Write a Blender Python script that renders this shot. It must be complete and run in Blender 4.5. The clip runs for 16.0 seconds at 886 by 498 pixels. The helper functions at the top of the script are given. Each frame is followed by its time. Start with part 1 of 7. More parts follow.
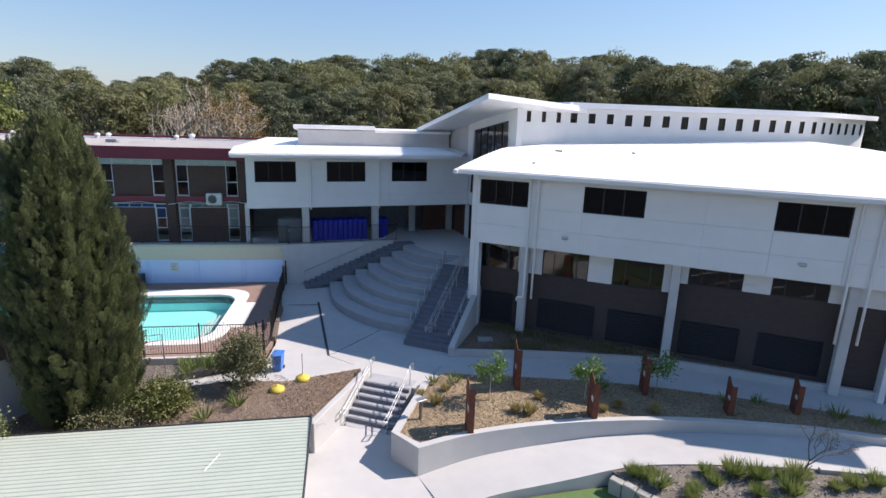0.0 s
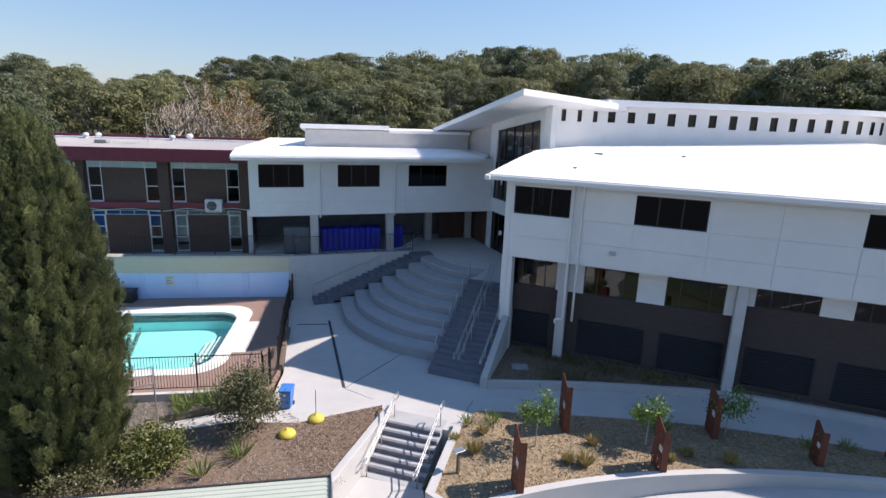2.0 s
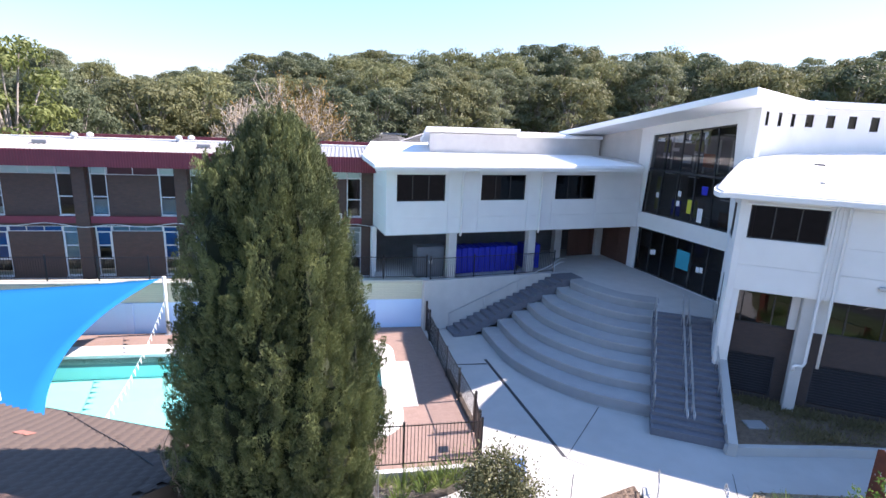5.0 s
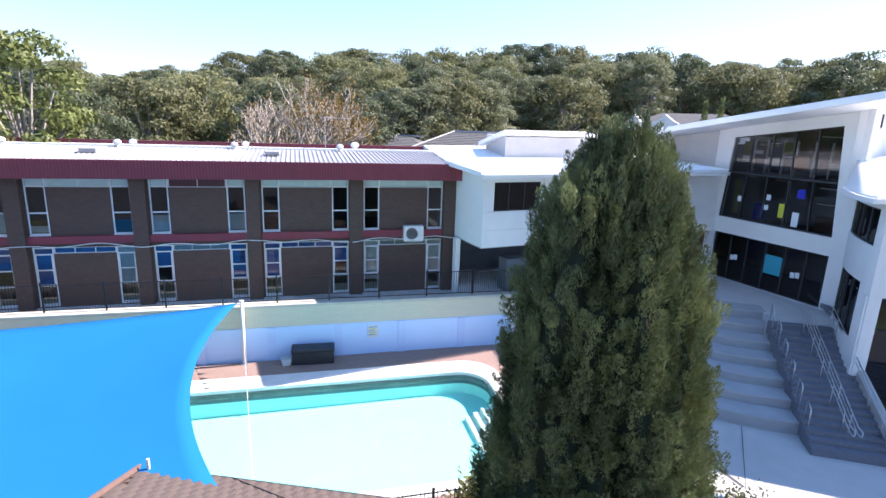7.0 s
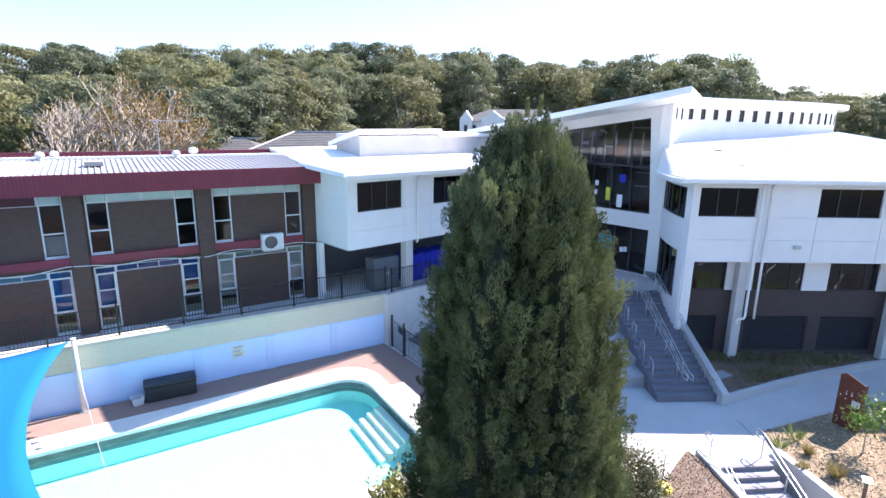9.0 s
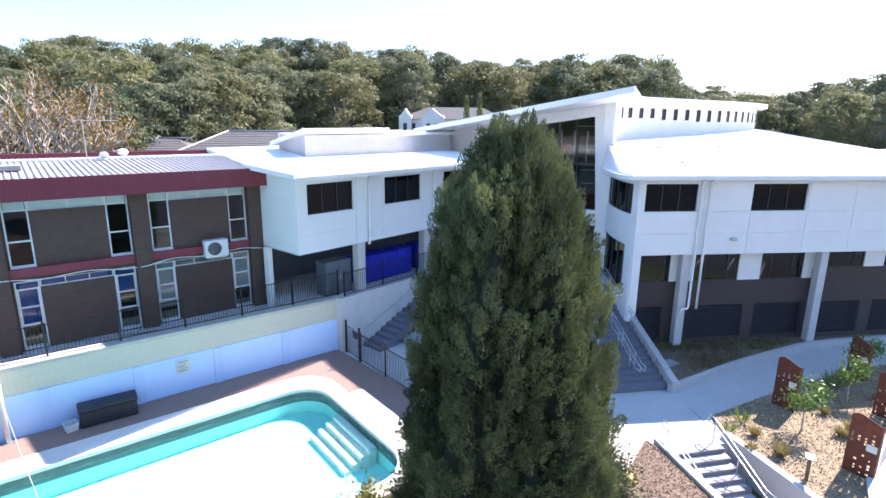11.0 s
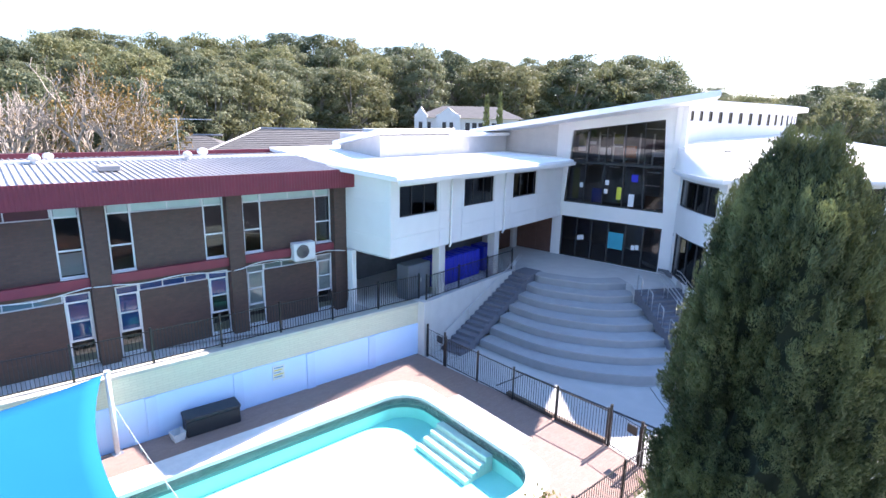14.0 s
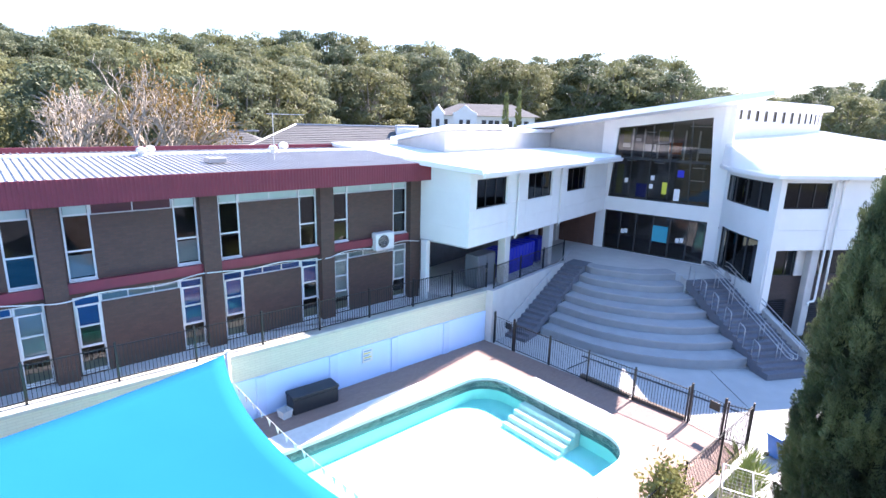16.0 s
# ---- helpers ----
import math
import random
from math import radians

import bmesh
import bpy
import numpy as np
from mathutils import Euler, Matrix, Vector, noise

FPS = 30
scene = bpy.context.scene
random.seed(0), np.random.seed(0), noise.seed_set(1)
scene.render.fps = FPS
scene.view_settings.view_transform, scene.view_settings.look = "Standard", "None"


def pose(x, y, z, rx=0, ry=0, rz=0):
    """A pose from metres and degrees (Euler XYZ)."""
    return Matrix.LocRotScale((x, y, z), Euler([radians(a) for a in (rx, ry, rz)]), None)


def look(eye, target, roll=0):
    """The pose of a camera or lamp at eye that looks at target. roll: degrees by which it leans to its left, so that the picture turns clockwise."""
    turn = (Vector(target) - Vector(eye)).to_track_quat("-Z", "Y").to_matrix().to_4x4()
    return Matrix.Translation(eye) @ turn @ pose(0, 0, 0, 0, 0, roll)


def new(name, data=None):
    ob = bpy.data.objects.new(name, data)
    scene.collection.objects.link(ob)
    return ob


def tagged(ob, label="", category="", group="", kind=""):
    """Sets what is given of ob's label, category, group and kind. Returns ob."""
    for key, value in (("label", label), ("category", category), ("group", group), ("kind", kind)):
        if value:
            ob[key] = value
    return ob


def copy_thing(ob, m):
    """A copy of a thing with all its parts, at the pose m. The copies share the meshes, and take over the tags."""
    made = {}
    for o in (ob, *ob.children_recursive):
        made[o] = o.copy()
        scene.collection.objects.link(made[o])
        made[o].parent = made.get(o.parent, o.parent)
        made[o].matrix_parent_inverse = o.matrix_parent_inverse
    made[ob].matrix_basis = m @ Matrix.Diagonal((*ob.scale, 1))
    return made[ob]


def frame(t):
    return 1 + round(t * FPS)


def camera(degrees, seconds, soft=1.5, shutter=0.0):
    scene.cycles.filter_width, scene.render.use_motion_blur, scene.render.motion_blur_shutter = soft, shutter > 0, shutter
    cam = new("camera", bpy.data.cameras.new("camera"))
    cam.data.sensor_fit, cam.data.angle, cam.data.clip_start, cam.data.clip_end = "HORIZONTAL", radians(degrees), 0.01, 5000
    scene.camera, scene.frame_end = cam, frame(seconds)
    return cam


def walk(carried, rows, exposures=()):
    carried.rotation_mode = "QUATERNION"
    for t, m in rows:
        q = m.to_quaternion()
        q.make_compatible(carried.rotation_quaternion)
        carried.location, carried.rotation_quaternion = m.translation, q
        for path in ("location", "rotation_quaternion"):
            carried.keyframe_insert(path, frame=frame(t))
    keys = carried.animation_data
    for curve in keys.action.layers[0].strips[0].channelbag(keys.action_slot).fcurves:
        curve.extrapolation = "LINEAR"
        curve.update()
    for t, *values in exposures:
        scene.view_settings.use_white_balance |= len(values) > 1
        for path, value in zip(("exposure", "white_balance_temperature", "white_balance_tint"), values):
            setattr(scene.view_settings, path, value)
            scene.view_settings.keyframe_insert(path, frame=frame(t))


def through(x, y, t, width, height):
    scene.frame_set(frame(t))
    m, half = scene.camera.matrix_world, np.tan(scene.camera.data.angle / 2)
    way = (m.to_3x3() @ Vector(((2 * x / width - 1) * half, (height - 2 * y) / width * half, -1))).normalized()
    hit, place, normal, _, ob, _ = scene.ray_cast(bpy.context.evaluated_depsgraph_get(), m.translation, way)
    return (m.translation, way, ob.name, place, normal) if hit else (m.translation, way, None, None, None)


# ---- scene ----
cam = camera(79.2, 16.0)
METRES, EYE, TILT, LEAN, TURN = 32.64, 11.71, 0.0, 0.0, -19.8
ROWS = [
    (0.0, 0.0, 0.0, 0.0, 0.47, -13.63, -1.95),
    (0.5, -0.0009, 0.0245, -0.0006, 0.42, -13.63, -1.96),
    (1.0, -0.006, 0.0522, -0.0016, 0.43, -13.63, -1.96),
    (1.5, -0.019, 0.0803, -0.0021, 0.43, -13.64, -1.97),
    (2.0, -0.0447, 0.1061, -0.0031, 0.46, -13.64, -2.04),
    (2.5, -0.0804, 0.1305, -0.004, 0.53, -13.65, -2.07),
    (3.0, -0.1228, 0.1551, -0.0049, 0.5, -13.67, -2.11),
    (3.5, -0.1698, 0.1805, -0.0053, 0.37, -13.67, -2.17),
    (4.0, -0.2205, 0.206, -0.0059, 0.21, -13.7, -2.26),
    (4.5, -0.2703, 0.2299, -0.0068, 0.08, -13.7, -2.24),
    (5.0, -0.3205, 0.2528, -0.0081, -0.04, -13.68, -2.28),
    (7.5, -0.5591, 0.3326, -0.01, -8.47, -13.51, -1.69),
    (8.0, -0.5686, 0.3366, -0.0103, -13.28, -13.4, -1.28),
    (8.5, -0.5673, 0.3383, -0.0101, -17.9, -13.35, -0.99),
    (9.0, -0.5655, 0.3395, -0.0097, -22.37, -13.32, -0.75),
    (9.5, -0.5647, 0.3405, -0.0094, -25.15, -13.34, -0.64),
    (12.0, -0.6121, 0.3864, -0.0062, -30.02, -13.56, -0.84),
    (12.5, -0.632, 0.4015, -0.0054, -30.19, -13.59, -0.94),
    (13.0, -0.6542, 0.4166, -0.0056, -30.39, -13.62, -1.06),
    (13.5, -0.6785, 0.4312, -0.0055, -30.52, -13.65, -1.18),
    (14.0, -0.7055, 0.4444, -0.0052, -30.69, -13.68, -1.29),
    (14.5, -0.7333, 0.4546, -0.0059, -30.9, -13.72, -1.39),
    (15.0, -0.762, 0.4626, -0.0069, -31.11, -13.77, -1.46),
    (15.5, -0.7925, 0.4683, -0.009, -31.2, -13.81, -1.54),
    (16.0, -0.8247, 0.4711, -0.0102, -31.37, -13.88, -1.59),
]
EXPOSURES = [(0.0, 0.58, 6550, 19), (3.5, 0.68, 6550, 19), (4.0, 0.94, 6520, 20), (4.5, 1.13, 6480, 22), (5.0, 1.50, 6450, 23), (7.5, 1.57, 6300, 23), (9.0, 1.74, 6300, 23), (12.5, 1.79, 6350, 23), (14.0, 1.99, 6350, 24), (16.0, 2.18, 6300, 25)]
walk(cam, [(t, pose(0, 0, EYE, TILT, LEAN, TURN) @ pose(METRES * x, METRES * y, METRES * z, 90 + pitch, roll, yaw)) for t, x, y, z, yaw, pitch, roll in ROWS], EXPOSURES)

# ---- world and sun ----
SUN_DIR = Vector((1.03, -0.137, 1.0)).normalized()
world = bpy.data.worlds.new("world")
scene.world = world
world.use_nodes = True
wn = world.node_tree.nodes
sky = wn.new("ShaderNodeTexSky")
sky.sky_type = "NISHITA"
sky.sun_disc = False
sky.sun_elevation = math.asin(SUN_DIR.z)
sky.sun_rotation = math.atan2(SUN_DIR.x, SUN_DIR.y)
sky.air_density, sky.dust_density, sky.ozone_density = 1.4, 0.4, 4.0
haze = wn.new("ShaderNodeMix")
haze.data_type = "RGBA"
haze.inputs[0].default_value = 0.15
haze.inputs[7].default_value = (3.2, 8.6, 17.5, 1)
world.node_tree.links.new(sky.outputs[0], haze.inputs[6])
world.node_tree.links.new(haze.outputs[2], wn["Background"].inputs[0])
wn["Background"].inputs[1].default_value = 0.075
sun = new("sun", bpy.data.lights.new("sun", "SUN"))
sun.data.energy, sun.data.angle, sun.data.color = 5.0, radians(0.6), (1.0, 0.93, 0.83)
sun.matrix_world = look((60, -10, 60), Vector((60, -10, 60)) - SUN_DIR)

# ---- mesh helpers ----


def part(name, bm, material, parent, label="", smooth=False):
    me = bpy.data.meshes.new(name)
    bm.normal_update()
    bm.to_mesh(me)
    bm.free()
    me.materials.append(material)
    if smooth:
        me.shade_smooth()
    ob = new(name, me)
    ob.parent = parent
    return tagged(ob, label)


def thing(name, label, category, m=None, group="", kind=""):
    ob = new(name)
    ob.empty_display_size = 0.3
    if m is not None:
        ob.matrix_basis = m
    return tagged(ob, label, category, group, kind)


def solo(name, bm, material, label, category, m=None, group="", kind="", smooth=False):
    ob = part(name, bm, material, None, label, smooth)
    if m is not None:
        ob.matrix_basis = m
    return tagged(ob, label, category, group, kind)


def share(ob, name, parent, m):
    """One more object on the same mesh."""
    o = new(name, ob.data)
    o.parent = parent
    o.matrix_basis = m
    return o


def box(bm, x0, y0, z0, x1, y1, z1, m=None):
    vs = [bm.verts.new((x, y, z)) for z in (z0, z1) for y in (y0, y1) for x in (x0, x1)]
    if m is not None:
        for v in vs:
            v.co = m @ v.co
    for a, b, c, d in ((0, 2, 3, 1), (4, 5, 7, 6), (0, 1, 5, 4), (2, 6, 7, 3), (0, 4, 6, 2), (1, 3, 7, 5)):
        bm.faces.new((vs[a], vs[b], vs[c], vs[d]))
    return vs


def boxes(*args):
    bm = bmesh.new()
    for a in args:
        box(bm, *a)
    return bm


def soft(bm, width, segments=1):
    bmesh.ops.bevel(bm, geom=bm.edges[:], offset=width, segments=segments, affect="EDGES", profile=0.6)
    return bm


def sbox(x0, y0, z0, x1, y1, z1, r=0.02):
    return soft(boxes((x0, y0, z0, x1, y1, z1)), r)


def prism(bm, pts, z0, z1):
    """A closed outline, raised from z0 to z1; both may be numbers or functions of x, y."""
    f0 = z0 if callable(z0) else (lambda x, y: z0)
    f1 = z1 if callable(z1) else (lambda x, y: z1)
    lo = [bm.verts.new((x, y, f0(x, y))) for x, y in pts]
    hi = [bm.verts.new((x, y, f1(x, y))) for x, y in pts]
    n = len(pts)
    bm.faces.new(hi)
    bm.faces.new(lo[::-1])
    for i in range(n):
        j = (i + 1) % n
        bm.faces.new((lo[i], lo[j], hi[j], hi[i]))
    return bm


def slab(pts, z0, z1):
    area = sum(a[0] * b[1] - b[0] * a[1] for a, b in zip(pts, pts[1:] + pts[:1]))
    return prism(bmesh.new(), pts if area > 0 else pts[::-1], z0, z1)


def tube(bm, pts, r, seg=8, taper=None):
    pts = [Vector(p) for p in pts]
    rings = []
    up = None
    for i, p in enumerate(pts):
        d = (pts[min(i + 1, len(pts) - 1)] - pts[max(i - 1, 0)]).normalized()
        if up is None:
            up = d.orthogonal().normalized()
        side = d.cross(up).normalized()
        up = side.cross(d).normalized()
        rr = r if taper is None else r * (1 + (taper - 1) * i / (len(pts) - 1))
        rings.append([bm.verts.new(p + rr * (math.cos(a) * side + math.sin(a) * up)) for a in (2 * math.pi * k / seg for k in range(seg))])
    for a, b in zip(rings, rings[1:]):
        for k in range(seg):
            bm.faces.new((a[k], a[(k + 1) % seg], b[(k + 1) % seg], b[k]))
    bm.faces.new(rings[0][::-1])
    bm.faces.new(rings[-1])
    return bm


def tubes(*runs, r=0.03, seg=8):
    bm = bmesh.new()
    for pts in runs:
        tube(bm, pts, r, seg)
    return bm


def spline(ctrl, n=8):
    """A smooth line through the control points."""
    c = [Vector(p) for p in ctrl]
    out = []
    for i in range(len(c) - 1):
        p0, p1, p2, p3 = c[max(i - 1, 0)], c[i], c[i + 1], c[min(i + 2, len(c) - 1)]
        for k in range(n):
            t = k / n
            out.append(0.5 * (2 * p1 + (p2 - p0) * t + (2 * p0 - 5 * p1 + 4 * p2 - p3) * t * t + (3 * p1 - p0 - 3 * p2 + p3) * t ** 3))
    out.append(c[-1])
    return out


def ribbon(line, thick, z0, z1):
    """A wall of even thickness along a line of plan points, to the left of it."""
    bm = bmesh.new()
    line = [Vector(p[:2]) for p in line]
    rows = []
    for i, p in enumerate(line):
        d = (line[min(i + 1, len(line) - 1)] - line[max(i - 1, 0)]).normalized()
        q = p + thick * Vector((-d.y, d.x))
        a0 = z0(p.x, p.y) if callable(z0) else z0
        a1 = z1(p.x, p.y) if callable(z1) else z1
        rows.append([bm.verts.new((p.x, p.y, a0)), bm.verts.new((p.x, p.y, a1)), bm.verts.new((q.x, q.y, a1)), bm.verts.new((q.x, q.y, a0))])
    for a, b in zip(rows, rows[1:]):
        for k in range(4):
            bm.faces.new((a[k], a[(k + 1) % 4], b[(k + 1) % 4], b[k]))
    bm.faces.new(rows[0][::-1])
    bm.faces.new(rows[-1])
    bmesh.ops.recalc_face_normals(bm, faces=bm.faces[:])
    return bm


def holed(u0, u1, z0, z1, v0, v1, holes):
    """An upright wall in its own frame (u along, v deep) with openings (u0, u1, z0, z1) right through it."""
    bm = bmesh.new()
    us = sorted({u0, u1, *[h for o in holes for h in o[:2]]})
    zs = sorted({z0, z1, *[h for o in holes for h in o[2:]]})
    us = [u for u in us if u0 <= u <= u1]
    zs = [z for z in zs if z0 <= z <= z1]
    solid = {}
    for i in range(len(us) - 1):
        for j in range(len(zs) - 1):
            cu, cz = (us[i] + us[i + 1]) / 2, (zs[j] + zs[j + 1]) / 2
            solid[i, j] = not any(o[0] < cu < o[1] and o[2] < cz < o[3] for o in holes)
    vs = {}

    def vert(i, j, k):
        if (i, j, k) not in vs:
            vs[i, j, k] = bm.verts.new((us[i], (v0, v1)[k], zs[j]))
        return vs[i, j, k]

    for (i, j), s in solid.items():
        if not s:
            continue
        bm.faces.new((vert(i, j, 0), vert(i + 1, j, 0), vert(i + 1, j + 1, 0), vert(i, j + 1, 0)))
        bm.faces.new((vert(i, j, 1), vert(i, j + 1, 1), vert(i + 1, j + 1, 1), vert(i + 1, j, 1)))
        for di, dj, a, b in ((-1, 0, (i, j), (i, j + 1)), (1, 0, (i + 1, j + 1), (i + 1, j)), (0, -1, (i + 1, j), (i, j)), (0, 1, (i, j + 1), (i + 1, j + 1))):
            if not solid.get((i + di, j + dj), False):
                bm.faces.new((vert(*a, 0), vert(*b, 0), vert(*b, 1), vert(*a, 1)))
    bmesh.ops.recalc_face_normals(bm, faces=bm.faces[:])
    return bm


def ribbed(quad, pitch, depth, rib=0.25, thick=0.05):
    """A metal sheet over four corners a, b (one end), c, d (the other end), its ribs running from ab to cd."""
    a, b, c, d = [Vector(p) for p in quad]
    n = max(2, round((b - a).length / pitch))
    up = (b - a).cross(d - a).normalized()
    bm = bmesh.new()
    prof = []
    for i in range(n):
        s = i / n
        w = 1 / n
        prof += [(s, 0), (s + w * (1 - rib), 0), (s + w * (1 - rib * 0.75), 1), (s + w * (1 - rib * 0.25), 1)]
    prof.append((1, 0))
    top0 = [bm.verts.new(a.lerp(b, s) + up * depth * h) for s, h in prof]
    top1 = [bm.verts.new(d.lerp(c, s) + up * depth * h) for s, h in prof]
    lo0 = [bm.verts.new(p - up * thick) for p in (a, b)]
    lo1 = [bm.verts.new(p - up * thick) for p in (d, c)]
    for i in range(len(prof) - 1):
        bm.faces.new((top0[i], top0[i + 1], top1[i + 1], top1[i]))
    bm.faces.new((lo0[1], lo0[0], lo1[0], lo1[1]))
    bm.faces.new((lo0[0], lo0[1], *top0[::-1]))
    bm.faces.new((lo1[1], lo1[0], *top1))
    bm.faces.new((lo0[0], top0[0], top1[0], lo1[0]))
    bm.faces.new((lo0[1], lo1[1], top1[-1], top0[-1]))
    return bm


# ---- materials ----


def mat(name, c1, c2=None, scale=3.0, rough=0.7, metal=0.0, bump=0.0, bscale=60.0, spec=0.5, coarse=0.25, island=0.0, stretch=(1, 1, 1)):
    """Paint or stone: two colours mixed by a fine and a coarse noise, with fine relief."""
    m = bpy.data.materials.new(name)
    m.use_nodes = True
    n, l = m.node_tree.nodes, m.node_tree.links
    p = n["Principled BSDF"]
    p.inputs["Roughness"].default_value, p.inputs["Metallic"].default_value = rough, metal
    p.inputs["Specular IOR Level"].default_value = spec
    tc = n.new("ShaderNodeTexCoord")
    mp = n.new("ShaderNodeMapping")
    mp.inputs["Scale"].default_value = stretch
    l.new(tc.outputs["Object"], mp.inputs[0])
    fine, big = n.new("ShaderNodeTexNoise"), n.new("ShaderNodeTexNoise")
    fine.inputs["Scale"].default_value, fine.inputs["Detail"].default_value = scale, 6
    big.inputs["Scale"].default_value, big.inputs["Detail"].default_value = scale * 0.13, 3
    for t in (fine, big):
        l.new(mp.outputs[0], t.inputs["Vector"])
    mix = n.new("ShaderNodeMix")
    mix.data_type = "FLOAT"
    mix.inputs[0].default_value = coarse
    l.new(fine.outputs[0], mix.inputs[2])
    l.new(big.outputs[0], mix.inputs[3])
    fac = mix.outputs[0]
    if island:
        geo = n.new("ShaderNodeNewGeometry")
        add = n.new("ShaderNodeMath")
        add.operation = "MULTIPLY_ADD"
        add.inputs[1].default_value = island
        l.new(geo.outputs["Random Per Island"], add.inputs[0])
        l.new(fac, add.inputs[2])
        fac = add.outputs[0]
    ramp = n.new("ShaderNodeMapRange")
    ramp.inputs["From Min"].default_value, ramp.inputs["From Max"].default_value = 0.3, 0.7 + island
    l.new(fac, ramp.inputs[0])
    col = n.new("ShaderNodeMix")
    col.data_type = "RGBA"
    col.inputs[6].default_value = (*c1, 1)
    col.inputs[7].default_value = (*(c2 or [v * 0.85 for v in c1]), 1)
    l.new(ramp.outputs[0], col.inputs[0])
    l.new(col.outputs[2], p.inputs["Base Color"])
    if bump:
        tex = n.new("ShaderNodeTexNoise")
        tex.inputs["Scale"].default_value, tex.inputs["Detail"].default_value = bscale, 4
        l.new(mp.outputs[0], tex.inputs["Vector"])
        b = n.new("ShaderNodeBump")
        b.inputs["Strength"].default_value, b.inputs["Distance"].default_value = min(1, bump), 0.02
        l.new(tex.outputs[0], b.inputs["Height"])
        l.new(b.outputs[0], p.inputs["Normal"])
    return m


def brickwork(name, c1, c2, mortar, w=0.24, h=0.086, rough=0.85, turn=(90, 0, 0), joint=0.01):
    """Brick courses in a material; the default turn lays them on upright faces along x."""
    m = mat(name, c1, c2, scale=8, rough=rough)
    n, l = m.node_tree.nodes, m.node_tree.links
    p = n["Principled BSDF"]
    tc = n.new("ShaderNodeTexCoord")
    mp = n.new("ShaderNodeMapping")
    mp.vector_type = "POINT"
    mp.inputs["Rotation"].default_value = [radians(a) for a in turn]
    l.new(tc.outputs["Object"], mp.inputs[0])
    br = n.new("ShaderNodeTexBrick")
    br.inputs["Scale"].default_value = 1
    br.inputs["Brick Width"].default_value, br.inputs["Row Height"].default_value = w, h
    br.inputs["Mortar Size"].default_value = joint
    br.inputs["Color1"].default_value, br.inputs["Color2"].default_value, br.inputs["Mortar"].default_value = (*c1, 1), (*c2, 1), (*mortar, 1)
    l.new(mp.outputs[0], br.inputs["Vector"])
    old = p.inputs["Base Color"].links[0].from_socket
    mix = n.new("ShaderNodeMix")
    mix.data_type = "RGBA"
    mix.inputs[0].default_value = 0.6
    l.new(old, mix.inputs[6])
    l.new(br.outputs["Color"], mix.inputs[7])
    l.new(mix.outputs[2], p.inputs["Base Color"])
    b = n.new("ShaderNodeBump")
    b.invert = True
    b.inputs["Strength"].default_value, b.inputs["Distance"].default_value = 0.6, 0.01
    l.new(br.outputs["Fac"], b.inputs["Height"])
    l.new(b.outputs[0], p.inputs["Normal"])
    return m


def glass(name, tint, rough=0.03, ior=1.5):
    """A thin pane: see-through with a tint, mirror-like by Fresnel."""
    m = bpy.data.materials.new(name)
    m.use_nodes = True
    n, l = m.node_tree.nodes, m.node_tree.links
    n.remove(n["Principled BSDF"])
    tr, gl, fr, mx = n.new("ShaderNodeBsdfTransparent"), n.new("ShaderNodeBsdfGlossy"), n.new("ShaderNodeFresnel"), n.new("ShaderNodeMixShader")
    tr.inputs[0].default_value = (*tint, 1)
    gl.inputs["Roughness"].default_value = rough
    fr.inputs[0].default_value = ior
    l.new(fr.outputs[0], mx.inputs[0])
    l.new(tr.outputs[0], mx.inputs[1])
    l.new(gl.outputs[0], mx.inputs[2])
    l.new(mx.outputs[0], n["Material Output"].inputs[0])
    return m


WHITE = mat("white render paint", (0.75, 0.75, 0.74), (0.66, 0.66, 0.65), 1.2, 0.6, bump=0.15, bscale=90, coarse=0.6)
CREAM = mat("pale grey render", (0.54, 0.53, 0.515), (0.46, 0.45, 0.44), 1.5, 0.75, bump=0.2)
ROOFWHITE = mat("white painted roof metal", (0.86, 0.86, 0.86), (0.78, 0.78, 0.78), 0.8, 0.45, coarse=0.6)
ROOFGREY = mat("weathered pale roof metal", (0.37, 0.36, 0.36), (0.28, 0.275, 0.275), 1.0, 0.5, metal=0.1, coarse=0.5)
DARKFRAME = mat("black window frame", (0.03, 0.031, 0.035), None, 5, 0.45)
TINT = glass("dark tinted glass", (0.13, 0.15, 0.18), 0.03, 1.45)
CLEAR = glass("clear window glass", (0.48, 0.53, 0.53), 0.03, 1.7)
MIRRORED = glass("coated window glass", (0.22, 0.26, 0.28), 0.02, 1.7)
# Dark tone carries the dimness of rooms and undercroft behind openings.
ROOM = mat("room wall toned for dimness", (0.20, 0.205, 0.22), (0.14, 0.145, 0.155), 2, 0.9)
BRICK = brickwork("brown face brick", (0.108, 0.060, 0.045), (0.074, 0.043, 0.034), (0.06, 0.05, 0.045))
DARKBRICK = brickwork("dark brown base brick", (0.080, 0.054, 0.048), (0.056, 0.041, 0.038), (0.05, 0.043, 0.04))
MAROON = mat("maroon painted metal", (0.20, 0.026, 0.042), (0.16, 0.022, 0.036), 2, 0.5)
FRAMEWHITE = mat("white aluminium frame", (0.66, 0.67, 0.67), None, 6, 0.4)
CONCRETE = mat("pale new concrete", (0.47, 0.465, 0.455), (0.39, 0.385, 0.375), 1.6, 0.85, bump=0.25, bscale=120, coarse=0.6)
GREYCON = mat("grey seat concrete", (0.38, 0.385, 0.395), (0.30, 0.305, 0.315), 1.6, 0.85, bump=0.25, bscale=120, coarse=0.5)
TIMBERF = mat("red brown stained timber", (0.13, 0.062, 0.045), (0.095, 0.047, 0.035), 3, 0.6)
HALLGLASS = glass("hall glass", (0.42, 0.43, 0.44))
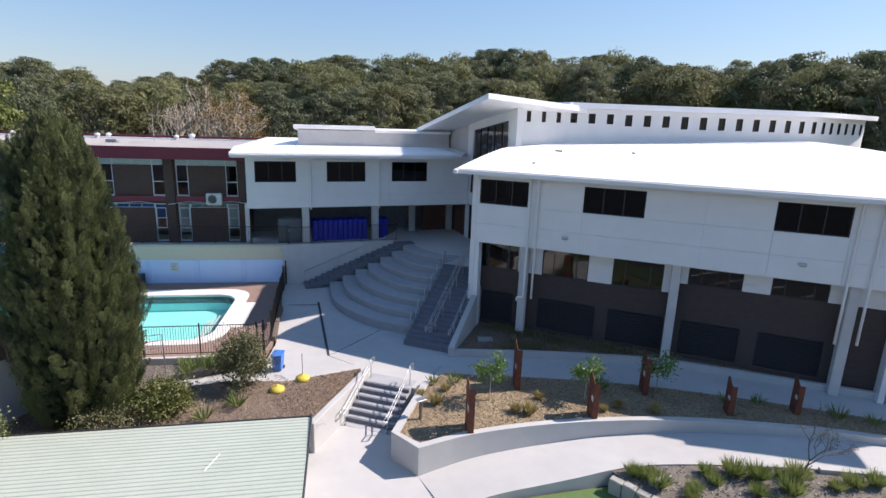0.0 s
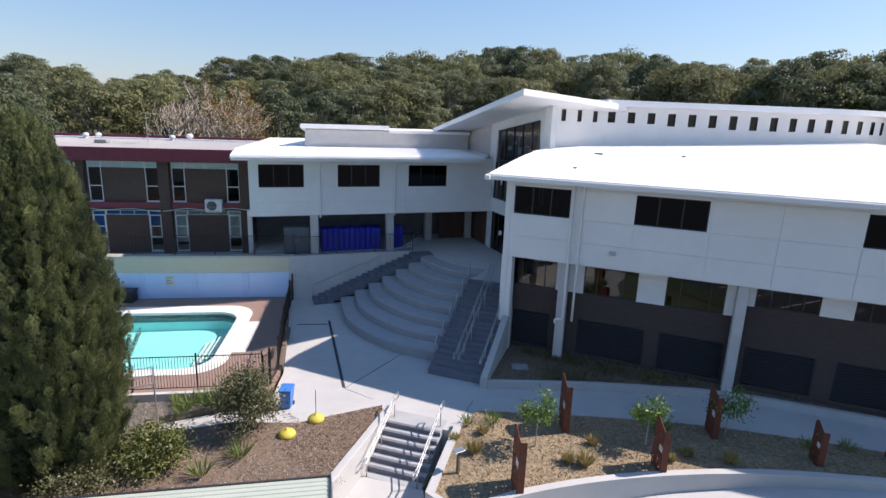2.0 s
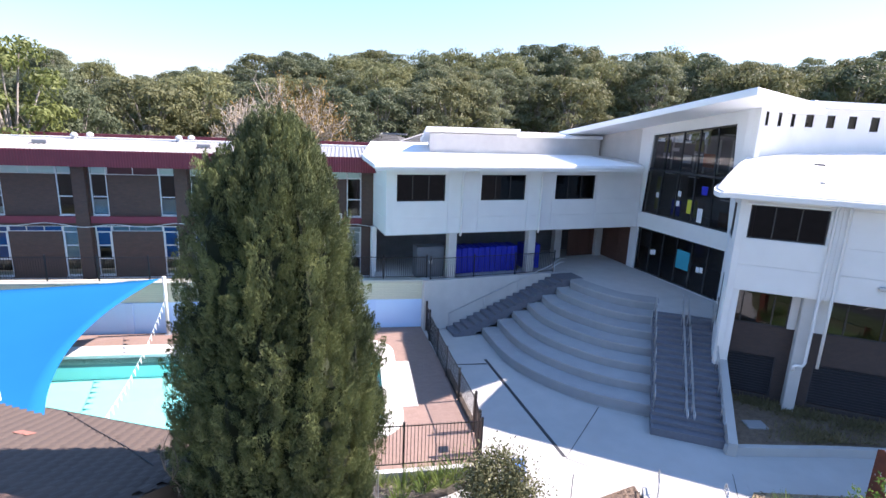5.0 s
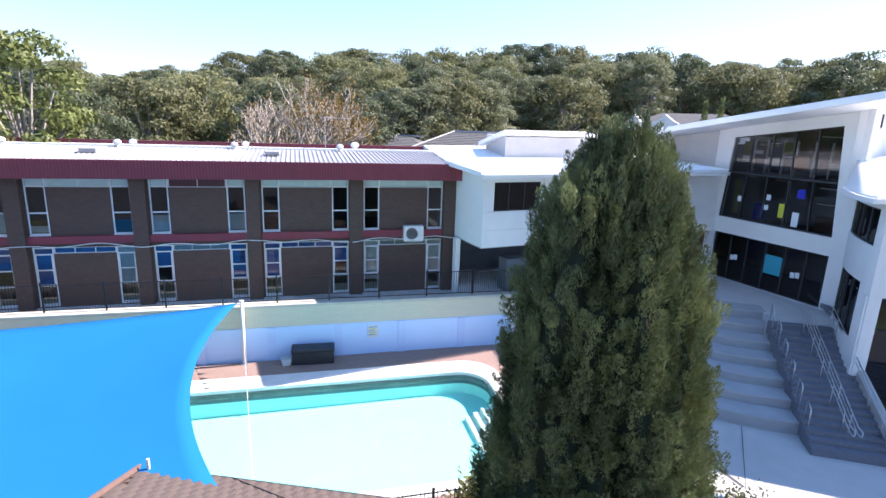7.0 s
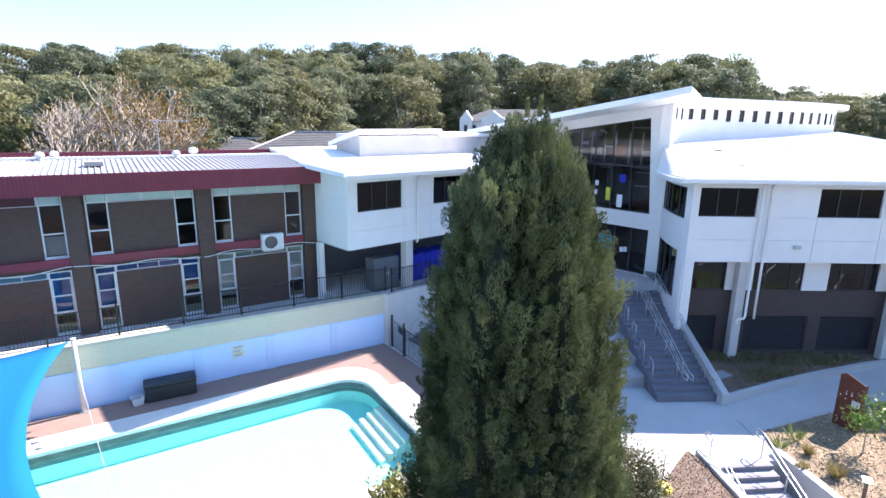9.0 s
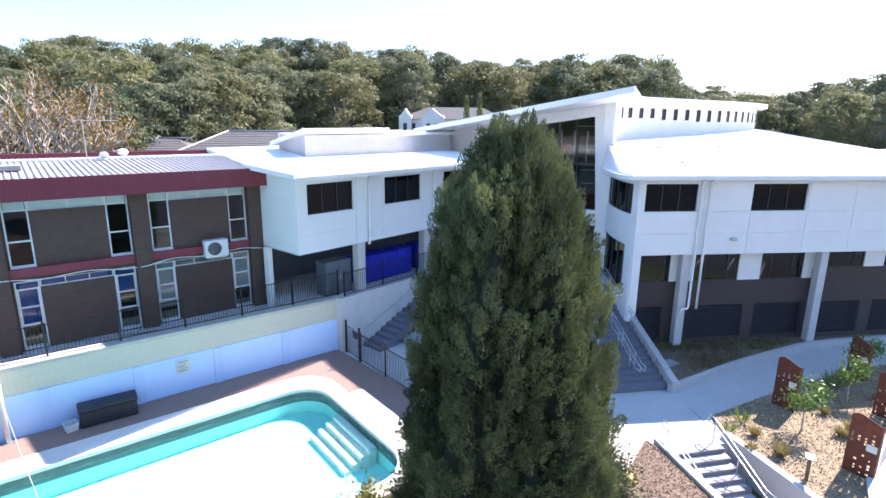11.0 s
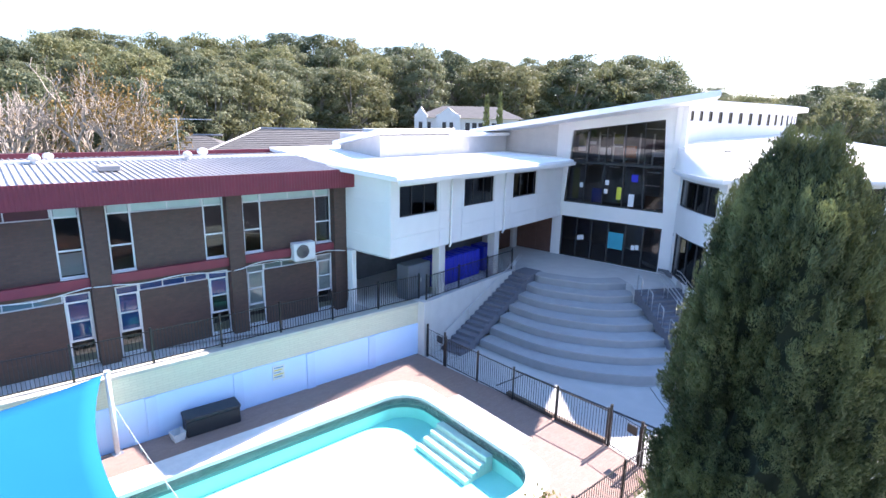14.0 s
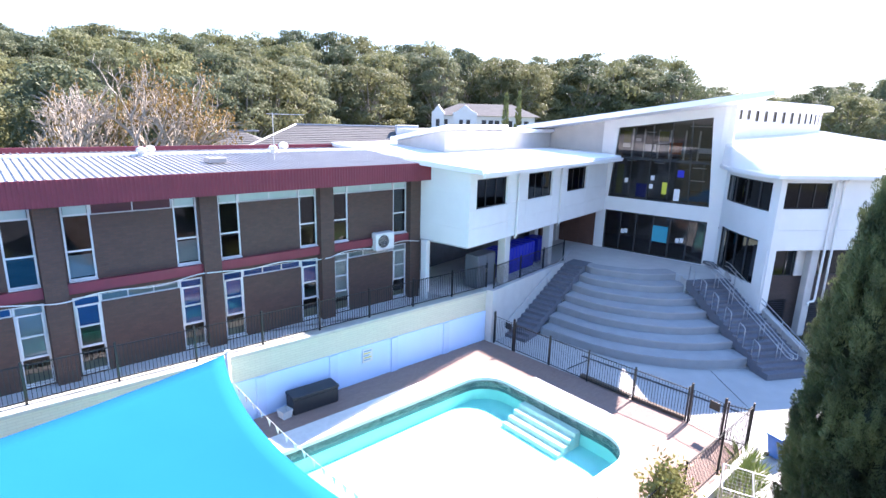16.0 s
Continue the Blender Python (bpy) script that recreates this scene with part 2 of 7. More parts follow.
# Darker than the seats to carry riser shade; the pit cover shares it.
RISER = mat("concrete toned for riser shade", (0.315, 0.32, 0.33), (0.245, 0.25, 0.26), 2.0, 0.9, bump=0.25, bscale=100, coarse=0.5)
STEPDARK = mat("dark stair tile", (0.150, 0.156, 0.182), (0.120, 0.125, 0.150), 6, 0.7)
PAVER = brickwork("red brown clay paver", (0.285, 0.195, 0.16), (0.235, 0.155, 0.125), (0.22, 0.155, 0.13), 0.23, 0.115, 0.8, (0, 0, 0))
COPING = mat("cream pool coping", (0.72, 0.70, 0.66), (0.62, 0.60, 0.56), 5, 0.8, bump=0.2)
POOLPAINT = mat("pale aqua pool plaster", (0.33, 0.70, 0.68), (0.30, 0.66, 0.64), 2, 0.7)
POOLTILE = brickwork("dark teal waterline tile", (0.02, 0.10, 0.11), (0.015, 0.07, 0.085), (0.12, 0.18, 0.18), 0.1, 0.1, 0.3, (90, 0, 0), 0.008)
WATER = glass("pool water", (0.72, 0.97, 0.97), 0.02, 1.33)
WALLBLUE = mat("pale blue white wall paint", (0.50, 0.67, 0.91), (0.43, 0.60, 0.86), 1.3, 0.65, coarse=0.7)
BLOCK = brickwork("cream painted blockwork", (0.60, 0.58, 0.46), (0.55, 0.53, 0.42), (0.45, 0.43, 0.34), 0.4, 0.1, 0.8)
BLACK = mat("black powder-coated steel", (0.012, 0.012, 0.013), None, 5, 0.4)
STEEL = mat("galvanised handrail steel", (0.55, 0.56, 0.57), (0.45, 0.46, 0.47), 6, 0.35, metal=0.8)
SAILBLUE = mat("bright blue shade cloth", (0.009, 0.146, 0.352), (0.006, 0.122, 0.315), 0.6, 0.9, spec=0.12, coarse=0.8, bump=0.15, bscale=200)
GREENROOF = mat("pale green roof metal", (0.47, 0.51, 0.43), (0.41, 0.45, 0.38), 1.2, 0.45, metal=0.1, coarse=0.6)
EARTH = mat("dry grass and earth", (0.085, 0.10, 0.04), (0.11, 0.105, 0.055), 0.7, 0.95, bump=0.4, bscale=20)
MULCH = mat("tan bark mulch", (0.34, 0.26, 0.16), (0.13, 0.095, 0.06), 7, 0.95, bump=1.0, bscale=25)
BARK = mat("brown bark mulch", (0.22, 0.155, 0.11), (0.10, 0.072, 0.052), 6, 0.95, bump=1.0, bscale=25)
GRAVEL = mat("brown-grey gravel", (0.22, 0.19, 0.155), (0.10, 0.088, 0.075), 14, 0.95, bump=1.0, bscale=30)
RUST = mat("rusted corten steel", (0.17, 0.05, 0.024), (0.09, 0.028, 0.018), 4, 0.85, bump=0.4)
TILEROOF = mat("brown concrete roof tile", (0.110, 0.080, 0.064), (0.080, 0.060, 0.050), 3, 0.85, bump=0.3, island=0.4)
BLUEVINYL = mat("blue vinyl", (0.012, 0.025, 0.42), (0.01, 0.02, 0.33), 3, 0.45)
LOUVRE = mat("dark grey louvre metal", (0.044, 0.040, 0.046), None, 4, 0.6)
T = 2.8

# ---- ground ----


def hill(x, y):
    rise = max(0.0, min(1.0, (y - 66) / 70))
    return -1.3 + 7.5 * rise * rise * (3 - 2 * rise) + max(0.0, y - 140) * 0.035


bm = bmesh.new()
xs = [-900, -500, -300, -200, -140, -100, -70, -45, -20, 0, 20, 45, 70, 100, 140, 200, 300, 500, 900]
ys = [-600, -200, -60, 0, 40, 60, 70, 80, 90, 100, 115, 130, 150, 180, 230, 300, 420, 600, 1200]
grid = [[bm.verts.new((x, y, hill(x, y))) for x in xs] for y in ys]
for r0, r1 in zip(grid, grid[1:]):
    for i in range(len(xs) - 1):
        bm.faces.new((r0[i], r0[i + 1], r1[i + 1], r1[i]))
solo("ground", bm, EARTH, "dry grassy ground rising to a wooded hill", "ground", kind="structure", smooth=True)

ASPHALT = mat("worn grey asphalt", (0.060, 0.060, 0.064), (0.045, 0.045, 0.05), 1.5, 0.9, bump=0.3, bscale=80, coarse=0.5)
LAWN = mat("mown lawn", (0.05, 0.08, 0.022), (0.08, 0.10, 0.035), 2.5, 0.95, bump=0.5, bscale=60)
solo("court_pavement", slab([(-70, -75), (70, -75), (70, 4.4), (-70, 4.4)], -1.6, -1.27), ASPHALT, "grey asphalt court mirrored in the windows", "court", kind="structure")
solo("lawn", slab([(-40, 4.5), (50, 4.5), (50, 7.4), (-40, 7.4)], -1.6, -1.25), LAWN, "mown green lawn mirrored in the windows", "lawn", kind="structure")
LINEWHITE = mat("white line paint", (0.7, 0.7, 0.7), None, 4, 0.8)
lines = thing("court_lines", "white painted lines on the asphalt court", "line marking", kind="structure")
for k in range(24):
    part("line", boxes((-30 + 2.6 * k, -3.0, -1.268, -29.88 + 2.6 * k, 3.0, -1.262)), LINEWHITE, lines)

POOL_A = -10.8
POOLM = pose(-1.1, 36.25, 0, 0, 0, POOL_A)


def along(m, u, v):
    p = m @ Vector((u, v, 0))
    return (p.x, p.y)


def fall(x, y):
    return -0.2 * max(0.0, min(1.0, (34 - y) / 11))


# forecourt, walkways and beds
fore = [(1.7, 38.0), (1.25, 32.0), (0.75, 27.6), (0.1, 25.3), (-1.5, 24.9), (-4.0, 24.6), (-4.0, 23.6), (-1.4, 23.75), (1.0, 23.0), (4.45, 23.4), (4.45, 22.75), (6.75, 21.0), (8.2, 22.0), (10.0, 24.2), (14.2, 30.2), (12.5, 37.5), (9.0, 37.8)]
solo("forecourt_pavement", slab(fore, -1.25, fall), CONCRETE, "pale concrete forecourt slab with dark drain and joint lines", "pavement", kind="structure")
near = [(8.2, 22.02), (13.55, 19.9), (18.15, 17.55), (24.9, 12.9), (34, 5.5)]
kerbl = [(9.1, 23.95), (11.3, 23.2), (13.3, 22.55), (16.3, 21.35), (19.6, 19.75), (23.8, 16.5), (26.9, 14.1), (36, 7)]
walk_near, walk_far = spline([(*p, 0) for p in near], 6), spline([(*p, 0) for p in kerbl], 6)
solo("upper_pavement", slab([p[:2] for p in map(tuple, walk_near)] + [tuple(p)[:2] for p in walk_far[::-1]], -1.25, -0.19), CONCRETE, "shaded concrete walkway along the classroom block", "path", kind="structure")
curve = spline([(5.25, 16.45, 0), (7.8, 16.72, 0), (11.4, 16.4, 0), (15.6, 15.4, 0), (19.5, 13.8, 0), (23, 11.9, 0), (32, 6, 0)], 8)
inset = [p + 0.14 * Vector((-(curve[min(i + 1, len(curve) - 1)] - curve[max(i - 1, 0)]).normalized().y, (curve[min(i + 1, len(curve) - 1)] - curve[max(i - 1, 0)]).normalized().x, 0)) for i, p in enumerate(curve)]
bed = [(6.9, 21.2), (4.64, 17.8), (5.3, 16.52)] + [tuple(p)[:2] for p in inset[2:]] + [tuple(p)[:2] for p in walk_near[::-1]]
solo("mulch_bed", slab(bed, -1.25, -0.10), MULCH, "raised garden bed of tan bark mulch", "garden bed", kind="structure")
solo("planter_wall", ribbon([(6.95, 21.35), (4.55, 17.75), (5.25, 16.45)], 0.276, -1.25, 0.035), CONCRETE, "pale concrete planter wall beside the garden steps", "wall", kind="structure")
solo("curved_wall", ribbon(curve, 0.28, -1.25, 0.03), CONCRETE, "long curved pale concrete retaining wall", "wall", kind="structure")


def rise(x, y):
    """The lower path climbs towards the far end of the block."""
    return float(np.interp(0.9 * x - 0.4 * y, [-1.9, 0.6, 2.57, 4.81, 7.07, 9.32, 11.5, 13.6, 15.66, 20], [-1.15, -0.98, -0.88, -0.68, -0.58, -0.48, -0.40, -0.36, -0.28, -0.2]))


def ramp_strip(one, two, z0, z1, cuts=1):
    """A solid strip between two lines with equal counts of points, its top following z1."""
    bm = bmesh.new()
    rows = []
    for a, b in zip(one, two):
        pts = [Vector(a[:2]).lerp(Vector(b[:2]), k / cuts) for k in range(cuts + 1)]
        rows.append([bm.verts.new((p.x, p.y, z1(p.x, p.y))) for p in pts] + [bm.verts.new((p.x, p.y, z0)) for p in (pts[-1], pts[0])])
    for a, b in zip(rows, rows[1:]):
        for k in range(len(a)):
            k2 = (k + 1) % len(a)
            bm.faces.new((a[k], b[k], b[k2], a[k2]))
    bm.faces.new(rows[0])
    bm.faces.new(rows[-1][::-1])
    bmesh.ops.recalc_face_normals(bm, faces=bm.faces[:])
    return bm


lower_edge = spline([(5.6, 14.3, 0), (7.6, 14.48, 0), (10.6, 14.22, 0), (13.6, 13.86, 0), (17.39, 12.38, 0), (20.9, 10.7, 0), (30, 5.2, 0)], 8)
lower = [(0.6, 18.7), (1.5, 19.1), (3.0, 20.7), (5.0, 19.3), (4.6, 17.75), (5.25, 16.45), (5.6, 14.3), (5.0, 12.6), (3, 11), (1, 8), (-0.5, 8), (-0.5, 12)]
solo("lower_pavement", slab(lower, -1.28, -1.15), CONCRETE, "sunlit pale concrete forecourt below the garden steps", "path", kind="structure")
solo("ramp_pavement", ramp_strip(curve, lower_edge, -1.6, rise, 2), CONCRETE, "pale concrete ramped path below the curved wall", "path", kind="structure")
bedb = [(p.x + 0.07, p.y + 0.1) for p in walk_far] + [(44, 8), (30, 19), (20, 26), (12.4, 29), (10.2, 25.4)]
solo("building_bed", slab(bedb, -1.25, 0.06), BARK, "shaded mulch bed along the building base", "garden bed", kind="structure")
solo("bed_kerb", ribbon(walk_far, 0.22, -0.3, 0.16), CONCRETE, "low white concrete kerb", "kerb", kind="structure")
bedl = [(4.45, 23.35), (1.0, 22.95), (-1.4, 23.7), (-4.0, 23.55), (-12, 24), (-12, 19.0), (1.5, 18.9), (4.3, 22.75)]
solo("bark_bed", slab(bedl, -1.25, 0.02), BARK, "brown bark garden bed with fallen leaves", "garden bed", kind="structure")
bedf = [(-4.0, 24.65), (-1.5, 24.95), (-0.1, 25.35), (-2.7, 25.8), (-12, 27.5), (-12, 24.05), (-4.0, 23.65)]
solo("gravel_bed", slab(bedf, -1.25, 0.12), GRAVEL, "grey gravel bed below the pool fence", "garden bed", kind="structure")

# pool deck with the pool's opening


def poolshape(grow, r, n=8, far=0.0, right=0.0, near=0.0):
    """The pool's outline in its own frame, grown outwards; rounded at its two ends on the right."""
    u1, v0, v1, u0 = right + grow, -7.85 - grow - near, grow + far - 0.46, -24.0
    pts = [(u0, v1), (u0, v0)]
    for cu, cv, a0 in ((u1 - r, v0 + r, -90), (u1 - r, v1 - r, 0)):
        pts += [(cu + r * math.cos(radians(a0 + 90 * k / n)), cv + r * math.sin(radians(a0 + 90 * k / n))) for k in range(n + 1)]
    return pts


def ring(outer, inner, z0, z1):
    """A flat band between two outlines with equal counts of points."""
    bm = bmesh.new()
    vo = [[bm.verts.new((x, y, z)) for x, y in outer] for z in (z0, z1)]
    vi = [[bm.verts.new((x, y, z)) for x, y in inner] for z in (z0, z1)]
    n = len(outer)
    for i in range(n):
        j = (i + 1) % n
        bm.faces.new((vo[1][i], vo[1][j], vi[1][j], vi[1][i]))
        bm.faces.new((vo[0][j], vo[0][i], vi[0][i], vi[0][j]))
        bm.faces.new((vo[0][i], vo[0][j], vo[1][j], vo[1][i]))
        bm.faces.new((vi[0][j], vi[0][i], vi[1][i], vi[1][j]))
    bmesh.ops.recalc_face_normals(bm, faces=bm.faces[:])
    return bm


inner = poolshape(0, 1.3)
mid = poolshape(0.25, 1.6, far=0.85, right=0.47, near=0.35)
inv = POOLM.inverted()


def poolxy(x, y):
    p = inv @ Vector((x, y, 0))
    return (p.x, p.y)


deck_out = [(-24.0, 1.98), (-24.0, -11.0)] + [poolxy(*p) for p in ((-12.5, 27.65), (-2.7, 25.85), (-0.15, 25.45), (0.6, 27.7), (1.15, 32.0), (1.75, 38.1))]


def plate_with_hole(outer, inner, z0, z1):
    """A flat plate between two outlines, with a skirt round the outer one."""
    bm = bmesh.new()
    loops = []
    for line in (outer, inner):
        vs = [bm.verts.new((x, y, z1)) for x, y in line]
        loops.append(vs)
        for k in range(len(vs)):
            bm.edges.new((vs[k], vs[(k + 1) % len(vs)]))
    bmesh.ops.triangle_fill(bm, edges=bm.edges[:], use_beauty=True, normal=(0, 0, 1))
    for vs in loops:
        low = [bm.verts.new((v.co.x, v.co.y, z0)) for v in vs]
        for k in range(len(vs)):
            j = (k + 1) % len(vs)
            bm.faces.new((low[k], low[j], vs[j], vs[k]))
    bmesh.ops.recalc_face_normals(bm, faces=bm.faces[:])
    return bm


deck = solo("pool_deck", plate_with_hole(deck_out, mid, -0.6, 0.1), PAVER, "red-brown clay brick pool deck", "pool deck", POOLM, kind="structure")
pool = thing("swimming_pool", "long aqua swimming pool with rounded corners and corner steps", "swimming pool", POOLM)
part("coping", ring(mid, inner, -0.3, 0.125), COPING, pool, "cream concrete coping")
part("coping_slab", boxes((0.68, -6.2, -0.3, 1.37, -2.1, 0.121)), COPING, pool, "cream concrete slab beside the pool steps")
part("waterline_tile", ring([(u, v) for u, v in poolshape(0.06, 1.35)], inner, -0.45, -0.02), POOLTILE, pool, "dark teal tile band")
basin = ring(poolshape(0.2, 1.4), poolshape(0.02, 1.3), -1.3, -0.30)
prism(basin, poolshape(0.1, 1.3), -1.4, lambda x, y: -0.95 + 0.012 * x)
part("basin", basin, POOLPAINT, pool, "pale aqua plaster basin")
bm = bmesh.new()
bm.faces.new([bm.verts.new((u, v, -0.12)) for u, v in poolshape(0.03, 1.3)])
water = part("water", bm, WATER, pool, "clear aqua water")
water.visible_shadow = False
for k in range(4):
    part("step", sbox(-1.40 + 0.34 * k, -5.6, -1.15, -1.06 + 0.34 * k, -2.75, -0.80 + 0.17 * k, 0.02), COPING, pool, "white pool step")

# pool wall and terrace
WALLM = pose(1.9, 37.98, 0, 0, 0, POOL_A)
# Piers are a slightly deeper blue than the wall face.
PIERBLUE = mat("deeper blue white wall paint", (0.46, 0.62, 0.88), (0.42, 0.57, 0.83), 1.3, 0.6)
pw = thing("pool_wall", "white-painted pool wall below cream blockwork", "wall", WALLM, kind="structure")
part("painted_face", boxes((-26, 0, -0.2, 0, 0.5, 1.72)), WALLBLUE, pw, "pale blue-white painted face")
part("blockwork", boxes((-26, 0.04, 1.72, 0, 0.5, T - 0.12)), BLOCK, pw, "cream painted blockwork")
part("cap", sbox(-26, -0.02, T - 0.12, 0, 0.62, T + 0.02, 0.02), mat("weathered cream capping", (0.50, 0.49, 0.42), (0.40, 0.39, 0.34), 2.5, 0.8, bump=0.2), pw)
for k in range(8):
    part("pier", boxes((-3.03 - 3.07 * k, -0.06, -0.2, -2.67 - 3.07 * k, 0.02, 1.71)), PIERBLUE, pw)
solo("amphitheatre_wall", slab([(1.75, 37.62), (10.0, 37.62), (10.0, 38.0), (1.75, 38.35)], -0.3, T + 0.06), CREAM, "pale grey rendered retaining wall beside the stairs", "wall", kind="structure")
terrace = [(-0.45, 38.75), (2.0, 38.3), (2.0, 38.0), (9.95, 37.98), (10.85, 36.5), (10.7, 35.9), (10.95, 34.7), (11.5, 33.3), (12.4, 32.2), (12.0, 31.3), (11.2, 30.85), (13.4, 29.25), (15.3, 30.4), (15.6, 38.5), (15.6, 47), (-0.45, 47)]
solo("terrace_pavement", slab(terrace, -0.5, T), CREAM, "grey concrete terrace in front of the buildings", "terrace", kind="structure")
low_terrace = [along(WALLM, -26, 0.45), along(WALLM, -2.3, 0.45), (-0.45, 38.75), (-0.45, 47), (-26, 50)]
solo("brick_terrace", slab(low_terrace, -0.5, 2.45), CREAM, "grey concrete walkway in front of the brick building", "terrace", kind="structure")

# ---- amphitheatre and stairs ----
amphi = thing("amphitheatre_seating", "curved grey concrete tiered seating", "seating")
TIER = T / 7


def tier_line(k):
    """The plan of the riser at the foot of tier k, from the side stair round to the entrance stair."""
    ctrl = [(4.75 + 0.90 * k, 36.35, 0), (4.50 + 0.90 * k, 33.0 + 0.47 * k, 0), (5.05 + 0.86 * k, 30.6 + 0.62 * k, 0), (6.40 + 0.75 * k, 28.35 + 0.74 * k, 0), (8.40 + 0.65 * k, 26.6 + 0.83 * k, 0)]
    return [tuple(p)[:2] for p in spline(ctrl, 7)]


for i in range(7):
    line = tier_line(i)
    back = tier_line(i + (1.3 if i < 6 else 1.0))[::-1]
    tier = part("tier", soft(slab(line + back, -0.3, TIER * (i + 1) + (0.01 if i == 6 else 0)), 0.05, 2), GREYCON, amphi)
    # Upright faces get a darker sheet: their weaker sky light put into colour.
    part("riser", ribbon(line, -0.012, TIER * i - 0.05, TIER * (i + 1) - 0.055), RISER, tier, "concrete riser, darkened for the shade on its face")

side = thing("side_stair", "dark tiled stair beside the tiered seating", "stair", pose(3.1, 36.35, 0))
for i in range(17):
    part("step", boxes((0.405 * i, 0, -0.3 if i < 2 else T * (i + 1) / 17 - 0.5, 0.405 * (i + 1) + (0.02 if i < 16 else 1.0), 1.24, T * (i + 1) / 17 + (0.008 if i == 16 else 0))), STEPDARK, side)

SA = math.degrees(math.atan2(30.85 - 25.85, 11.25 - 7.25))
STAIRM = pose(7.25, 25.85, 0, 0, 0, SA)
stair = thing("entrance_stair", "wide dark tiled entrance stair with steel handrails", "stair", STAIRM)
RUN = 6.35 / 18
for i in range(18):
    part("step", boxes((RUN * i, -2.62, -0.4 if i < 3 else T * (i + 1) / 18 - 0.6, RUN * (i + 1) + 0.02, 0, T * (i + 1) / 18 + (0.006 if i == 17 else 0))), STEPDARK, stair)
bm = bmesh.new()
vs = [bm.verts.new(p) for v in (-2.95, -2.64) for p in ((-0.35, v, -0.4), (-0.35, v, 0.35), (6.6, v, T + 0.35), (6.6, v, -0.4))]
for q in ((0, 1, 2, 3), (7, 6, 5, 4), (0, 4, 5, 1), (1, 5, 6, 2), (2, 6, 7, 3), (3, 7, 4, 0)):
    bm.faces.new([vs[k] for k in q])
bmesh.ops.recalc_face_normals(bm, faces=bm.faces[:])
part("side_wall", bm, CONCRETE, stair, "pale concrete side wall")


def handrail(parent, a, b, za, zb, v, posts):
    """A double rail with posts, along u from a to b at heights za, zb of the stair beneath."""
    bm = bmesh.new()
    for h in (0.95, 0.72):
        tube(bm, [(a - 0.3, v, za + h), (a, v, za + h), (b, v, zb + h), (b + 0.3, v, zb + h)], 0.024)
    tube(bm, [(a - 0.3, v, za + 0.95), (a - 0.33, v, za + 0.83), (a - 0.3, v, za + 0.72)], 0.024)
    for k in range(posts):
        s = (k + 0.5) / posts
        u, z = a + (b - a) * s, za + (zb - za) * s
        tube(bm, [(u, v, z), (u, v, z + 0.95)], 0.022)
    part("handrail", bm, STEEL, parent, "galvanised double handrail", smooth=True)


handrail(stair, 0.3, 6.2, 0.1, T, -1.22, 5)
handrail(stair, 0.3, 6.2, 0.1, T, -1.46, 5)
handrail(stair, 0.3, 6.2, 0.1, T, -2.5, 5)
for k in range(6):
    u, z = 0.75 + 1.02 * k, 0.42 + T / 6.35 * 1.02 * k
    part("handrail", tubes([(u, -0.06, z - 0.1), (u, -0.06, z + 0.78), (u + 0.04, -0.06, z + 0.86), (u + 0.1, -0.06, z + 0.9), (u + 0.38, -0.06, z + 1.02), (u + 0.43, -0.06, z + 0.96), (u + 0.43, -0.06, z + 0.1)], r=0.024), STEEL, stair, "hooped galvanised handrail", smooth=True)
hr = thing("wall_handrail", "galvanised handrail on the retaining wall", "handrail", pose(0, 0, 0))
part("rail", tubes([(3.2, 37.5, 0.95), (9.4, 37.5, T + 0.55), (10.1, 37.5, T + 0.95), (10.4, 37.5, T + 0.95)], [(9.4, 37.5, T + 0.35), (10.1, 37.5, T + 0.72), (10.4, 37.5, T + 0.72)], r=0.026), STEEL, hr, smooth=True)
for u, z in ((3.2, 0.2), (5.3, 1.0), (7.4, 1.9), (9.7, T)):
    part("post", tubes([(u, 37.5, z - 0.25), (u, 37.5, z + 0.8)], r=0.022), STEEL, hr, smooth=True)

# garden steps
GA = math.degrees(math.atan2(-0.8, -0.6))
GM = pose(4.62, 22.68, 0, 0, 0, GA)
gs = thing("garden_steps", "grey concrete garden steps with dark nosings", "stair", GM)
for i in range(7):
    z = -0.19 - 0.16 * i
    part("step", boxes((0.36 * i - (0.6 if i == 0 else 0.0), 0.0, -1.3, 0.36 * (i + 1), 2.25, z)), GREYCON, gs)
    if i < 6:
        part("nosing", boxes((0.36 * (i + 1) - 0.13, 0.02, z + 0.002, 0.36 * (i + 1) + 0.006, 2.23, z + 0.008), (0.36 * (i + 1) + 0.001, 0.02, z - 0.155, 0.36 * (i + 1) + 0.006, 2.23, z + 0.002)), STEPDARK, gs, "dark nosing strip")
part("side_wall", sbox(-0.3, -0.3, -1.3, 4.7, -0.02, 0.14, 0.02), CONCRETE, gs, "pale concrete flank wall")
for v in (0.15, 2.1):
    bm = bmesh.new()
    for h in (0.95, 0.7):
        tube(bm, [(-0.45, v, -0.19 + h), (-0.1, v, -0.19 + h), (2.5, v, -1.25 + h), (2.9, v, -1.25 + h)], 0.024)
    for e, z in ((-0.45, -0.19), (2.9, -1.25)):
        tube(bm, [(e, v, z + 0.95), (e + (0.05 if e > 0 else -0.05), v, z + 0.82), (e, v, z + 0.7)], 0.024)
    for u, z in ((-0.1, -0.25), (1.2, -0.8), (2.5, -1.25)):
        tube(bm, [(u, v, z), (u, v, z + 0.95)], 0.022)
    part("handrail", bm, STEEL, gs, "galvanised double handrail", smooth=True)

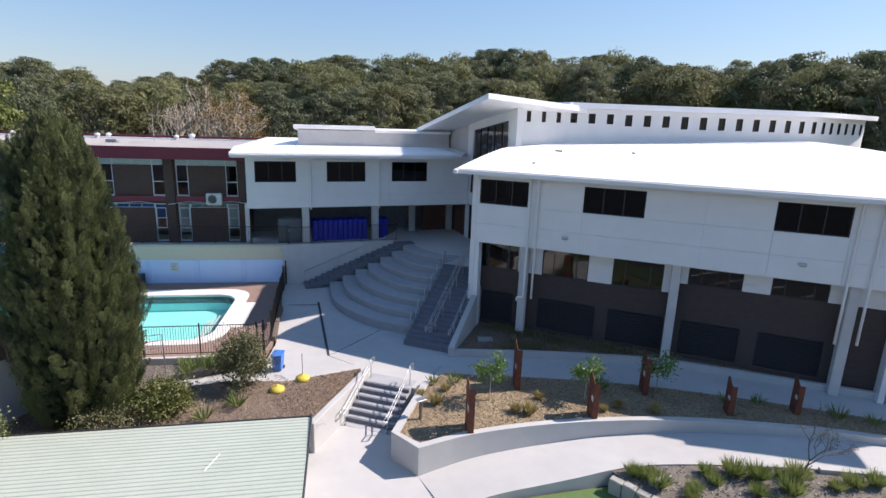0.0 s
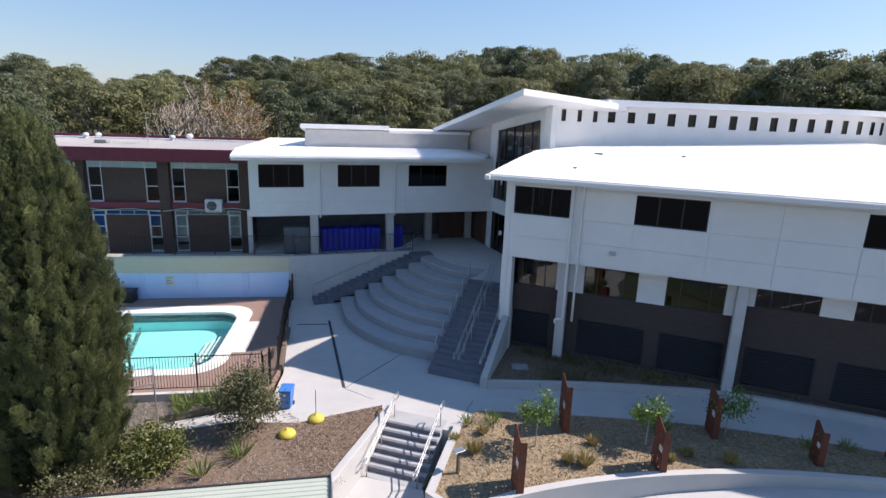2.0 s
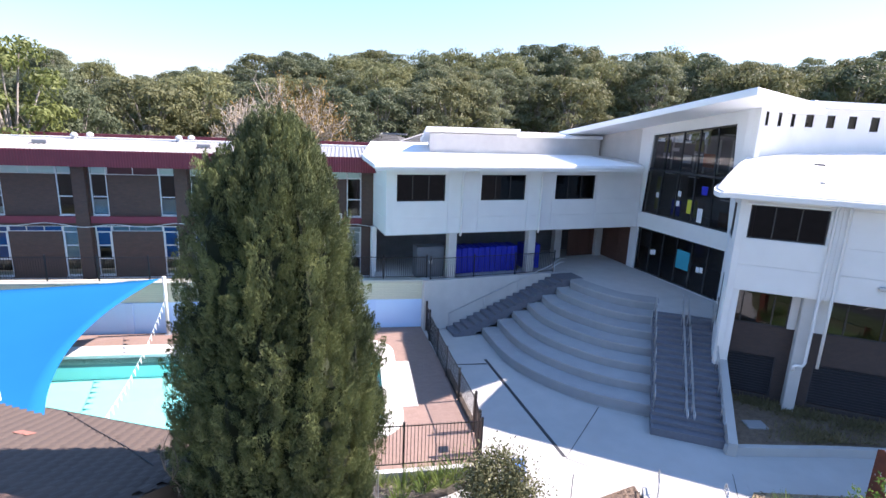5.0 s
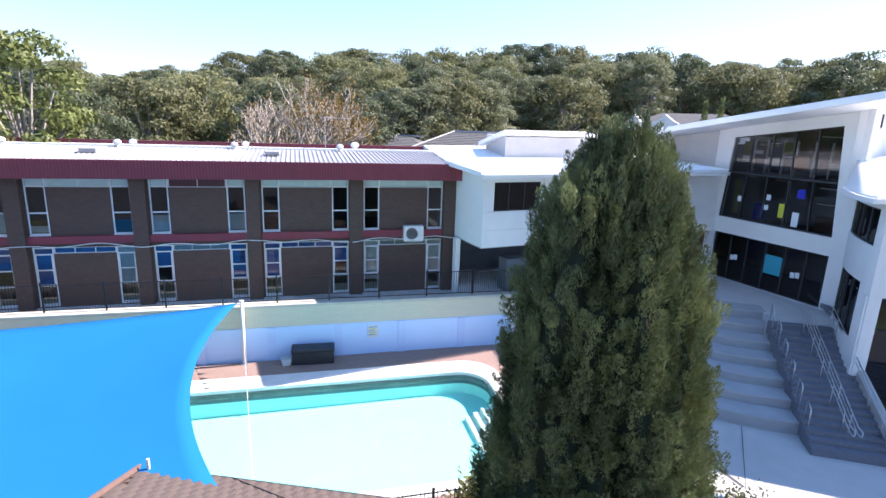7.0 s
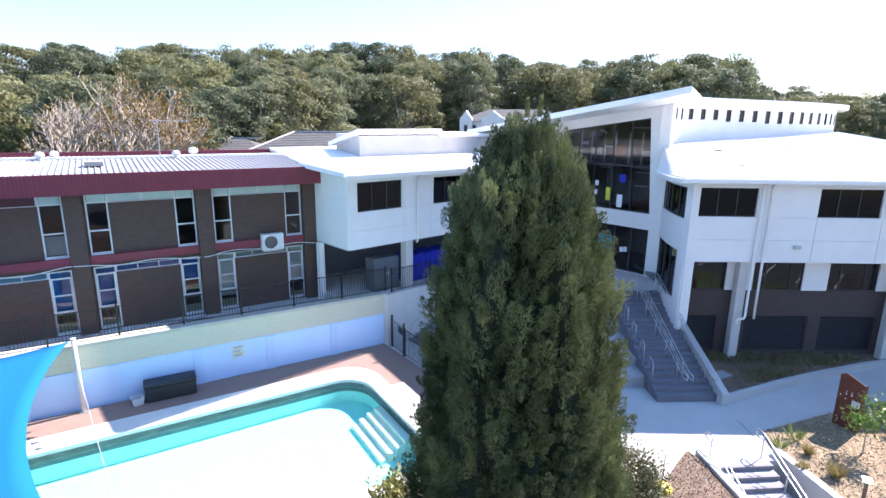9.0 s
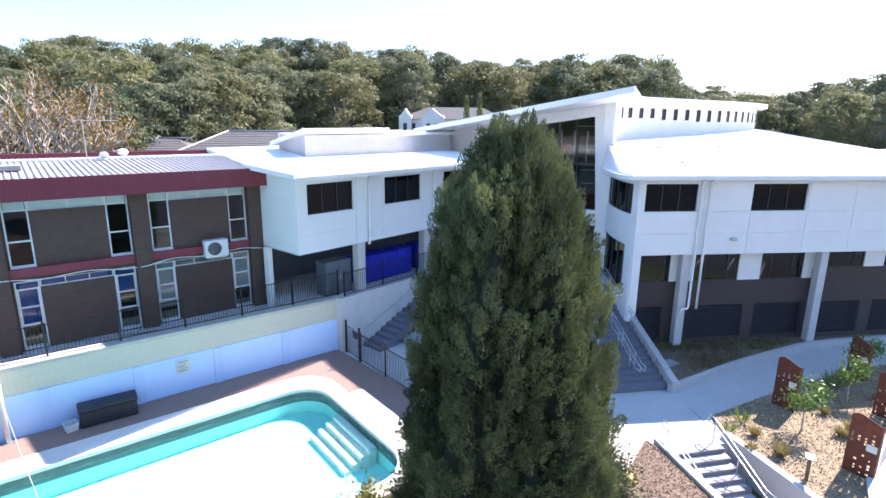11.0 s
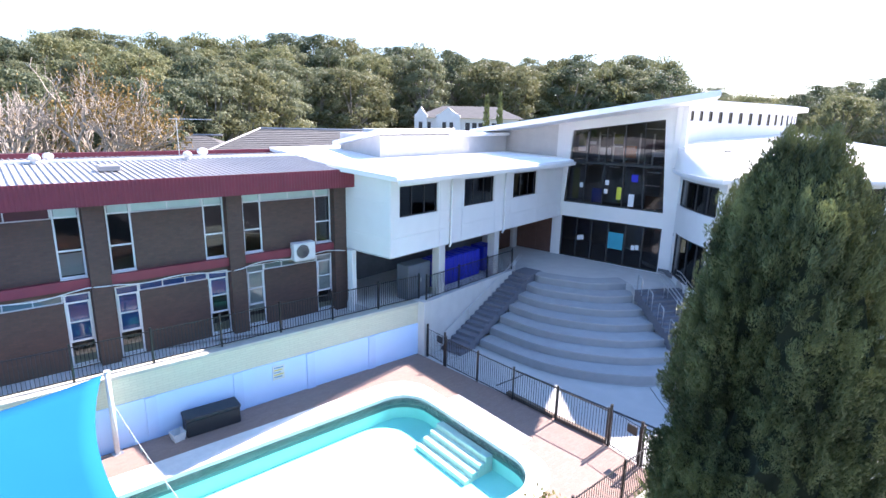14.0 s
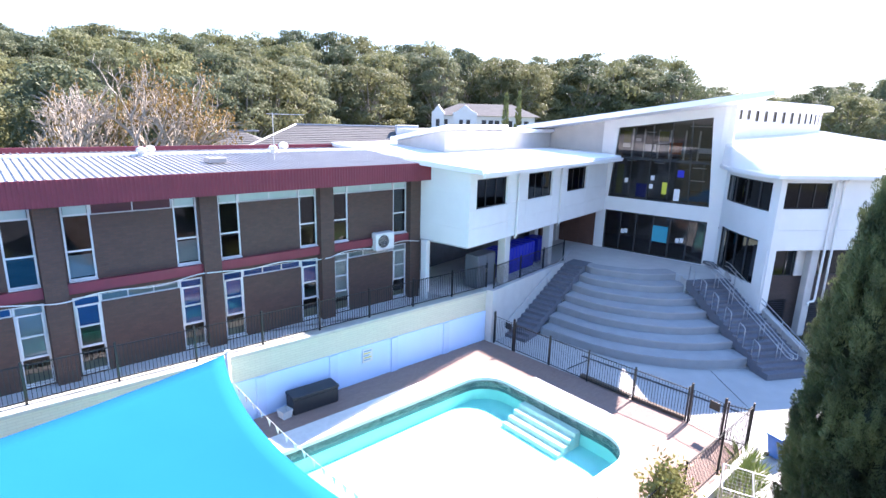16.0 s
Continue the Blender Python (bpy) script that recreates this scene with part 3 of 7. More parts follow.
# ---- classroom block ----
BM = pose(16.234, 22.862, 0, 0, 0, -41.8)
block = thing("classroom_block", "two-storey white panelled classroom block with dark windows", "building", BM)
UP = [(-6.05, -3.35), (-0.5, 2.5), (8.05, 10.95)]
ups = [(a, b, 7.28, 8.63) for a, b in UP]
part("upper_wall", holed(-6.4, 13.6, 5.16, 9.0, 0.03, 0.25, ups), WHITE, block)
cols = [-6.45, -3.0, -0.47, 2.62, 5.2, 8.05, 10.98, 13.6]
for a, b in zip(cols, cols[1:]):
    w = next((o for o in ups if a - 0.2 <= (o[0] + o[1]) / 2 <= b + 0.2 and o[0] >= a - 0.2 and o[1] <= b + 0.4), None)
    for z0, z1 in ((5.14, 6.18), (6.20, 7.26), (7.28, 8.70), (8.72, 9.0)):
        if z0 == 7.28 and w:
            spans = [(a + 0.01, w[0], z0, z1), (w[1], b - 0.01, z0, z1), (w[0], w[1], 8.63, z1)]
        else:
            spans = [(a + 0.01, b - 0.01, z0, z1)]
        bm = bmesh.new()
        for p, q, r, s in spans:
            if q - p > 0.03:
                box(bm, p, 0.0, r, q, 0.03, s)
        if bm.verts:
            part("panel", bm, WHITE, block)
        else:
            bm.free()


def pane_quad(u0, u1, z0, z1, v):
    """A single sheet of glass that faces outwards (towards -v)."""
    bm = bmesh.new()
    bm.faces.new([bm.verts.new(p) for p in ((u0, v, z0), (u1, v, z0), (u1, v, z1), (u0, v, z1))])
    return bm


def window(parent, a, b, z0, z1, v, mull=(0.5,), pane=TINT, frame_mat=DARKFRAME, t=0.05, trans=()):
    """A window: its frame in one piece, with its panes beneath it."""
    us = [a] + [a + (b - a) * s for s in mull] + [b]
    zs = [z0] + sorted(trans) + [z1]
    half = t * 0.5
    cells = []
    for i in range(len(us) - 1):
        for j in range(len(zs) - 1):
            cells.append((us[i] + (t if i == 0 else half), us[i + 1] - (t if i == len(us) - 2 else half), zs[j] + (t if j == 0 else half), zs[j + 1] - (t if j == len(zs) - 2 else half)))
    fr = part("window", holed(a, b, z0, z1, v, v + 0.07, cells), frame_mat, parent, "white-framed window" if frame_mat is FRAMEWHITE else "black-framed window")
    for c in cells:
        part("pane", pane_quad(*c, v + 0.03), pane, fr).visible_shadow = False
    return fr


for a, b, z0, z1 in ups:
    window(block, a, b, z0, z1, 0.10, (0.33, 0.66))
LOW = [(-6.2, -3.85), (-2.5, 0.0), (1.25, 3.75), (4.9, 7.35), (8.55, 10.9)]
lou = [(-6.25, -4.0), (-2.65, 0.6), (1.2, 4.05), (4.8, 7.6), (8.3, 11.15)]
for u0, u1, sill in ((-6.4, 4.3, 3.46), (4.3, 13.6, 4.03)):
    bays = [(a, b) for a, b in LOW if u0 < a < u1]
    part("base_wall", holed(u0, u1, -0.4, sill, 0.9, 1.2, [(a, b, 0.3, 2.1) for a, b in lou if u0 < a < u1]), DARKBRICK, block, "dark brown brick base")
    part("lower_wall", holed(u0, u1, sill, 5.16, 0.88, 1.15, [(a, b, sill, 5.08) for a, b in bays]), WHITE, block)
    for a, b in bays:
        window(block, a, b, sill, 5.08, 0.95, (0.25, 0.75), MIRRORED)
for a, b in lou:
    lv = part("louvre", boxes((a, 0.93, 0.3, a + 0.06, 1.1, 2.1), (b - 0.06, 0.93, 0.3, b, 1.1, 2.1), (a, 1.08, 0.3, b, 1.12, 2.1)), LOUVRE, block, "dark metal louvre screen")
    first = None
    for k in range(15):
        z = 0.34 + 0.118 * k
        if first is None:
            bm = bmesh.new()
            box(bm, a + 0.06, 0, -0.01, b - 0.06, 0.11, 0.01, pose(0, 0, 0, -38))
            first = part("slat", bm, LOUVRE, lv)
            first.matrix_basis = pose(0, 0.94, z + 0.06)
        else:
            share(first, "slat", lv, pose(0, 0.94, z + 0.06))
part("soffit", boxes((-6.4, 0.03, 5.10, 13.6, 1.2, 5.15)), WHITE, block)
for u in (-3.4, 4.3, 11.65):
    part("column", sbox(u - 0.22, 0.2, -0.3, u + 0.22, 0.64, 5.12, 0.03), CREAM, block, "pale concrete column")
part("corner_column", sbox(-6.5, 0.02, -0.4, -5.95, 0.6, 5.14, 0.02), WHITE, block)
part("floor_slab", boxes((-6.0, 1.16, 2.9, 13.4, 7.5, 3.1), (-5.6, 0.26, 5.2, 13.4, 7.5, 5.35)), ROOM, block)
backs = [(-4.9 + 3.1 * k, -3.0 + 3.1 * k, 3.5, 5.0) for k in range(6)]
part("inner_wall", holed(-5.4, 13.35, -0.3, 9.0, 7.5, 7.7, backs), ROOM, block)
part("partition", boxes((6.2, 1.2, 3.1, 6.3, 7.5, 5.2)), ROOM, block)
part("end_wall", boxes((13.36, 0.26, -0.3, 13.6, 12, 9.0)), WHITE, block)
for u, z, bent in ((-3.22, 2.45, 1), (-2.78, 2.3, 0), (11.2, 2.4, 0), (12.02, 2.5, 0)):
    run = [(u, -0.5, 9.0), (u, -0.25, 8.85), (u, -0.09, 8.7), (u, -0.09, 5.2), (u, -0.09, z)]
    if bent:
        run += [(u - 0.05, -0.09, z - 0.14), (u - 0.3, -0.09, z - 0.16), (u - 0.36, -0.09, z - 0.22), (u - 0.36, -0.09, z - 0.4)]
    part("downpipe", tube(bmesh.new(), run, 0.06, 10), WHITE, block, "white downpipe", smooth=True)


def wall_lamp(u, z):
    ob = part("wall_lamp", sbox(-0.16, -0.2, -0.08, 0.16, -0.02, 0.06, 0.03), CREAM, block, "small grey wall floodlight")
    ob.matrix_basis = pose(u, 0, z)
    lens = part("lens", boxes((-0.12, -0.18, -0.085, 0.12, -0.05, -0.075)), DARKFRAME, ob)


for u in (-1.25, 9.4):
    wall_lamp(u, 5.9)

# angled block end past the last bay, added to cast the path's shadow edge
EM = pose(25.69, 13.07, 0, 0, 0, -34.1)
caster = thing("block_end", "white two-storey end added to the classroom block to cast its shadow", "building", EM)
part("wall", boxes((0.35, 1.1, -0.4, 5.6, 8, 9.0)), WHITE, caster)
part("roof", soft(prism(bmesh.new(), [(-0.1, 0.0), (5.95, 0.0), (5.95, 8.4), (-0.1, 8.4)], lambda x, y: 8.98, lambda x, y: 9.12 + 0.1 * y), 0.02), ROOFWHITE, caster)

# curved end of the block, beside the entrance
cend = [tuple(p)[:2] for p in spline([(15.55, 30.45, 0), (14.2, 29.75, 0), (12.85, 28.72, 0), (11.78, 27.65, 0), (11.38, 27.10, 0)], 6)]


def curved(parent, name, s0, s1, off, thick, z0, z1, material, label=""):
    n = len(cend) - 1
    idx = np.linspace(s0 * n, s1 * n, 14)
    pts = []
    for q in idx:
        i = min(int(q), n - 1)
        f = q - i
        a, b = Vector(cend[i]), Vector(cend[i + 1])
        d = (b - a).normalized()
        pts.append(tuple(a.lerp(b, f) + off * Vector((d.y, -d.x))))
    return part(name, ribbon(pts, thick, z0, z1), material, parent, label)


cblock = thing("curved_end", "curved white end wall with two dark curved windows", "building")
curved(cblock, "wall", 0, 1, 0, 0.25, 5.52, 7.1, WHITE)
curved(cblock, "wall", 0, 1, 0, 0.25, 8.58, 9.05, WHITE)
curved(cblock, "wall", 0, 1, 0, 0.25, -0.3, 3.1, WHITE)
for a, b in ((0.0, 0.12), (0.80, 1.0)):
    curved(cblock, "wall", a, b, 0, 0.25, 7.1, 8.58, WHITE)
for a, b in ((0.0, 0.12), (0.72, 1.0)):
    curved(cblock, "wall", a, b, 0, 0.25, 3.1, 5.52, WHITE)
for s0, s1, z0, z1 in ((0.12, 0.80, 7.1, 8.58), (0.12, 0.72, 3.1, 5.52)):
    w = curved(cblock, "window", s0, s1, -0.05, 0.06, z0, z0 + 0.06, DARKFRAME, "dark curved window band")
    curved(w, "head", s0, s1, -0.05, 0.06, z1 - 0.06, z1, DARKFRAME)
    for k in range(5):
        s = s0 + (s1 - s0) * k / 4
        curved(w, "mullion", max(s0, s - 0.008), min(s1, s + 0.008), -0.05, 0.06, z0, z1, DARKFRAME)
    n = len(cend) - 1
    bm = bmesh.new()
    prev = None
    for q in np.linspace(s0 * n, s1 * n, 13):
        i = min(int(q), n - 1)
        p = Vector(cend[i]).lerp(Vector(cend[i + 1]), q - i)
        pair = [bm.verts.new((p.x + 0.06, p.y - 0.08, z)) for z in (z0, z1)]
        if prev:
            bm.faces.new((prev[0], pair[0], pair[1], prev[1]))
        prev = pair
    part("pane", bm, TINT, w).visible_shadow = False

# drum with its row of small windows
drum_line = spline([(15.5, 30.7, 0), (16.58, 30.95, 0), (19.07, 31.51, 0), (20.2, 31.48, 0), (22.69, 31.02, 0), (25.19, 30.33, 0), (27.79, 29.5, 0), (30.25, 28.76, 0), (32.82, 28.25, 0), (35.28, 27.96, 0), (37.83, 28.0, 0), (40.3, 28.55, 0), (42.7, 29.15, 0), (45.2, 29.75, 0), (46.4, 30.3, 0)], 8)


def drum_at(d):
    acc = 0.0
    for a, b in zip(drum_line, drum_line[1:]):
        s = (b - a).length
        if acc + s >= d:
            return a.lerp(b, (d - acc) / s), (b - a).normalized()
        acc += s
    return drum_line[-1], (drum_line[-1] - drum_line[-2]).normalized()


drum = thing("clerestory_drum", "curved white clerestory wall with a row of small dark windows", "building")
total = sum((b - a).length for a, b in zip(drum_line, drum_line[1:]))
wins = [1.11, 2.39, 3.66] + [4.80 + 1.28 * k for k in range(21)]
wins = [d for d in wins if d < total - 0.6]
part("wall", ribbon(drum_line, 0.3, 9.0, 11.58), WHITE, drum)
part("wall", ribbon(drum_line, 0.3, 12.4, 12.75), WHITE, drum)
edges = [0.0] + [e for d in wins for e in (d - 0.24, d + 0.24)] + [total]
for k in range(0, len(edges) - 1, 2):
    ds = np.linspace(edges[k], edges[k + 1], 3)
    part("wall_pier", ribbon([tuple(drum_at(d)[0]) for d in ds], 0.3, 11.58, 12.4), WHITE, drum)
for k, d in enumerate(wins):
    p, t = drum_at(d)
    sill = (11.74, 11.76, 11.66, 11.58, 11.60, 11.58, 11.58, 11.58, 11.58)[min(k // 3, 8)]
    hw = 0.18 if k < 3 else 0.24
    m = pose(p.x, p.y, 0, 0, 0, math.degrees(math.atan2(t.y, t.x)))
    if sill > 11.6:
        part("apron", boxes((-0.24, 0, 11.58, 0.24, 0.3, sill)), WHITE, drum).matrix_basis = m
    if hw < 0.24:
        for u in (-0.24, 0.18):
            part("reveal", boxes((u, 0, sill, u + 0.06, 0.3, 12.4)), WHITE, drum).matrix_basis = m
    fr = part("window", holed(-hw, hw, sill, 12.4, 0.015, 0.075, [(0.04 - hw, hw - 0.04, sill + 0.04, 12.36)]), DARKFRAME, drum)
    fr.matrix_basis = m
    part("sill", boxes((-hw - 0.03, -0.05, sill - 0.05, hw + 0.03, 0.012, sill - 0.004)), WHITE, fr)
    pn = part("pane", pane_quad(0.04 - hw, hw - 0.04, sill + 0.04, 12.36, 0.045), TINT, fr)
    pn.visible_shadow = False
over = [p + 0.75 * Vector((0, 0, 1)).cross((drum_line[min(i + 1, len(drum_line) - 1)] - drum_line[max(i - 1, 0)]).normalized()) * -1 for i, p in enumerate(drum_line)]
top = [tuple(p)[:2] for p in over if p.x > 19.2] + [(47.2, 32.0), (46, 34.5), (31, 33.5), (21, 33.2), (19.4, 32.6)]
part("roof", soft(slab(top, 12.72, 13.05), 0.03), ROOFWHITE, drum, "flat white roof with deep fascia")
part("back_wall", ribbon([(46.2, 30.5), (45.6, 34.0), (31, 33.0), (20.5, 32.7)], 0.3, 9, 12.72), WHITE, drum)

# sloping roof of the block, from its eave up to the drum
eave = [Vector((16.234, 22.862, 0)) + Vector((0.7455, -0.6665, 0)) * u + Vector((-0.6665, -0.7455, 0)) * 0.55 for u in np.linspace(-7.2, 13.9, 40)]
left = spline([(15.3, 30.75, 0), (13.3, 29.85, 0), (11.9, 28.8, 0), (10.9, 27.9, 0), (10.35, 27.1, 0), (tuple(eave[0]))], 4)
front = [(p, 9.1) for p in left] + [(p, 9.1) for p in eave[1:]]
lip = len(front)
front += [(eave[-1].lerp(Vector((44.0, 25.0, 0)), k / 12), 9.1 + 1.1 * k / 12) for k in range(1, 13)]
back_pts = [drum_at(23.0 * s)[0] for s in np.linspace(0, 1, 40)] + [Vector(p) for p in ((40, 27.4, 0), (44, 26, 0), (50, 23, 0), (56, 19, 0))]
m = len(front)
bm = bmesh.new()
rows = []
for i, (p, z) in enumerate(front):
    s = max(0.0, (i - len(left) + 1) / (len(eave) + 11) * 0.8216) ** 0.9
    q = back_pts[min(int(s * (len(back_pts) - 1)), len(back_pts) - 1)] if s < 1 else back_pts[-1]
    f = s * (len(back_pts) - 1)
    a = back_pts[int(f)]
    b = back_pts[min(int(f) + 1, len(back_pts) - 1)]
    q = a.lerp(b, f - int(f))
    g = f / 40.0
    zq = 10.25 + 0.95 * min(1, g) - max(0, g - 1) * 6
    row = [bm.verts.new((p.x, p.y, 8.98)), bm.verts.new((p.x, p.y, z + 0.06))]
    for k in range(1, 9):
        t = k / 8
        row.append(bm.verts.new((p.x + (q.x - p.x) * t, p.y + (q.y - p.y) * t, z + 0.06 + (zq - z - 0.06) * (1 - (1 - t) ** 1.35))))
    row.append(bm.verts.new((q.x, q.y, 8.98)))
    rows.append(row)
for a, b in zip(rows, rows[1:]):
    for k in range(len(a)):
        k2 = (k + 1) % len(a)
        bm.faces.new((a[k], b[k], b[k2], a[k2]))
bm.faces.new(rows[0])
bm.faces.new(rows[-1][::-1])
bmesh.ops.recalc_face_normals(bm, faces=bm.faces[:])
seams = bmesh.new()
for i in range(len(rows) - 1):
    for f in (0.0, 0.5):
        line = [rows[i][k].co.lerp(rows[i + 1][k].co, f) for k in range(1, len(rows[i]) - 1)]
        if (line[-1] - line[0]).length < 1.0:
            continue
        along_eave = (rows[i + 1][1].co - rows[i][1].co).normalized() * 0.02
        prev = None
        for p in line:
            cur = [seams.verts.new(p + o) for o in (-along_eave, -along_eave * 0.7 + Vector((0, 0, 0.011)), along_eave * 0.7 + Vector((0, 0, 0.011)), along_eave)]
            if prev:
                for k in range(3):
                    seams.faces.new((prev[k], prev[k + 1], cur[k + 1], cur[k]))
            prev = cur
broof = solo("block_roof", bm, ROOFWHITE, "broad white metal roof sweeping up to the clerestory", "roof", kind="structure")
tagged(part("roof_ribs", seams, ROOFWHITE, broof, "fine ribs of the roof sheeting"), kind="stuff")
for x, y, w in ((17.5, 28.6, 0.42), (14.6, 26.3, 0.16), (21.2, 26.4, 0.18)):
    fall_to = Vector((x, y, 12.5))
    hit, place, normal, index = broof.ray_cast(fall_to, Vector((0, 0, -1)))
    if hit:
        solo("roof_hatch", sbox(-w / 2, -0.09, -0.05, w / 2, 0.09, 0.06, 0.01), DARKFRAME if w > 0.3 else ROOFGREY, "small dark hatch on the white metal roof" if w > 0.3 else "small grey flashing on the white metal roof", "roof hatch", pose(x, y, place.z, 0, 0, -42))
solo("gutter", ribbon([(p.x - 0.05, p.y - 0.05) for p, z in front[:lip]], -0.12, 8.9, 9.1), WHITE, "white eave gutter of the classroom block", "gutter", kind="structure")

# ---- entrance tower ----
TM = pose(15.5, 38.3, 0, 0, 0, -90)
tower = thing("entrance_tower", "tall white entrance hall with a dark glazed front", "building", TM)
# in this frame u runs towards the block, v goes into the hall; the sun side is u = 7.9
part("front_wall", holed(0, 7.9, T - 0.3, 6.42, 0, 0.35, [(0.65, 7.2, T, 5.5)]), WHITE, tower)
bm = bmesh.new()


def rooftop(y):
    return 13.2 - 0.149 * (y - 28.2)


def upright(bm, poly, v0, v1):
    """A plate in the tower's frame from (u, z) corners."""
    a = [bm.verts.new((u, v0, z)) for u, z in poly]
    b = [bm.verts.new((u, v1, z)) for u, z in poly]
    bm.faces.new(a)
    bm.faces.new(b[::-1])
    for i in range(len(poly)):
        j = (i + 1) % len(poly)
        bm.faces.new((a[j], a[i], b[i], b[j]))
    return bm


zt = lambda u: rooftop(38.3 - u) - 0.32
for poly in ([(0, 6.42), (0.72, 6.42), (1.05, 11.0), (1.05, zt(1.05)), (0, zt(0))], [(7.15, 6.42), (7.9, 6.42), (7.9, zt(7.9)), (6.7, zt(6.7)), (6.7, 11.78)], [(1.05, 11.0), (6.7, 11.78), (6.7, zt(6.7)), (1.05, zt(1.05))]):
    upright(bm, poly, 0, 0.35)
bmesh.ops.recalc_face_normals(bm, faces=bm.faces[:])
part("upper_frame", bm, WHITE, tower)
bm = bmesh.new()
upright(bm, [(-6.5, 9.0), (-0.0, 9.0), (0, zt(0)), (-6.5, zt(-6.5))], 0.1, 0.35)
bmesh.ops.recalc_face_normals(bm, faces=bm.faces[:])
# Greyer than the white front: this wall's shade is put into its colour.
part("upper_wall", bm, CREAM, tower, "pale grey wall with shade in its colour")


def gu(s, z):
    """The glazing's edge-to-edge place s at height z (its sides lean)."""
    f = (z - 6.42) / 5.0
    return (0.72 + 0.3 * f) + s * (6.45 - 0.75 * f)


bm = upright(bmesh.new(), [(gu(0, 11.0), 10.94), (gu(1, 11.78), 11.72), (gu(1, 11.78), 11.8), (gu(0, 11.0), 11.02)], 0.08, 0.18)
bmesh.ops.recalc_face_normals(bm, faces=bm.faces[:])
cw = part("curtain_wall", bm, DARKFRAME, tower, "tall dark glazed curtain wall")
for s in (0.0, 0.2, 0.4, 0.6, 0.8, 1.0):
    zh = 11.0 + 0.78 * s
    bm = upright(bmesh.new(), [(gu(s, 6.42) - 0.03, 6.42), (gu(s, 6.42) + 0.03, 6.42), (gu(s, zh) + 0.03, zh), (gu(s, zh) - 0.03, zh)], 0.075, 0.18)
    bmesh.ops.recalc_face_normals(bm, faces=bm.faces[:])
    part("mullion", bm, DARKFRAME, cw)
for z in (6.45, 9.05):
    bm = upright(bmesh.new(), [(gu(0, z), z - 0.05), (gu(1, z), z - 0.05), (gu(1, z), z + 0.05), (gu(0, z), z + 0.05)], 0.085, 0.18)
    bmesh.ops.recalc_face_normals(bm, faces=bm.faces[:])
    part("transom", bm, DARKFRAME, cw)
for k in range(5):
    a, b = k / 5, (k + 1) / 5
    for z0, z1a, z1b in ((6.46, 9.03, 9.03), (9.07, 11.0 + 0.78 * a, 11.0 + 0.78 * b)):
        bm = bmesh.new()
        bm.faces.new([bm.verts.new((u, 0.12, z)) for u, z in ((gu(a, z0), z0), (gu(b, z0), z0), (gu(b, z1b), z1b), (gu(a, z1a), z1a))])
        part("pane", bm, HALLGLASS, cw).visible_shadow = False
doors = part("door_frame", holed(0.65, 7.2, T, 5.5, 0.1, 0.2, [(a, b, T + 0.08, 5.42) for a, b in zip((0.72, 1.79, 2.84, 3.94, 5.04, 6.14), (1.71, 2.76, 3.86, 4.96, 6.06, 7.11))]), DARKFRAME, tower, "black-framed glass entrance doors")
for a, b in zip((0.72, 1.79, 2.84, 3.94, 5.04, 6.14), (1.71, 2.76, 3.86, 4.96, 6.06, 7.11)):
    part("pane", pane_quad(a, b, T + 0.08, 5.42, 0.14), HALLGLASS, doors).visible_shadow = False
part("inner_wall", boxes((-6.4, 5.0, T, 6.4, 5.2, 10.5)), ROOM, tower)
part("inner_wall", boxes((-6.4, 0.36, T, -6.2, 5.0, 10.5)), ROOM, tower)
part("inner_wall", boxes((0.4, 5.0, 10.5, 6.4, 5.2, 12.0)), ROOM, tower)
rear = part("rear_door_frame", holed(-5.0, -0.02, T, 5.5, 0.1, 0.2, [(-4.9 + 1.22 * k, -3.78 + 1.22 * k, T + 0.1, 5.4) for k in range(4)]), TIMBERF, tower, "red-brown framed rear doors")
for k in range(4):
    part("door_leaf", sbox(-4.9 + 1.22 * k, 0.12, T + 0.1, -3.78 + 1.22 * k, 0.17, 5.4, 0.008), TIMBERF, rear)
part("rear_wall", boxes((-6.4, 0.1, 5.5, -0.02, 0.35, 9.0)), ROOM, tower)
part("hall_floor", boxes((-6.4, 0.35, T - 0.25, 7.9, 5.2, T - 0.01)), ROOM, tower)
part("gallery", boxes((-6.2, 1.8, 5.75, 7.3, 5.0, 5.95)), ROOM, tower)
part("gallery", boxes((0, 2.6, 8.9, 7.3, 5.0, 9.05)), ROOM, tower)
part("side_wall", boxes((7.6, 0.352, 2.5, 7.88, 0.8, 9.6)), WHITE, tower)
tr = bmesh.new()
q = [(12.5, 28.2), (19.3, 30.4), (21.0, 31.2), (21.0, 44.5), (13.0, 43.6)]
prism(tr, q, lambda x, y: rooftop(y) - 0.32, lambda x, y: rooftop(y))
soft(tr, 0.03)
solo("tower_roof", tr, ROOFWHITE, "thin white sloping skillion roof over the entrance", "roof", kind="structure")

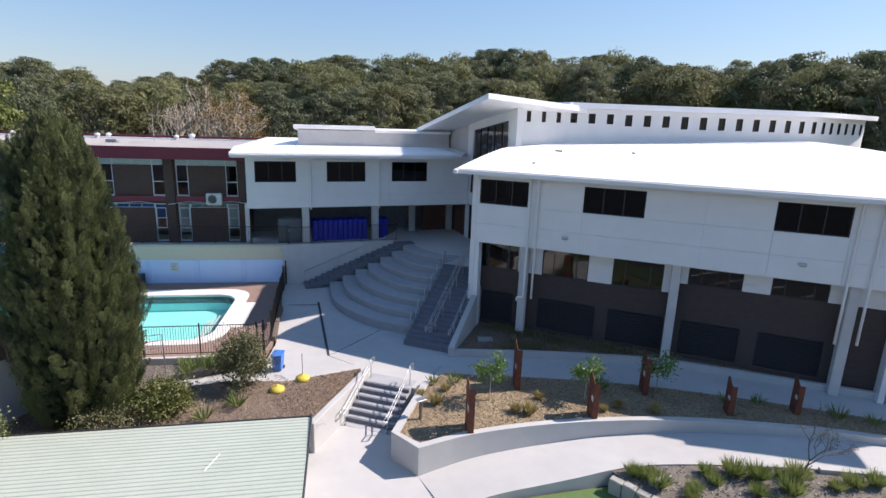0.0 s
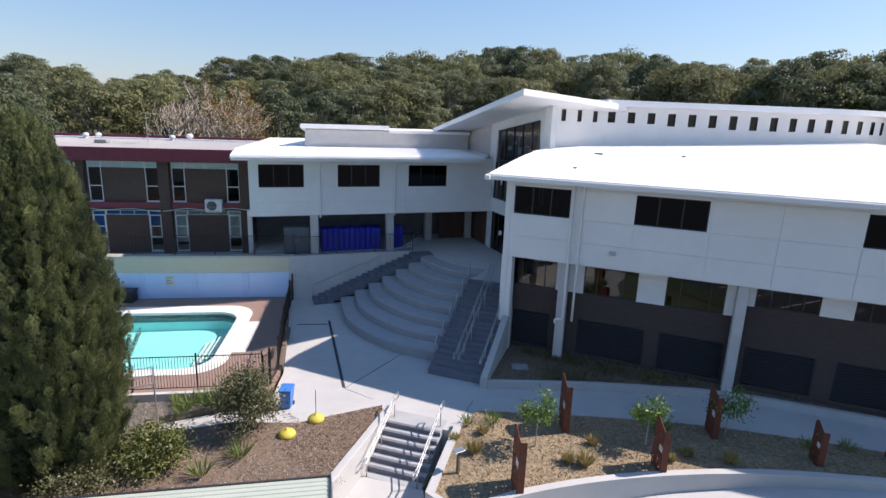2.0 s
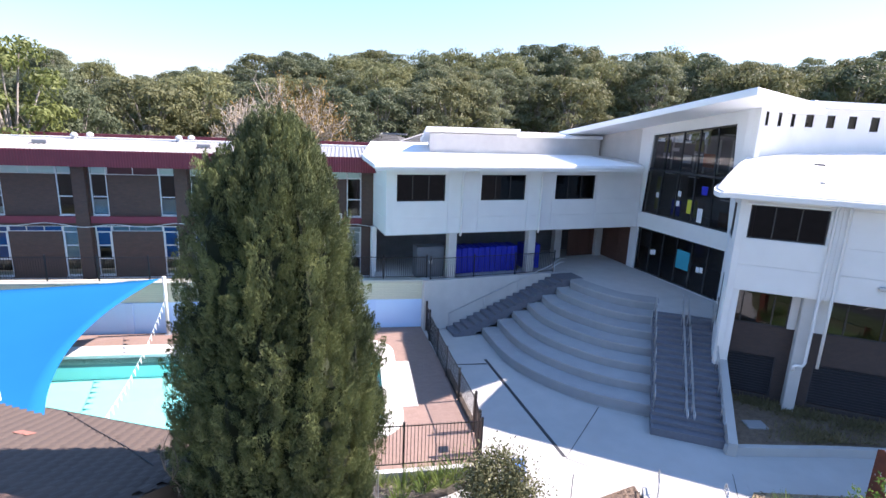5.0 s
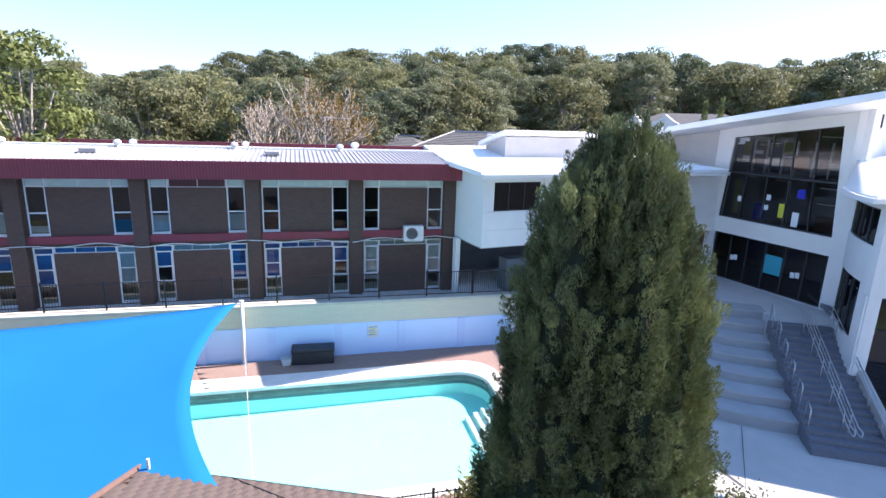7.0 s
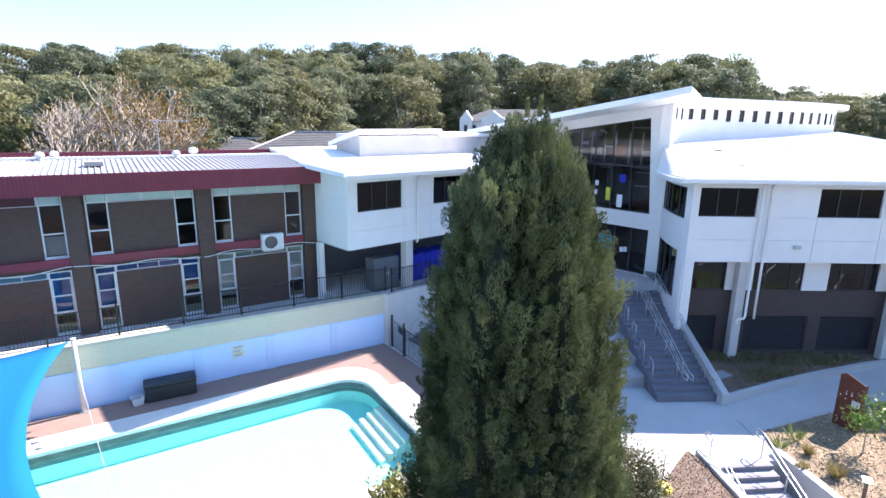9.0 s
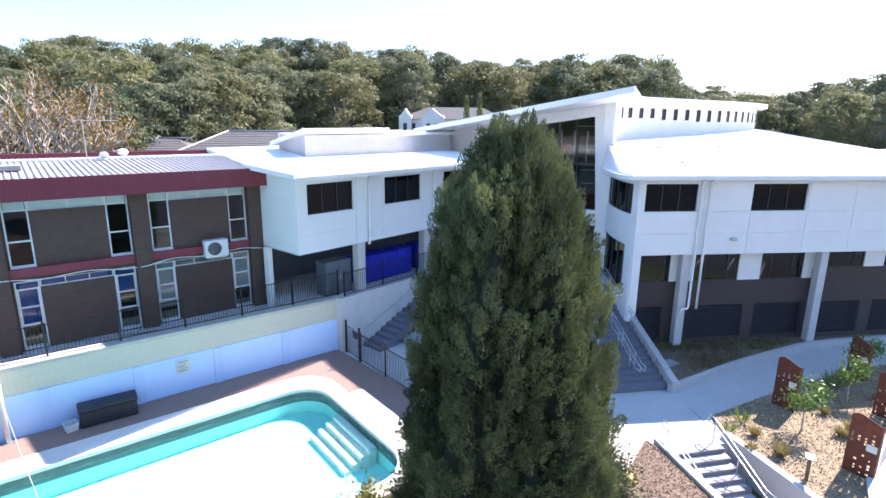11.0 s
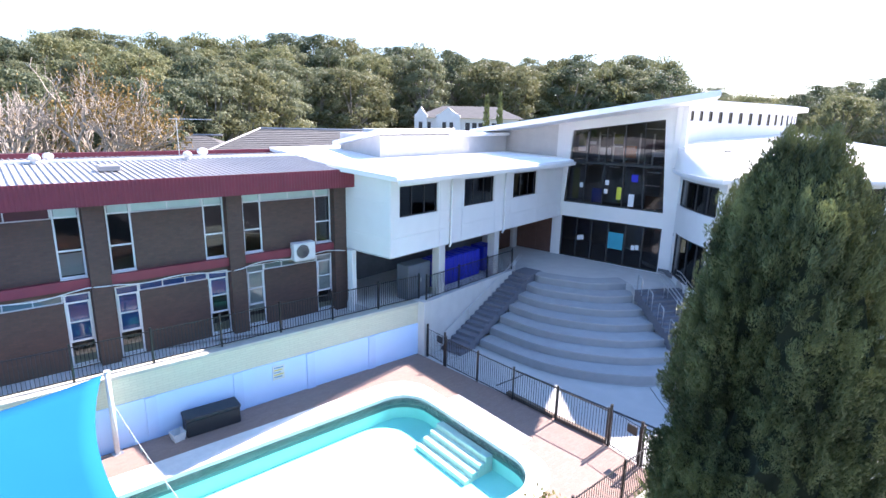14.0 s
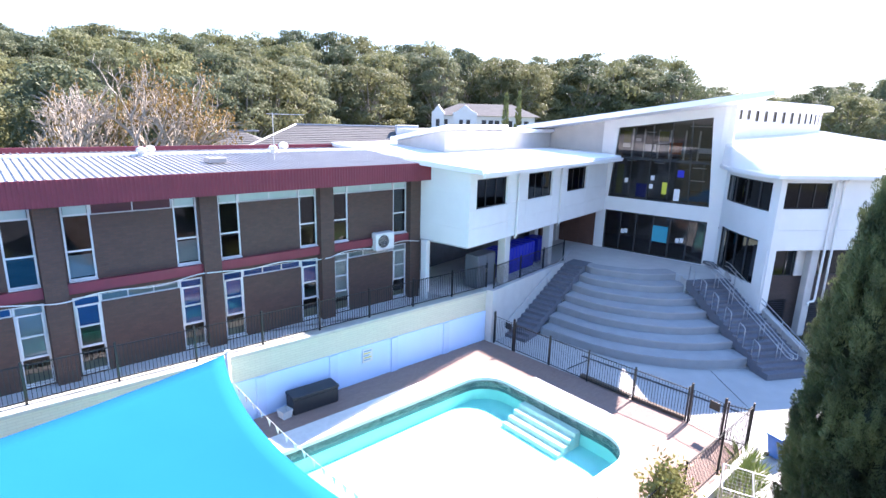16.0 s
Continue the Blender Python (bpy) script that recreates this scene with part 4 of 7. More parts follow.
# ---- white wing over the undercroft ----
WM = pose(0, 37.75, 0)
wing = thing("white_wing", "white panelled upper storey carried on columns", "building", WM)
wws = [(0.14, 2.8, 7.2, 8.6), (4.86, 7.57, 7.2, 8.6), (9.48, 12.16, 7.2, 8.6)]
part("front_wall", holed(-0.42, 15.45, 5.48, 9.1, 0.03, 0.25, wws), WHITE, wing)
cols = [-0.42, 2.95, 4.7, 7.72, 9.3, 12.3, 15.45]
for a, b in zip(cols, cols[1:]):
    w = next((o for o in wws if a < (o[0] + o[1]) / 2 < b), None)
    for z0, z1 in ((5.46, 6.3), (6.32, 7.18), (7.2, 9.0)):
        spans = [(a + 0.01, b - 0.01, z0, z1)] if not (w and z0 == 7.2) else [(a + 0.01, w[0], z0, z1), (w[1], b - 0.01, z0, z1), (w[0], w[1], 8.6, z1)]
        part("panel", boxes(*[(p, 0, r, q, 0.03, s) for p, q, r, s in spans]), WHITE, wing)
for o in wws:
    window(wing, *o, 0.1, (0.33, 0.66))
part("side_wall", boxes((-0.42, 0.25, 5.48, -0.2, 4.6, 6.3), (-0.42, 0.25, 6.32, -0.2, 5.2, 7.9), (-0.42, 0.25, 7.92, -0.2, 6, 9.1), (-0.40, 0.25, 5.5, -0.22, 5, 9.1)), WHITE, wing)
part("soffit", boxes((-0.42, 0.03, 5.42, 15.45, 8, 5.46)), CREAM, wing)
part("inner_wall", boxes((-0.2, 6, 5.48, 15.4, 6.2, 9.1)), ROOM, wing)
for u, v in ((3.4, 0.4), (8.35, 0.45)):
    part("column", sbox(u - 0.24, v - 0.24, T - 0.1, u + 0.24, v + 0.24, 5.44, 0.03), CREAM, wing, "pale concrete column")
part("corner_post", sbox(-0.62, 2.35, 2.4, -0.34, 2.7, 5.44, 0.02), WHITE, wing, "slim white post beside the brick corner")
part("undercroft_wall", boxes((-0.3, 5.2, T, 15.4, 5.4, 5.42)), ROOM, wing, "rear wall of the undercroft, toned dark for its shade")
part("side_pier", boxes((11.75, 3.2, T, 12.25, 3.6, 5.42)), CREAM, wing)
part("side_pier", boxes((14.95, 3.2, T, 15.45, 3.6, 5.42)), CREAM, wing)
for u in (3.75, 8.55):
    part("downpipe", tube(bmesh.new(), [(u + 0.95, -0.75, 9.0), (u + 0.95, -0.45, 8.9), (u + 0.9, -0.2, 8.86), (u + 0.75, -0.09, 8.84), (u + 0.15, -0.09, 8.78), (u, -0.09, 8.62), (u, -0.09, 5.5), (u, 0.0, 5.3)], 0.06, 10), WHITE, wing, "white downpipe", smooth=True)
wr = bmesh.new()
prism(wr, [(-1.35, 36.45), (14.4, 36.5), (15.5, 38.5), (15.5, 50), (1.3, 49.4), (-1.15, 40.35)], lambda x, y: 9.02 + (y - 36.4) * 0.035, lambda x, y: 9.24 + (y - 36.4) * 0.035)
soft(wr, 0.02)
wing_roof = solo("wing_roof", wr, ROOFWHITE, "low white metal roof of the wing", "roof", kind="structure")
wrib = bmesh.new()
for k in range(62):
    x = -1.1 + 0.25 * k
    y0, y1 = 36.5, (42.0 if x > 3.0 else min(42.0, 40.3 + 3.6 * (x + 1.15)))
    z0, z1 = 9.24 + (y0 - 36.4) * 0.035, 9.24 + (y1 - 36.4) * 0.035
    lo = [wrib.verts.new(p) for p in ((x - 0.025, y0, z0), (x + 0.025, y0, z0), (x + 0.025, y1, z1), (x - 0.025, y1, z1))]
    hi = [wrib.verts.new(p) for p in ((x - 0.015, y0, z0 + 0.03), (x + 0.015, y0, z0 + 0.03), (x + 0.015, y1, z1 + 0.03), (x - 0.015, y1, z1 + 0.03))]
    wrib.faces.new(hi)
    for j in range(4):
        wrib.faces.new((lo[j], lo[(j + 1) % 4], hi[(j + 1) % 4], hi[j]))
tagged(part("roof_ribs", wrib, ROOFWHITE, wing_roof, "fine ribs of the roof sheeting"), kind="stuff")
solo("wing_gutter", boxes((-1.3, 36.36, 8.93, 14.35, 36.44, 9.12), (-1.3, 36.30, 9.09, 14.35, 36.36, 9.13)), WHITE, "white eave gutter along the wing", "gutter", kind="structure")
cb = thing("roof_clerestory", "pale box clerestory with a white roof on the wing", "clerestory")
part("wall", slab([(3.35, 42.3), (15.4, 42.2), (15.4, 47.5), (5, 47.5)], 9.1, 10.6), CREAM, cb)
part("roof", soft(prism(bmesh.new(), [(3.0, 42.0), (9.15, 41.85), (9.15, 47.5), (4.4, 47.5)], lambda x, y: 10.7 - (y - 42) * 0.16, lambda x, y: 10.97 - (y - 42) * 0.16), 0.02), ROOFWHITE, cb)
part("lower_roof", soft(prism(bmesh.new(), [(9.16, 41.95), (15.4, 41.9), (15.4, 47.5), (9.16, 47.5)], lambda x, y: 10.5, lambda x, y: 10.72), 0.02), ROOFWHITE, cb)

# ---- brick building ----
BA = -9.54
BRM = pose(-1.03, 40.8, 0, 0, 0, BA)
TL = 2.45
brick = thing("brick_building", "two-storey brown brick building with maroon bands", "building", BRM)
BAY = 4.865
NB = 6
holes = []
for k in range(NB):
    o = -BAY * (k + 1)
    for a, b in ((0.72, 1.52), (4.02, 4.83)):
        holes += [(o + a, o + b, 5.82, 8.42), (o + a, o + b, 2.56, 5.25)]
    holes += [(o + 1.52, o + 4.02, 7.94, 8.42), (o + 1.52, o + 4.02, 4.95, 5.25)]
part("wall", holed(-BAY * NB, 0.05, TL - 0.4, 8.5, 0.3, 0.55, holes), BRICK, brick, "brown face brick panels")
for k in range(NB + 1):
    o = -BAY * k
    part("pilaster", boxes((o, 0.0, TL - 0.3, o + 0.63, 0.56, 8.5)), BRICK, brick, "brown brick pilaster")
for k in range(NB):
    o = -BAY * (k + 1)
    part("band", boxes((o + 0.64, 0.12, 5.43, o + BAY - 0.01, 0.3, 5.78)), MAROON, brick, "maroon painted band")
    for a, b in ((0.72, 1.52), (4.02, 4.83)):
        window(brick, o + a, o + b, 5.82, 8.42, 0.33, (), CLEAR, FRAMEWHITE, 0.06, (6.80, 7.98))
        window(brick, o + a, o + b, 2.56, 5.25, 0.33, (), CLEAR, FRAMEWHITE, 0.06, (3.5, 4.2, 4.92))
    window(brick, o + 1.53, o + 4.01, 7.94, 8.42, 0.36, (0.5,), CLEAR, FRAMEWHITE, 0.04)
    window(brick, o + 1.53, o + 4.01, 4.95, 5.25, 0.36, (0.33, 0.66), CLEAR, FRAMEWHITE, 0.04)
part("floor_slab", boxes((-BAY * NB, 0.55, 5.3, 0, 8.8, 5.7)), ROOM, brick)
part("inner_wall", boxes((-BAY * NB, 4.5, TL - 0.4, 0, 4.7, 9.0), (-0.15, 0.56, TL - 0.4, 0.05, 9, 9)), ROOM, brick)
part("end_wall", boxes((0.06, 0.56, TL - 0.4, 0.62, 9, 9.0)), BRICK, brick)
part("fascia", ribbed(((-BAY * NB - 1, -0.62, 8.42), (1.05, -0.62, 8.42), (1.05, -0.62, 9.24), (-BAY * NB - 1, -0.62, 9.24)), 0.13, 0.013, 0.5, 0.04), MAROON, brick, "ribbed maroon metal fascia")
part("eave_soffit", boxes((-BAY * NB - 1, -0.57, 8.44, 1.0, 0.3, 8.5)), MAROON, brick)
part("fascia_end", boxes((1.0, -0.6, 8.5, 1.05, 8.6, 9.3)), MAROON, brick)
part("roof", ribbed(((-BAY * NB - 1, -0.6, 9.22), (1.0, -0.6, 9.22), (1.0, 4.5, 9.5), (-BAY * NB - 1, 4.5, 9.5)), 0.22, 0.05, 0.24, 0.06), ROOFGREY, brick, "pale ribbed metal roof")
part("roof", ribbed(((-BAY * NB - 1, 4.52, 9.5), (1.0, 4.52, 9.5), (1.0, 8.8, 9.36), (-BAY * NB - 1, 8.8, 9.36)), 0.22, 0.05, 0.24, 0.06), ROOFGREY, brick, "pale ribbed metal roof")
part("ridge_cap", prism(bmesh.new(), [(-BAY * NB - 1, 4.32), (1.0, 4.32), (1.0, 4.7), (-BAY * NB - 1, 4.7)], 9.5, lambda x, y: 9.6), ROOFWHITE, brick, "white ridge capping")
part("back_parapet", boxes((-BAY * NB - 1, 8.8, 8.8, 1.0, 9.0, 9.60)), MAROON, brick)

# ---- fences ----


def fence(name, label, pts, height, gap=2.4, z=None, pitch=0.115, rails=(0.08, -0.06)):
    """A tubular black fence along plan points, each with its own ground height."""
    f = thing(name, label, "fence")
    bar = post = None
    for (x0, y0, z0), (x1, y1, z1) in zip(pts, pts[1:]):
        a, b = Vector((x0, y0, z0)), Vector((x1, y1, z1))
        n = max(1, round((b - a).length / gap))
        for k in range(n + 1):
            p = a.lerp(b, k / n)
            if k == n and (x1, y1, z1) != pts[-1]:
                continue
            if post is None:
                bm = boxes((-0.03, -0.03, -0.05, 0.03, 0.03, height + 0.06), (-0.036, -0.036, height + 0.055, 0.036, 0.036, height + 0.075))
                post = part("post", bm, BLACK, f)
                post.matrix_basis = Matrix.Translation(p)
            else:
                share(post, "post", f, Matrix.Translation(p))
        d = (b - a).normalized()
        for h in (rails[0], height + rails[1]):
            part("rail", tube(bmesh.new(), [a + Vector((0, 0, h)), b + Vector((0, 0, h))], 0.02, 4), BLACK, f)
        count = int((b - a).length / pitch)
        for k in range(1, count):
            p = a.lerp(b, k / count)
            if bar is None:
                bar = part("picket", boxes((-0.008, -0.008, rails[0], 0.008, 0.008, height)), BLACK, f)
                bar.matrix_basis = Matrix.Translation(p)
            else:
                share(bar, "picket", f, Matrix.Translation(p))
    return f


ta, tb = along(WALLM, -26, 0.35), along(WALLM, 0.1, 0.3)
fence("terrace_fence", "black tubular steel fence along the terrace edge", [(*ta, T + 0.04), (*tb, T + 0.04)], 1.25)
fence("stair_fence", "black tubular steel fence above the side stair", [(2.15, 37.85, T + 0.05), (9.85, 37.8, T + 0.05)], 1.25)
fence("side_pool_fence", "black tubular pool fence beside the forecourt", [(1.62, 36.1, 0.1), (1.05, 32.0, 0.1), (0.55, 27.7, 0.1)], 1.42)
fence("near_pool_fence", "black tubular pool fence on a low upstand", [(-0.17, 25.45, 0.48), (-2.7, 25.88, 0.48), (-12.5, 27.7, 0.48)], 1.5, 2.56)


def gate(name, label, a, b, z, h):
    g = thing(name, label, "gate")
    a, b = Vector((*a, z)), Vector((*b, z))
    for p in (a, b):
        part("gate_post", sbox(-0.045, -0.045, -0.05, 0.045, 0.045, h + 0.25, 0.01), BLACK, g).matrix_basis = Matrix.Translation(p)
    d = (b - a).normalized()
    p, q = a + d * 0.08, b - d * 0.08
    up = Vector((0, 0, 1))
    bm = bmesh.new()
    tube(bm, [p + up * 0.08, q + up * 0.08, q + up * h, p + up * h, p + up * 0.08], 0.02, 4)
    fr = part("gate_frame", bm, BLACK, g)
    n = int((q - p).length / 0.11)
    for k in range(1, n):
        c = p.lerp(q, k / n)
        part("picket", tube(bmesh.new(), [c + up * 0.09, c + up * (h - 0.01)], 0.009, 4), BLACK, fr)
    c = q - d * 0.3
    m = Matrix.Translation(c + up * (h - 0.25)) @ Matrix.Rotation(math.atan2(d.y, d.x), 4, "Z")
    part("latch_shield", sbox(-0.2, -0.03, -0.16, 0.2, 0.03, 0.16, 0.01), BLACK, fr).matrix_basis = m
    return g


gate("pool_gate", "black steel pool gate with a latch shield beside the pool wall", (1.9, 37.5), (1.64, 36.2), 0.1, 1.42)
gate("pool_gate", "black steel pool gate with a latch shield at the forecourt", (0.55, 27.6), (0.15, 26.35), 0.1, 1.42)
fence("corner_fence", "short black fence panel at the deck corner", [(0.12, 26.25, 0.1), (-0.15, 25.5, 0.3)], 1.5)
upst = [(0.02, 25.32), (-2.7, 25.78), (-12.5, 27.6)]
solo("deck_upstand", ribbon(upst, 0.2, -0.2, 0.46), CREAM, "low grey retaining edge under the pool fence", "kerb", kind="structure")
SLEEPER = mat("weathered timber sleeper", (0.16, 0.12, 0.09), (0.10, 0.08, 0.06), 4, 0.9, bump=0.4, stretch=(1, 6, 6))
for (x0, y0), (x1, y1) in (((1.3, 32.4), (0.92, 30.0)), ((0.9, 29.9), (0.65, 27.75))):
    a = math.degrees(math.atan2(y1 - y0, x1 - x0))
    solo("timber_sleeper", sbox(0, -0.1, 0, math.hypot(x1 - x0, y1 - y0), 0.1, 0.28, 0.02), SLEEPER, "weathered brown timber sleeper edging beside the pool fence", "sleeper", pose(x0, y0, -0.02, 0, 0, a), "fence sleepers")

# ---- shade sail, its post and the bunting ----
C = [Vector((-11.35, 40.15, 3.12)), Vector((-12.1, 25.9, 2.9)), Vector((-25.5, 26.5, 3.2)), Vector((-25.0, 40.6, 3.1))]
bm = bmesh.new()
N = 24
grid = []
for j in range(N + 1):
    t = j / N
    row = []
    for i in range(N + 1):
        s = i / N
        p = C[0].lerp(C[3], s).lerp(C[1].lerp(C[2], s), t)
        inward = Vector((1.55 * 4 * t * (1 - t) * (2 * s - 1), 0.5 * 4 * s * (1 - s) * (2 * t - 1) * 1.2, 0))
        p = p + inward
        p.z -= 0.35 * 16 * s * (1 - s) * t * (1 - t) + 0.10 * 4 * t * (1 - t)
        row.append(bm.verts.new(p))
    grid.append(row)
for j in range(N):
    for i in range(N):
        bm.faces.new((grid[j][i], grid[j + 1][i], grid[j + 1][i + 1], grid[j][i + 1]))
bmesh.ops.recalc_face_normals(bm, faces=bm.faces[:])
sail = thing("shade_sail", "bright blue shade sail stretched over the pool end", "shade sail")
cloth = part("cloth", bm, SAILBLUE, sail, smooth=True)
md = cloth.modifiers.new("thick", "SOLIDIFY")
md.thickness = 0.012
part("tie", tubes([C[0] + Vector((-0.1, 0, 0)), (-11.18, 40.22, 3.12)], r=0.012, seg=5), STEEL, sail)
post = thing("sail_post", "white steel post holding a corner of the shade sail", "post", pose(-11.18, 40.22, 0.1))
part("pole", tubes([(0, 0, 0), (0, 0, 3.05)], r=0.085, seg=14), FRAMEWHITE, post, smooth=True)
part("cap", tubes([(0, 0, 3.05), (0, 0, 3.09)], r=0.1, seg=14), FRAMEWHITE, post)
part("base_plate", sbox(-0.16, -0.16, -0.0, 0.16, 0.16, 0.02, 0.005), STEEL, post)
bunt = thing("flag_bunting", "string of small white triangular flags across the pool", "bunting")
A, B = Vector((-11.18, 40.1, 2.1)), Vector((-11.9, 28.2, 1.6))
rope = [A.lerp(B, k / 24) - Vector((0, 0, 0.55 * 4 * (k / 24) * (1 - k / 24))) for k in range(25)]
part("string", tubes(rope, r=0.008, seg=4), FRAMEWHITE, bunt)
d = (B - A).normalized()
for k in range(22):
    p = rope[k + 1] if k + 1 < 25 else rope[-1]
    bm = bmesh.new()
    for o in (0.0, 0.004):
        off = Vector((o, 0, 0))
        bm.faces.new([bm.verts.new(q + off) for q in (p - d * 0.11, p + d * 0.11, p + Vector((0.03, 0, -0.3)))])
    part("flag", bm, FRAMEWHITE, bunt, "white triangular flag")

# ---- things round the pool ----
DARKBOX = mat("dark charcoal plastic", (0.022, 0.024, 0.03), (0.016, 0.018, 0.022), 4, 0.5)
sb = thing("storage_box", "long charcoal storage box against the pool wall", "storage box", pose(-8.2, 39.42, 0.1, 0, 0, POOL_A - 2))
part("body", sbox(-0.95, -0.35, 0, 0.95, 0.35, 0.62, 0.03), DARKBOX, sb)
part("lid", sbox(-0.98, -0.38, 0.625, 0.98, 0.37, 0.76, 0.03), DARKBOX, sb)
tub = thing("plastic_tub", "small white plastic tub beside the storage box", "tub", pose(-9.45, 39.5, 0.1))
bm = bmesh.new()
ro = [(-0.17, -0.17, 0), (0.17, -0.17, 0), (0.17, 0.17, 0), (-0.17, 0.17, 0)]
lo = [bm.verts.new(p) for p in ro]
hi = [bm.verts.new((x * 1.3, y * 1.3, 0.32)) for x, y, z in ro]
inn = [bm.verts.new((x * 1.2, y * 1.2, 0.32)) for x, y, z in ro]
bot = [bm.verts.new((x * 0.92, y * 0.92, 0.03)) for x, y, z in ro]
bm.faces.new(lo[::-1])
bm.faces.new(bot)
for k in range(4):
    j = (k + 1) % 4
    bm.faces.new((lo[k], lo[j], hi[j], hi[k]))
    bm.faces.new((hi[k], hi[j], inn[j], inn[k]))
    bm.faces.new((inn[k], inn[j], bot[j], bot[k]))
part("body", bm, FRAMEWHITE, tub)
SIGNB = mat("faded pale sign print", (0.62, 0.66, 0.62), (0.5, 0.56, 0.56), 12, 0.5)
sign = thing("pool_sign", "pale pool rules sign fixed to the painted wall", "sign", WALLM @ pose(-7.35, -0.03, 1.25))
part("plate", sbox(-0.26, -0.012, -0.3, 0.26, 0.012, 0.32, 0.004), SIGNB, sign)
PRINTS = [mat("sign blue print", (0.12, 0.3, 0.5), None, 8, 0.6), mat("sign yellow print", (0.6, 0.5, 0.12), None, 8, 0.6)]
for k in range(5):
    part("print_bar", boxes((-0.2, -0.016, 0.2 - 0.1 * k, 0.2 - 0.06 * (k % 3), -0.013, 0.25 - 0.1 * k)), PRINTS[k % 2], sign)

# ---- undercroft things ----
crate = thing("gym_mat_stack", "stack of bright blue vinyl gym mats under the wing", "gym mats", pose(3.95, 38.75, T))
for k in range(11):
    part("mat", sbox(0.36 * k, 0, 0.0, 0.36 * k + 0.345, 1.1, 1.5 + 0.02 * (k % 3), 0.05), BLUEVINYL, crate, "blue vinyl mat")
cr2 = thing("gym_mat_stack", "short stack of bright blue vinyl gym mats by a column", "gym mats", pose(8.45, 38.9, T))
for k in range(3):
    part("mat", sbox(0.36 * k, 0, 0.0, 0.36 * k + 0.345, 1.0, 1.5, 0.05), BLUEVINYL, cr2, "blue vinyl mat")
GREYBOX = mat("slate grey painted metal", (0.10, 0.115, 0.14), (0.085, 0.10, 0.12), 3, 0.5)
cab = thing("metal_cabinet", "slate grey metal cabinet in the undercroft", "cabinet", pose(1.55, 38.5, T))
part("body", sbox(0, 0, 0, 1.6, 0.8, 1.75, 0.02), GREYBOX, cab)
for u in (0.02, 0.81):
    dr = part("door", sbox(u, -0.025, 0.06, u + 0.77, -0.003, 1.7, 0.008), GREYBOX, cab)
    part("handle", sbox(u + (0.68 if u < 0.5 else 0.05), -0.05, 0.8, u + (0.71 if u < 0.5 else 0.08), -0.026, 1.0, 0.005), STEEL, dr)
TIMBER = mat("red brown timber door", (0.11, 0.045, 0.03), (0.08, 0.035, 0.025), 3, 0.6, stretch=(8, 8, 1))
td = thing("timber_doors", "red-brown timber doors at the back of the terrace", "door", pose(12.95, 41.2, T))
for k in range(3):
    part("door", sbox(0.85 * k, 0, 0.02, 0.85 * k + 0.83, 0.06, 2.45, 0.01), TIMBER, td)
PAPER = mat("white paper notice", (0.75, 0.76, 0.78), None, 10, 0.8)
TEAL = mat("teal poster", (0.02, 0.32, 0.42), (0.02, 0.28, 0.38), 6, 0.6)
YEL = mat("lime yellow poster", (0.62, 0.60, 0.05), None, 6, 0.6)
DEEPBLUE = mat("deep blue poster", (0.015, 0.02, 0.42), None, 6, 0.6)
ORANGE = mat("orange brown display", (0.42, 0.14, 0.05), (0.3, 0.1, 0.04), 6, 0.7)


def notice(u, z, w, h, material, label, v=0.105):
    ob = solo("notice", sbox(-w / 2, -0.006, -h / 2, w / 2, 0.0, h / 2, 0.002), material, label, "poster", TM @ pose(u, v, z))
    return ob


notice(4.42, 4.3, 0.95, 1.05, TEAL, "teal poster taped on the entrance glass", 0.13)
for u, z in ((1.95, 4.15), (2.18, 4.2), (5.55, 4.05), (5.8, 4.1)):
    notice(u, z, 0.22, 0.3, PAPER, "white paper notice taped on the entrance glass", 0.13)
for u, z, w, h, c, l in ((1.85, 7.6, 0.22, 0.3, PAPER, "white paper notice on the hall glass"), (3.55, 7.9, 0.24, 0.3, PAPER, "white paper notice on the hall glass"), (3.5, 7.35, 0.24, 0.28, PAPER, "white paper notice on the hall glass"), (4.35, 7.3, 0.3, 0.75, YEL, "lime yellow poster on the hall glass"), (5.15, 6.95, 0.35, 0.75, PAPER, "white poster on the hall glass"), (5.25, 8.3, 0.4, 0.45, DEEPBLUE, "deep blue poster on the hall glass")):
    notice(u, z, w, h, c, l, 0.105)
hall = thing("hall_display", "coloured display boards inside the hall", "display boards", TM)
OLIVE = mat("olive green board", (0.22, 0.23, 0.07), (0.17, 0.18, 0.05), 4, 0.7)
UMBER = mat("dark brown joinery", (0.12, 0.055, 0.03), (0.09, 0.04, 0.025), 4, 0.6)
for u0, u1, z0, z1, c in (
        (1.10, 1.60, 9.72, 10.00, PAPER), (1.12, 1.60, 10.06, 10.80, OLIVE), (1.75, 2.30, 10.15, 10.35, PAPER), (2.60, 3.30, 9.54, 10.00, PAPER), (3.45, 4.05, 10.05, 10.14, PAPER),
        (3.45, 4.05, 10.25, 10.85, OLIVE), (4.15, 4.92, 9.45, 10.18, ORANGE), (5.95, 6.75, 9.60, 9.92, PAPER), (0.90, 1.35, 6.60, 8.60, OLIVE), (4.00, 4.22, 6.60, 7.60, OLIVE),
        (5.75, 6.85, 6.48, 7.25, UMBER), (2.30, 3.00, 6.50, 7.40, DEEPBLUE)):
    part("board", sbox(u0, 0.80, z0, u1, 0.84, z1, 0.008), c, hall)
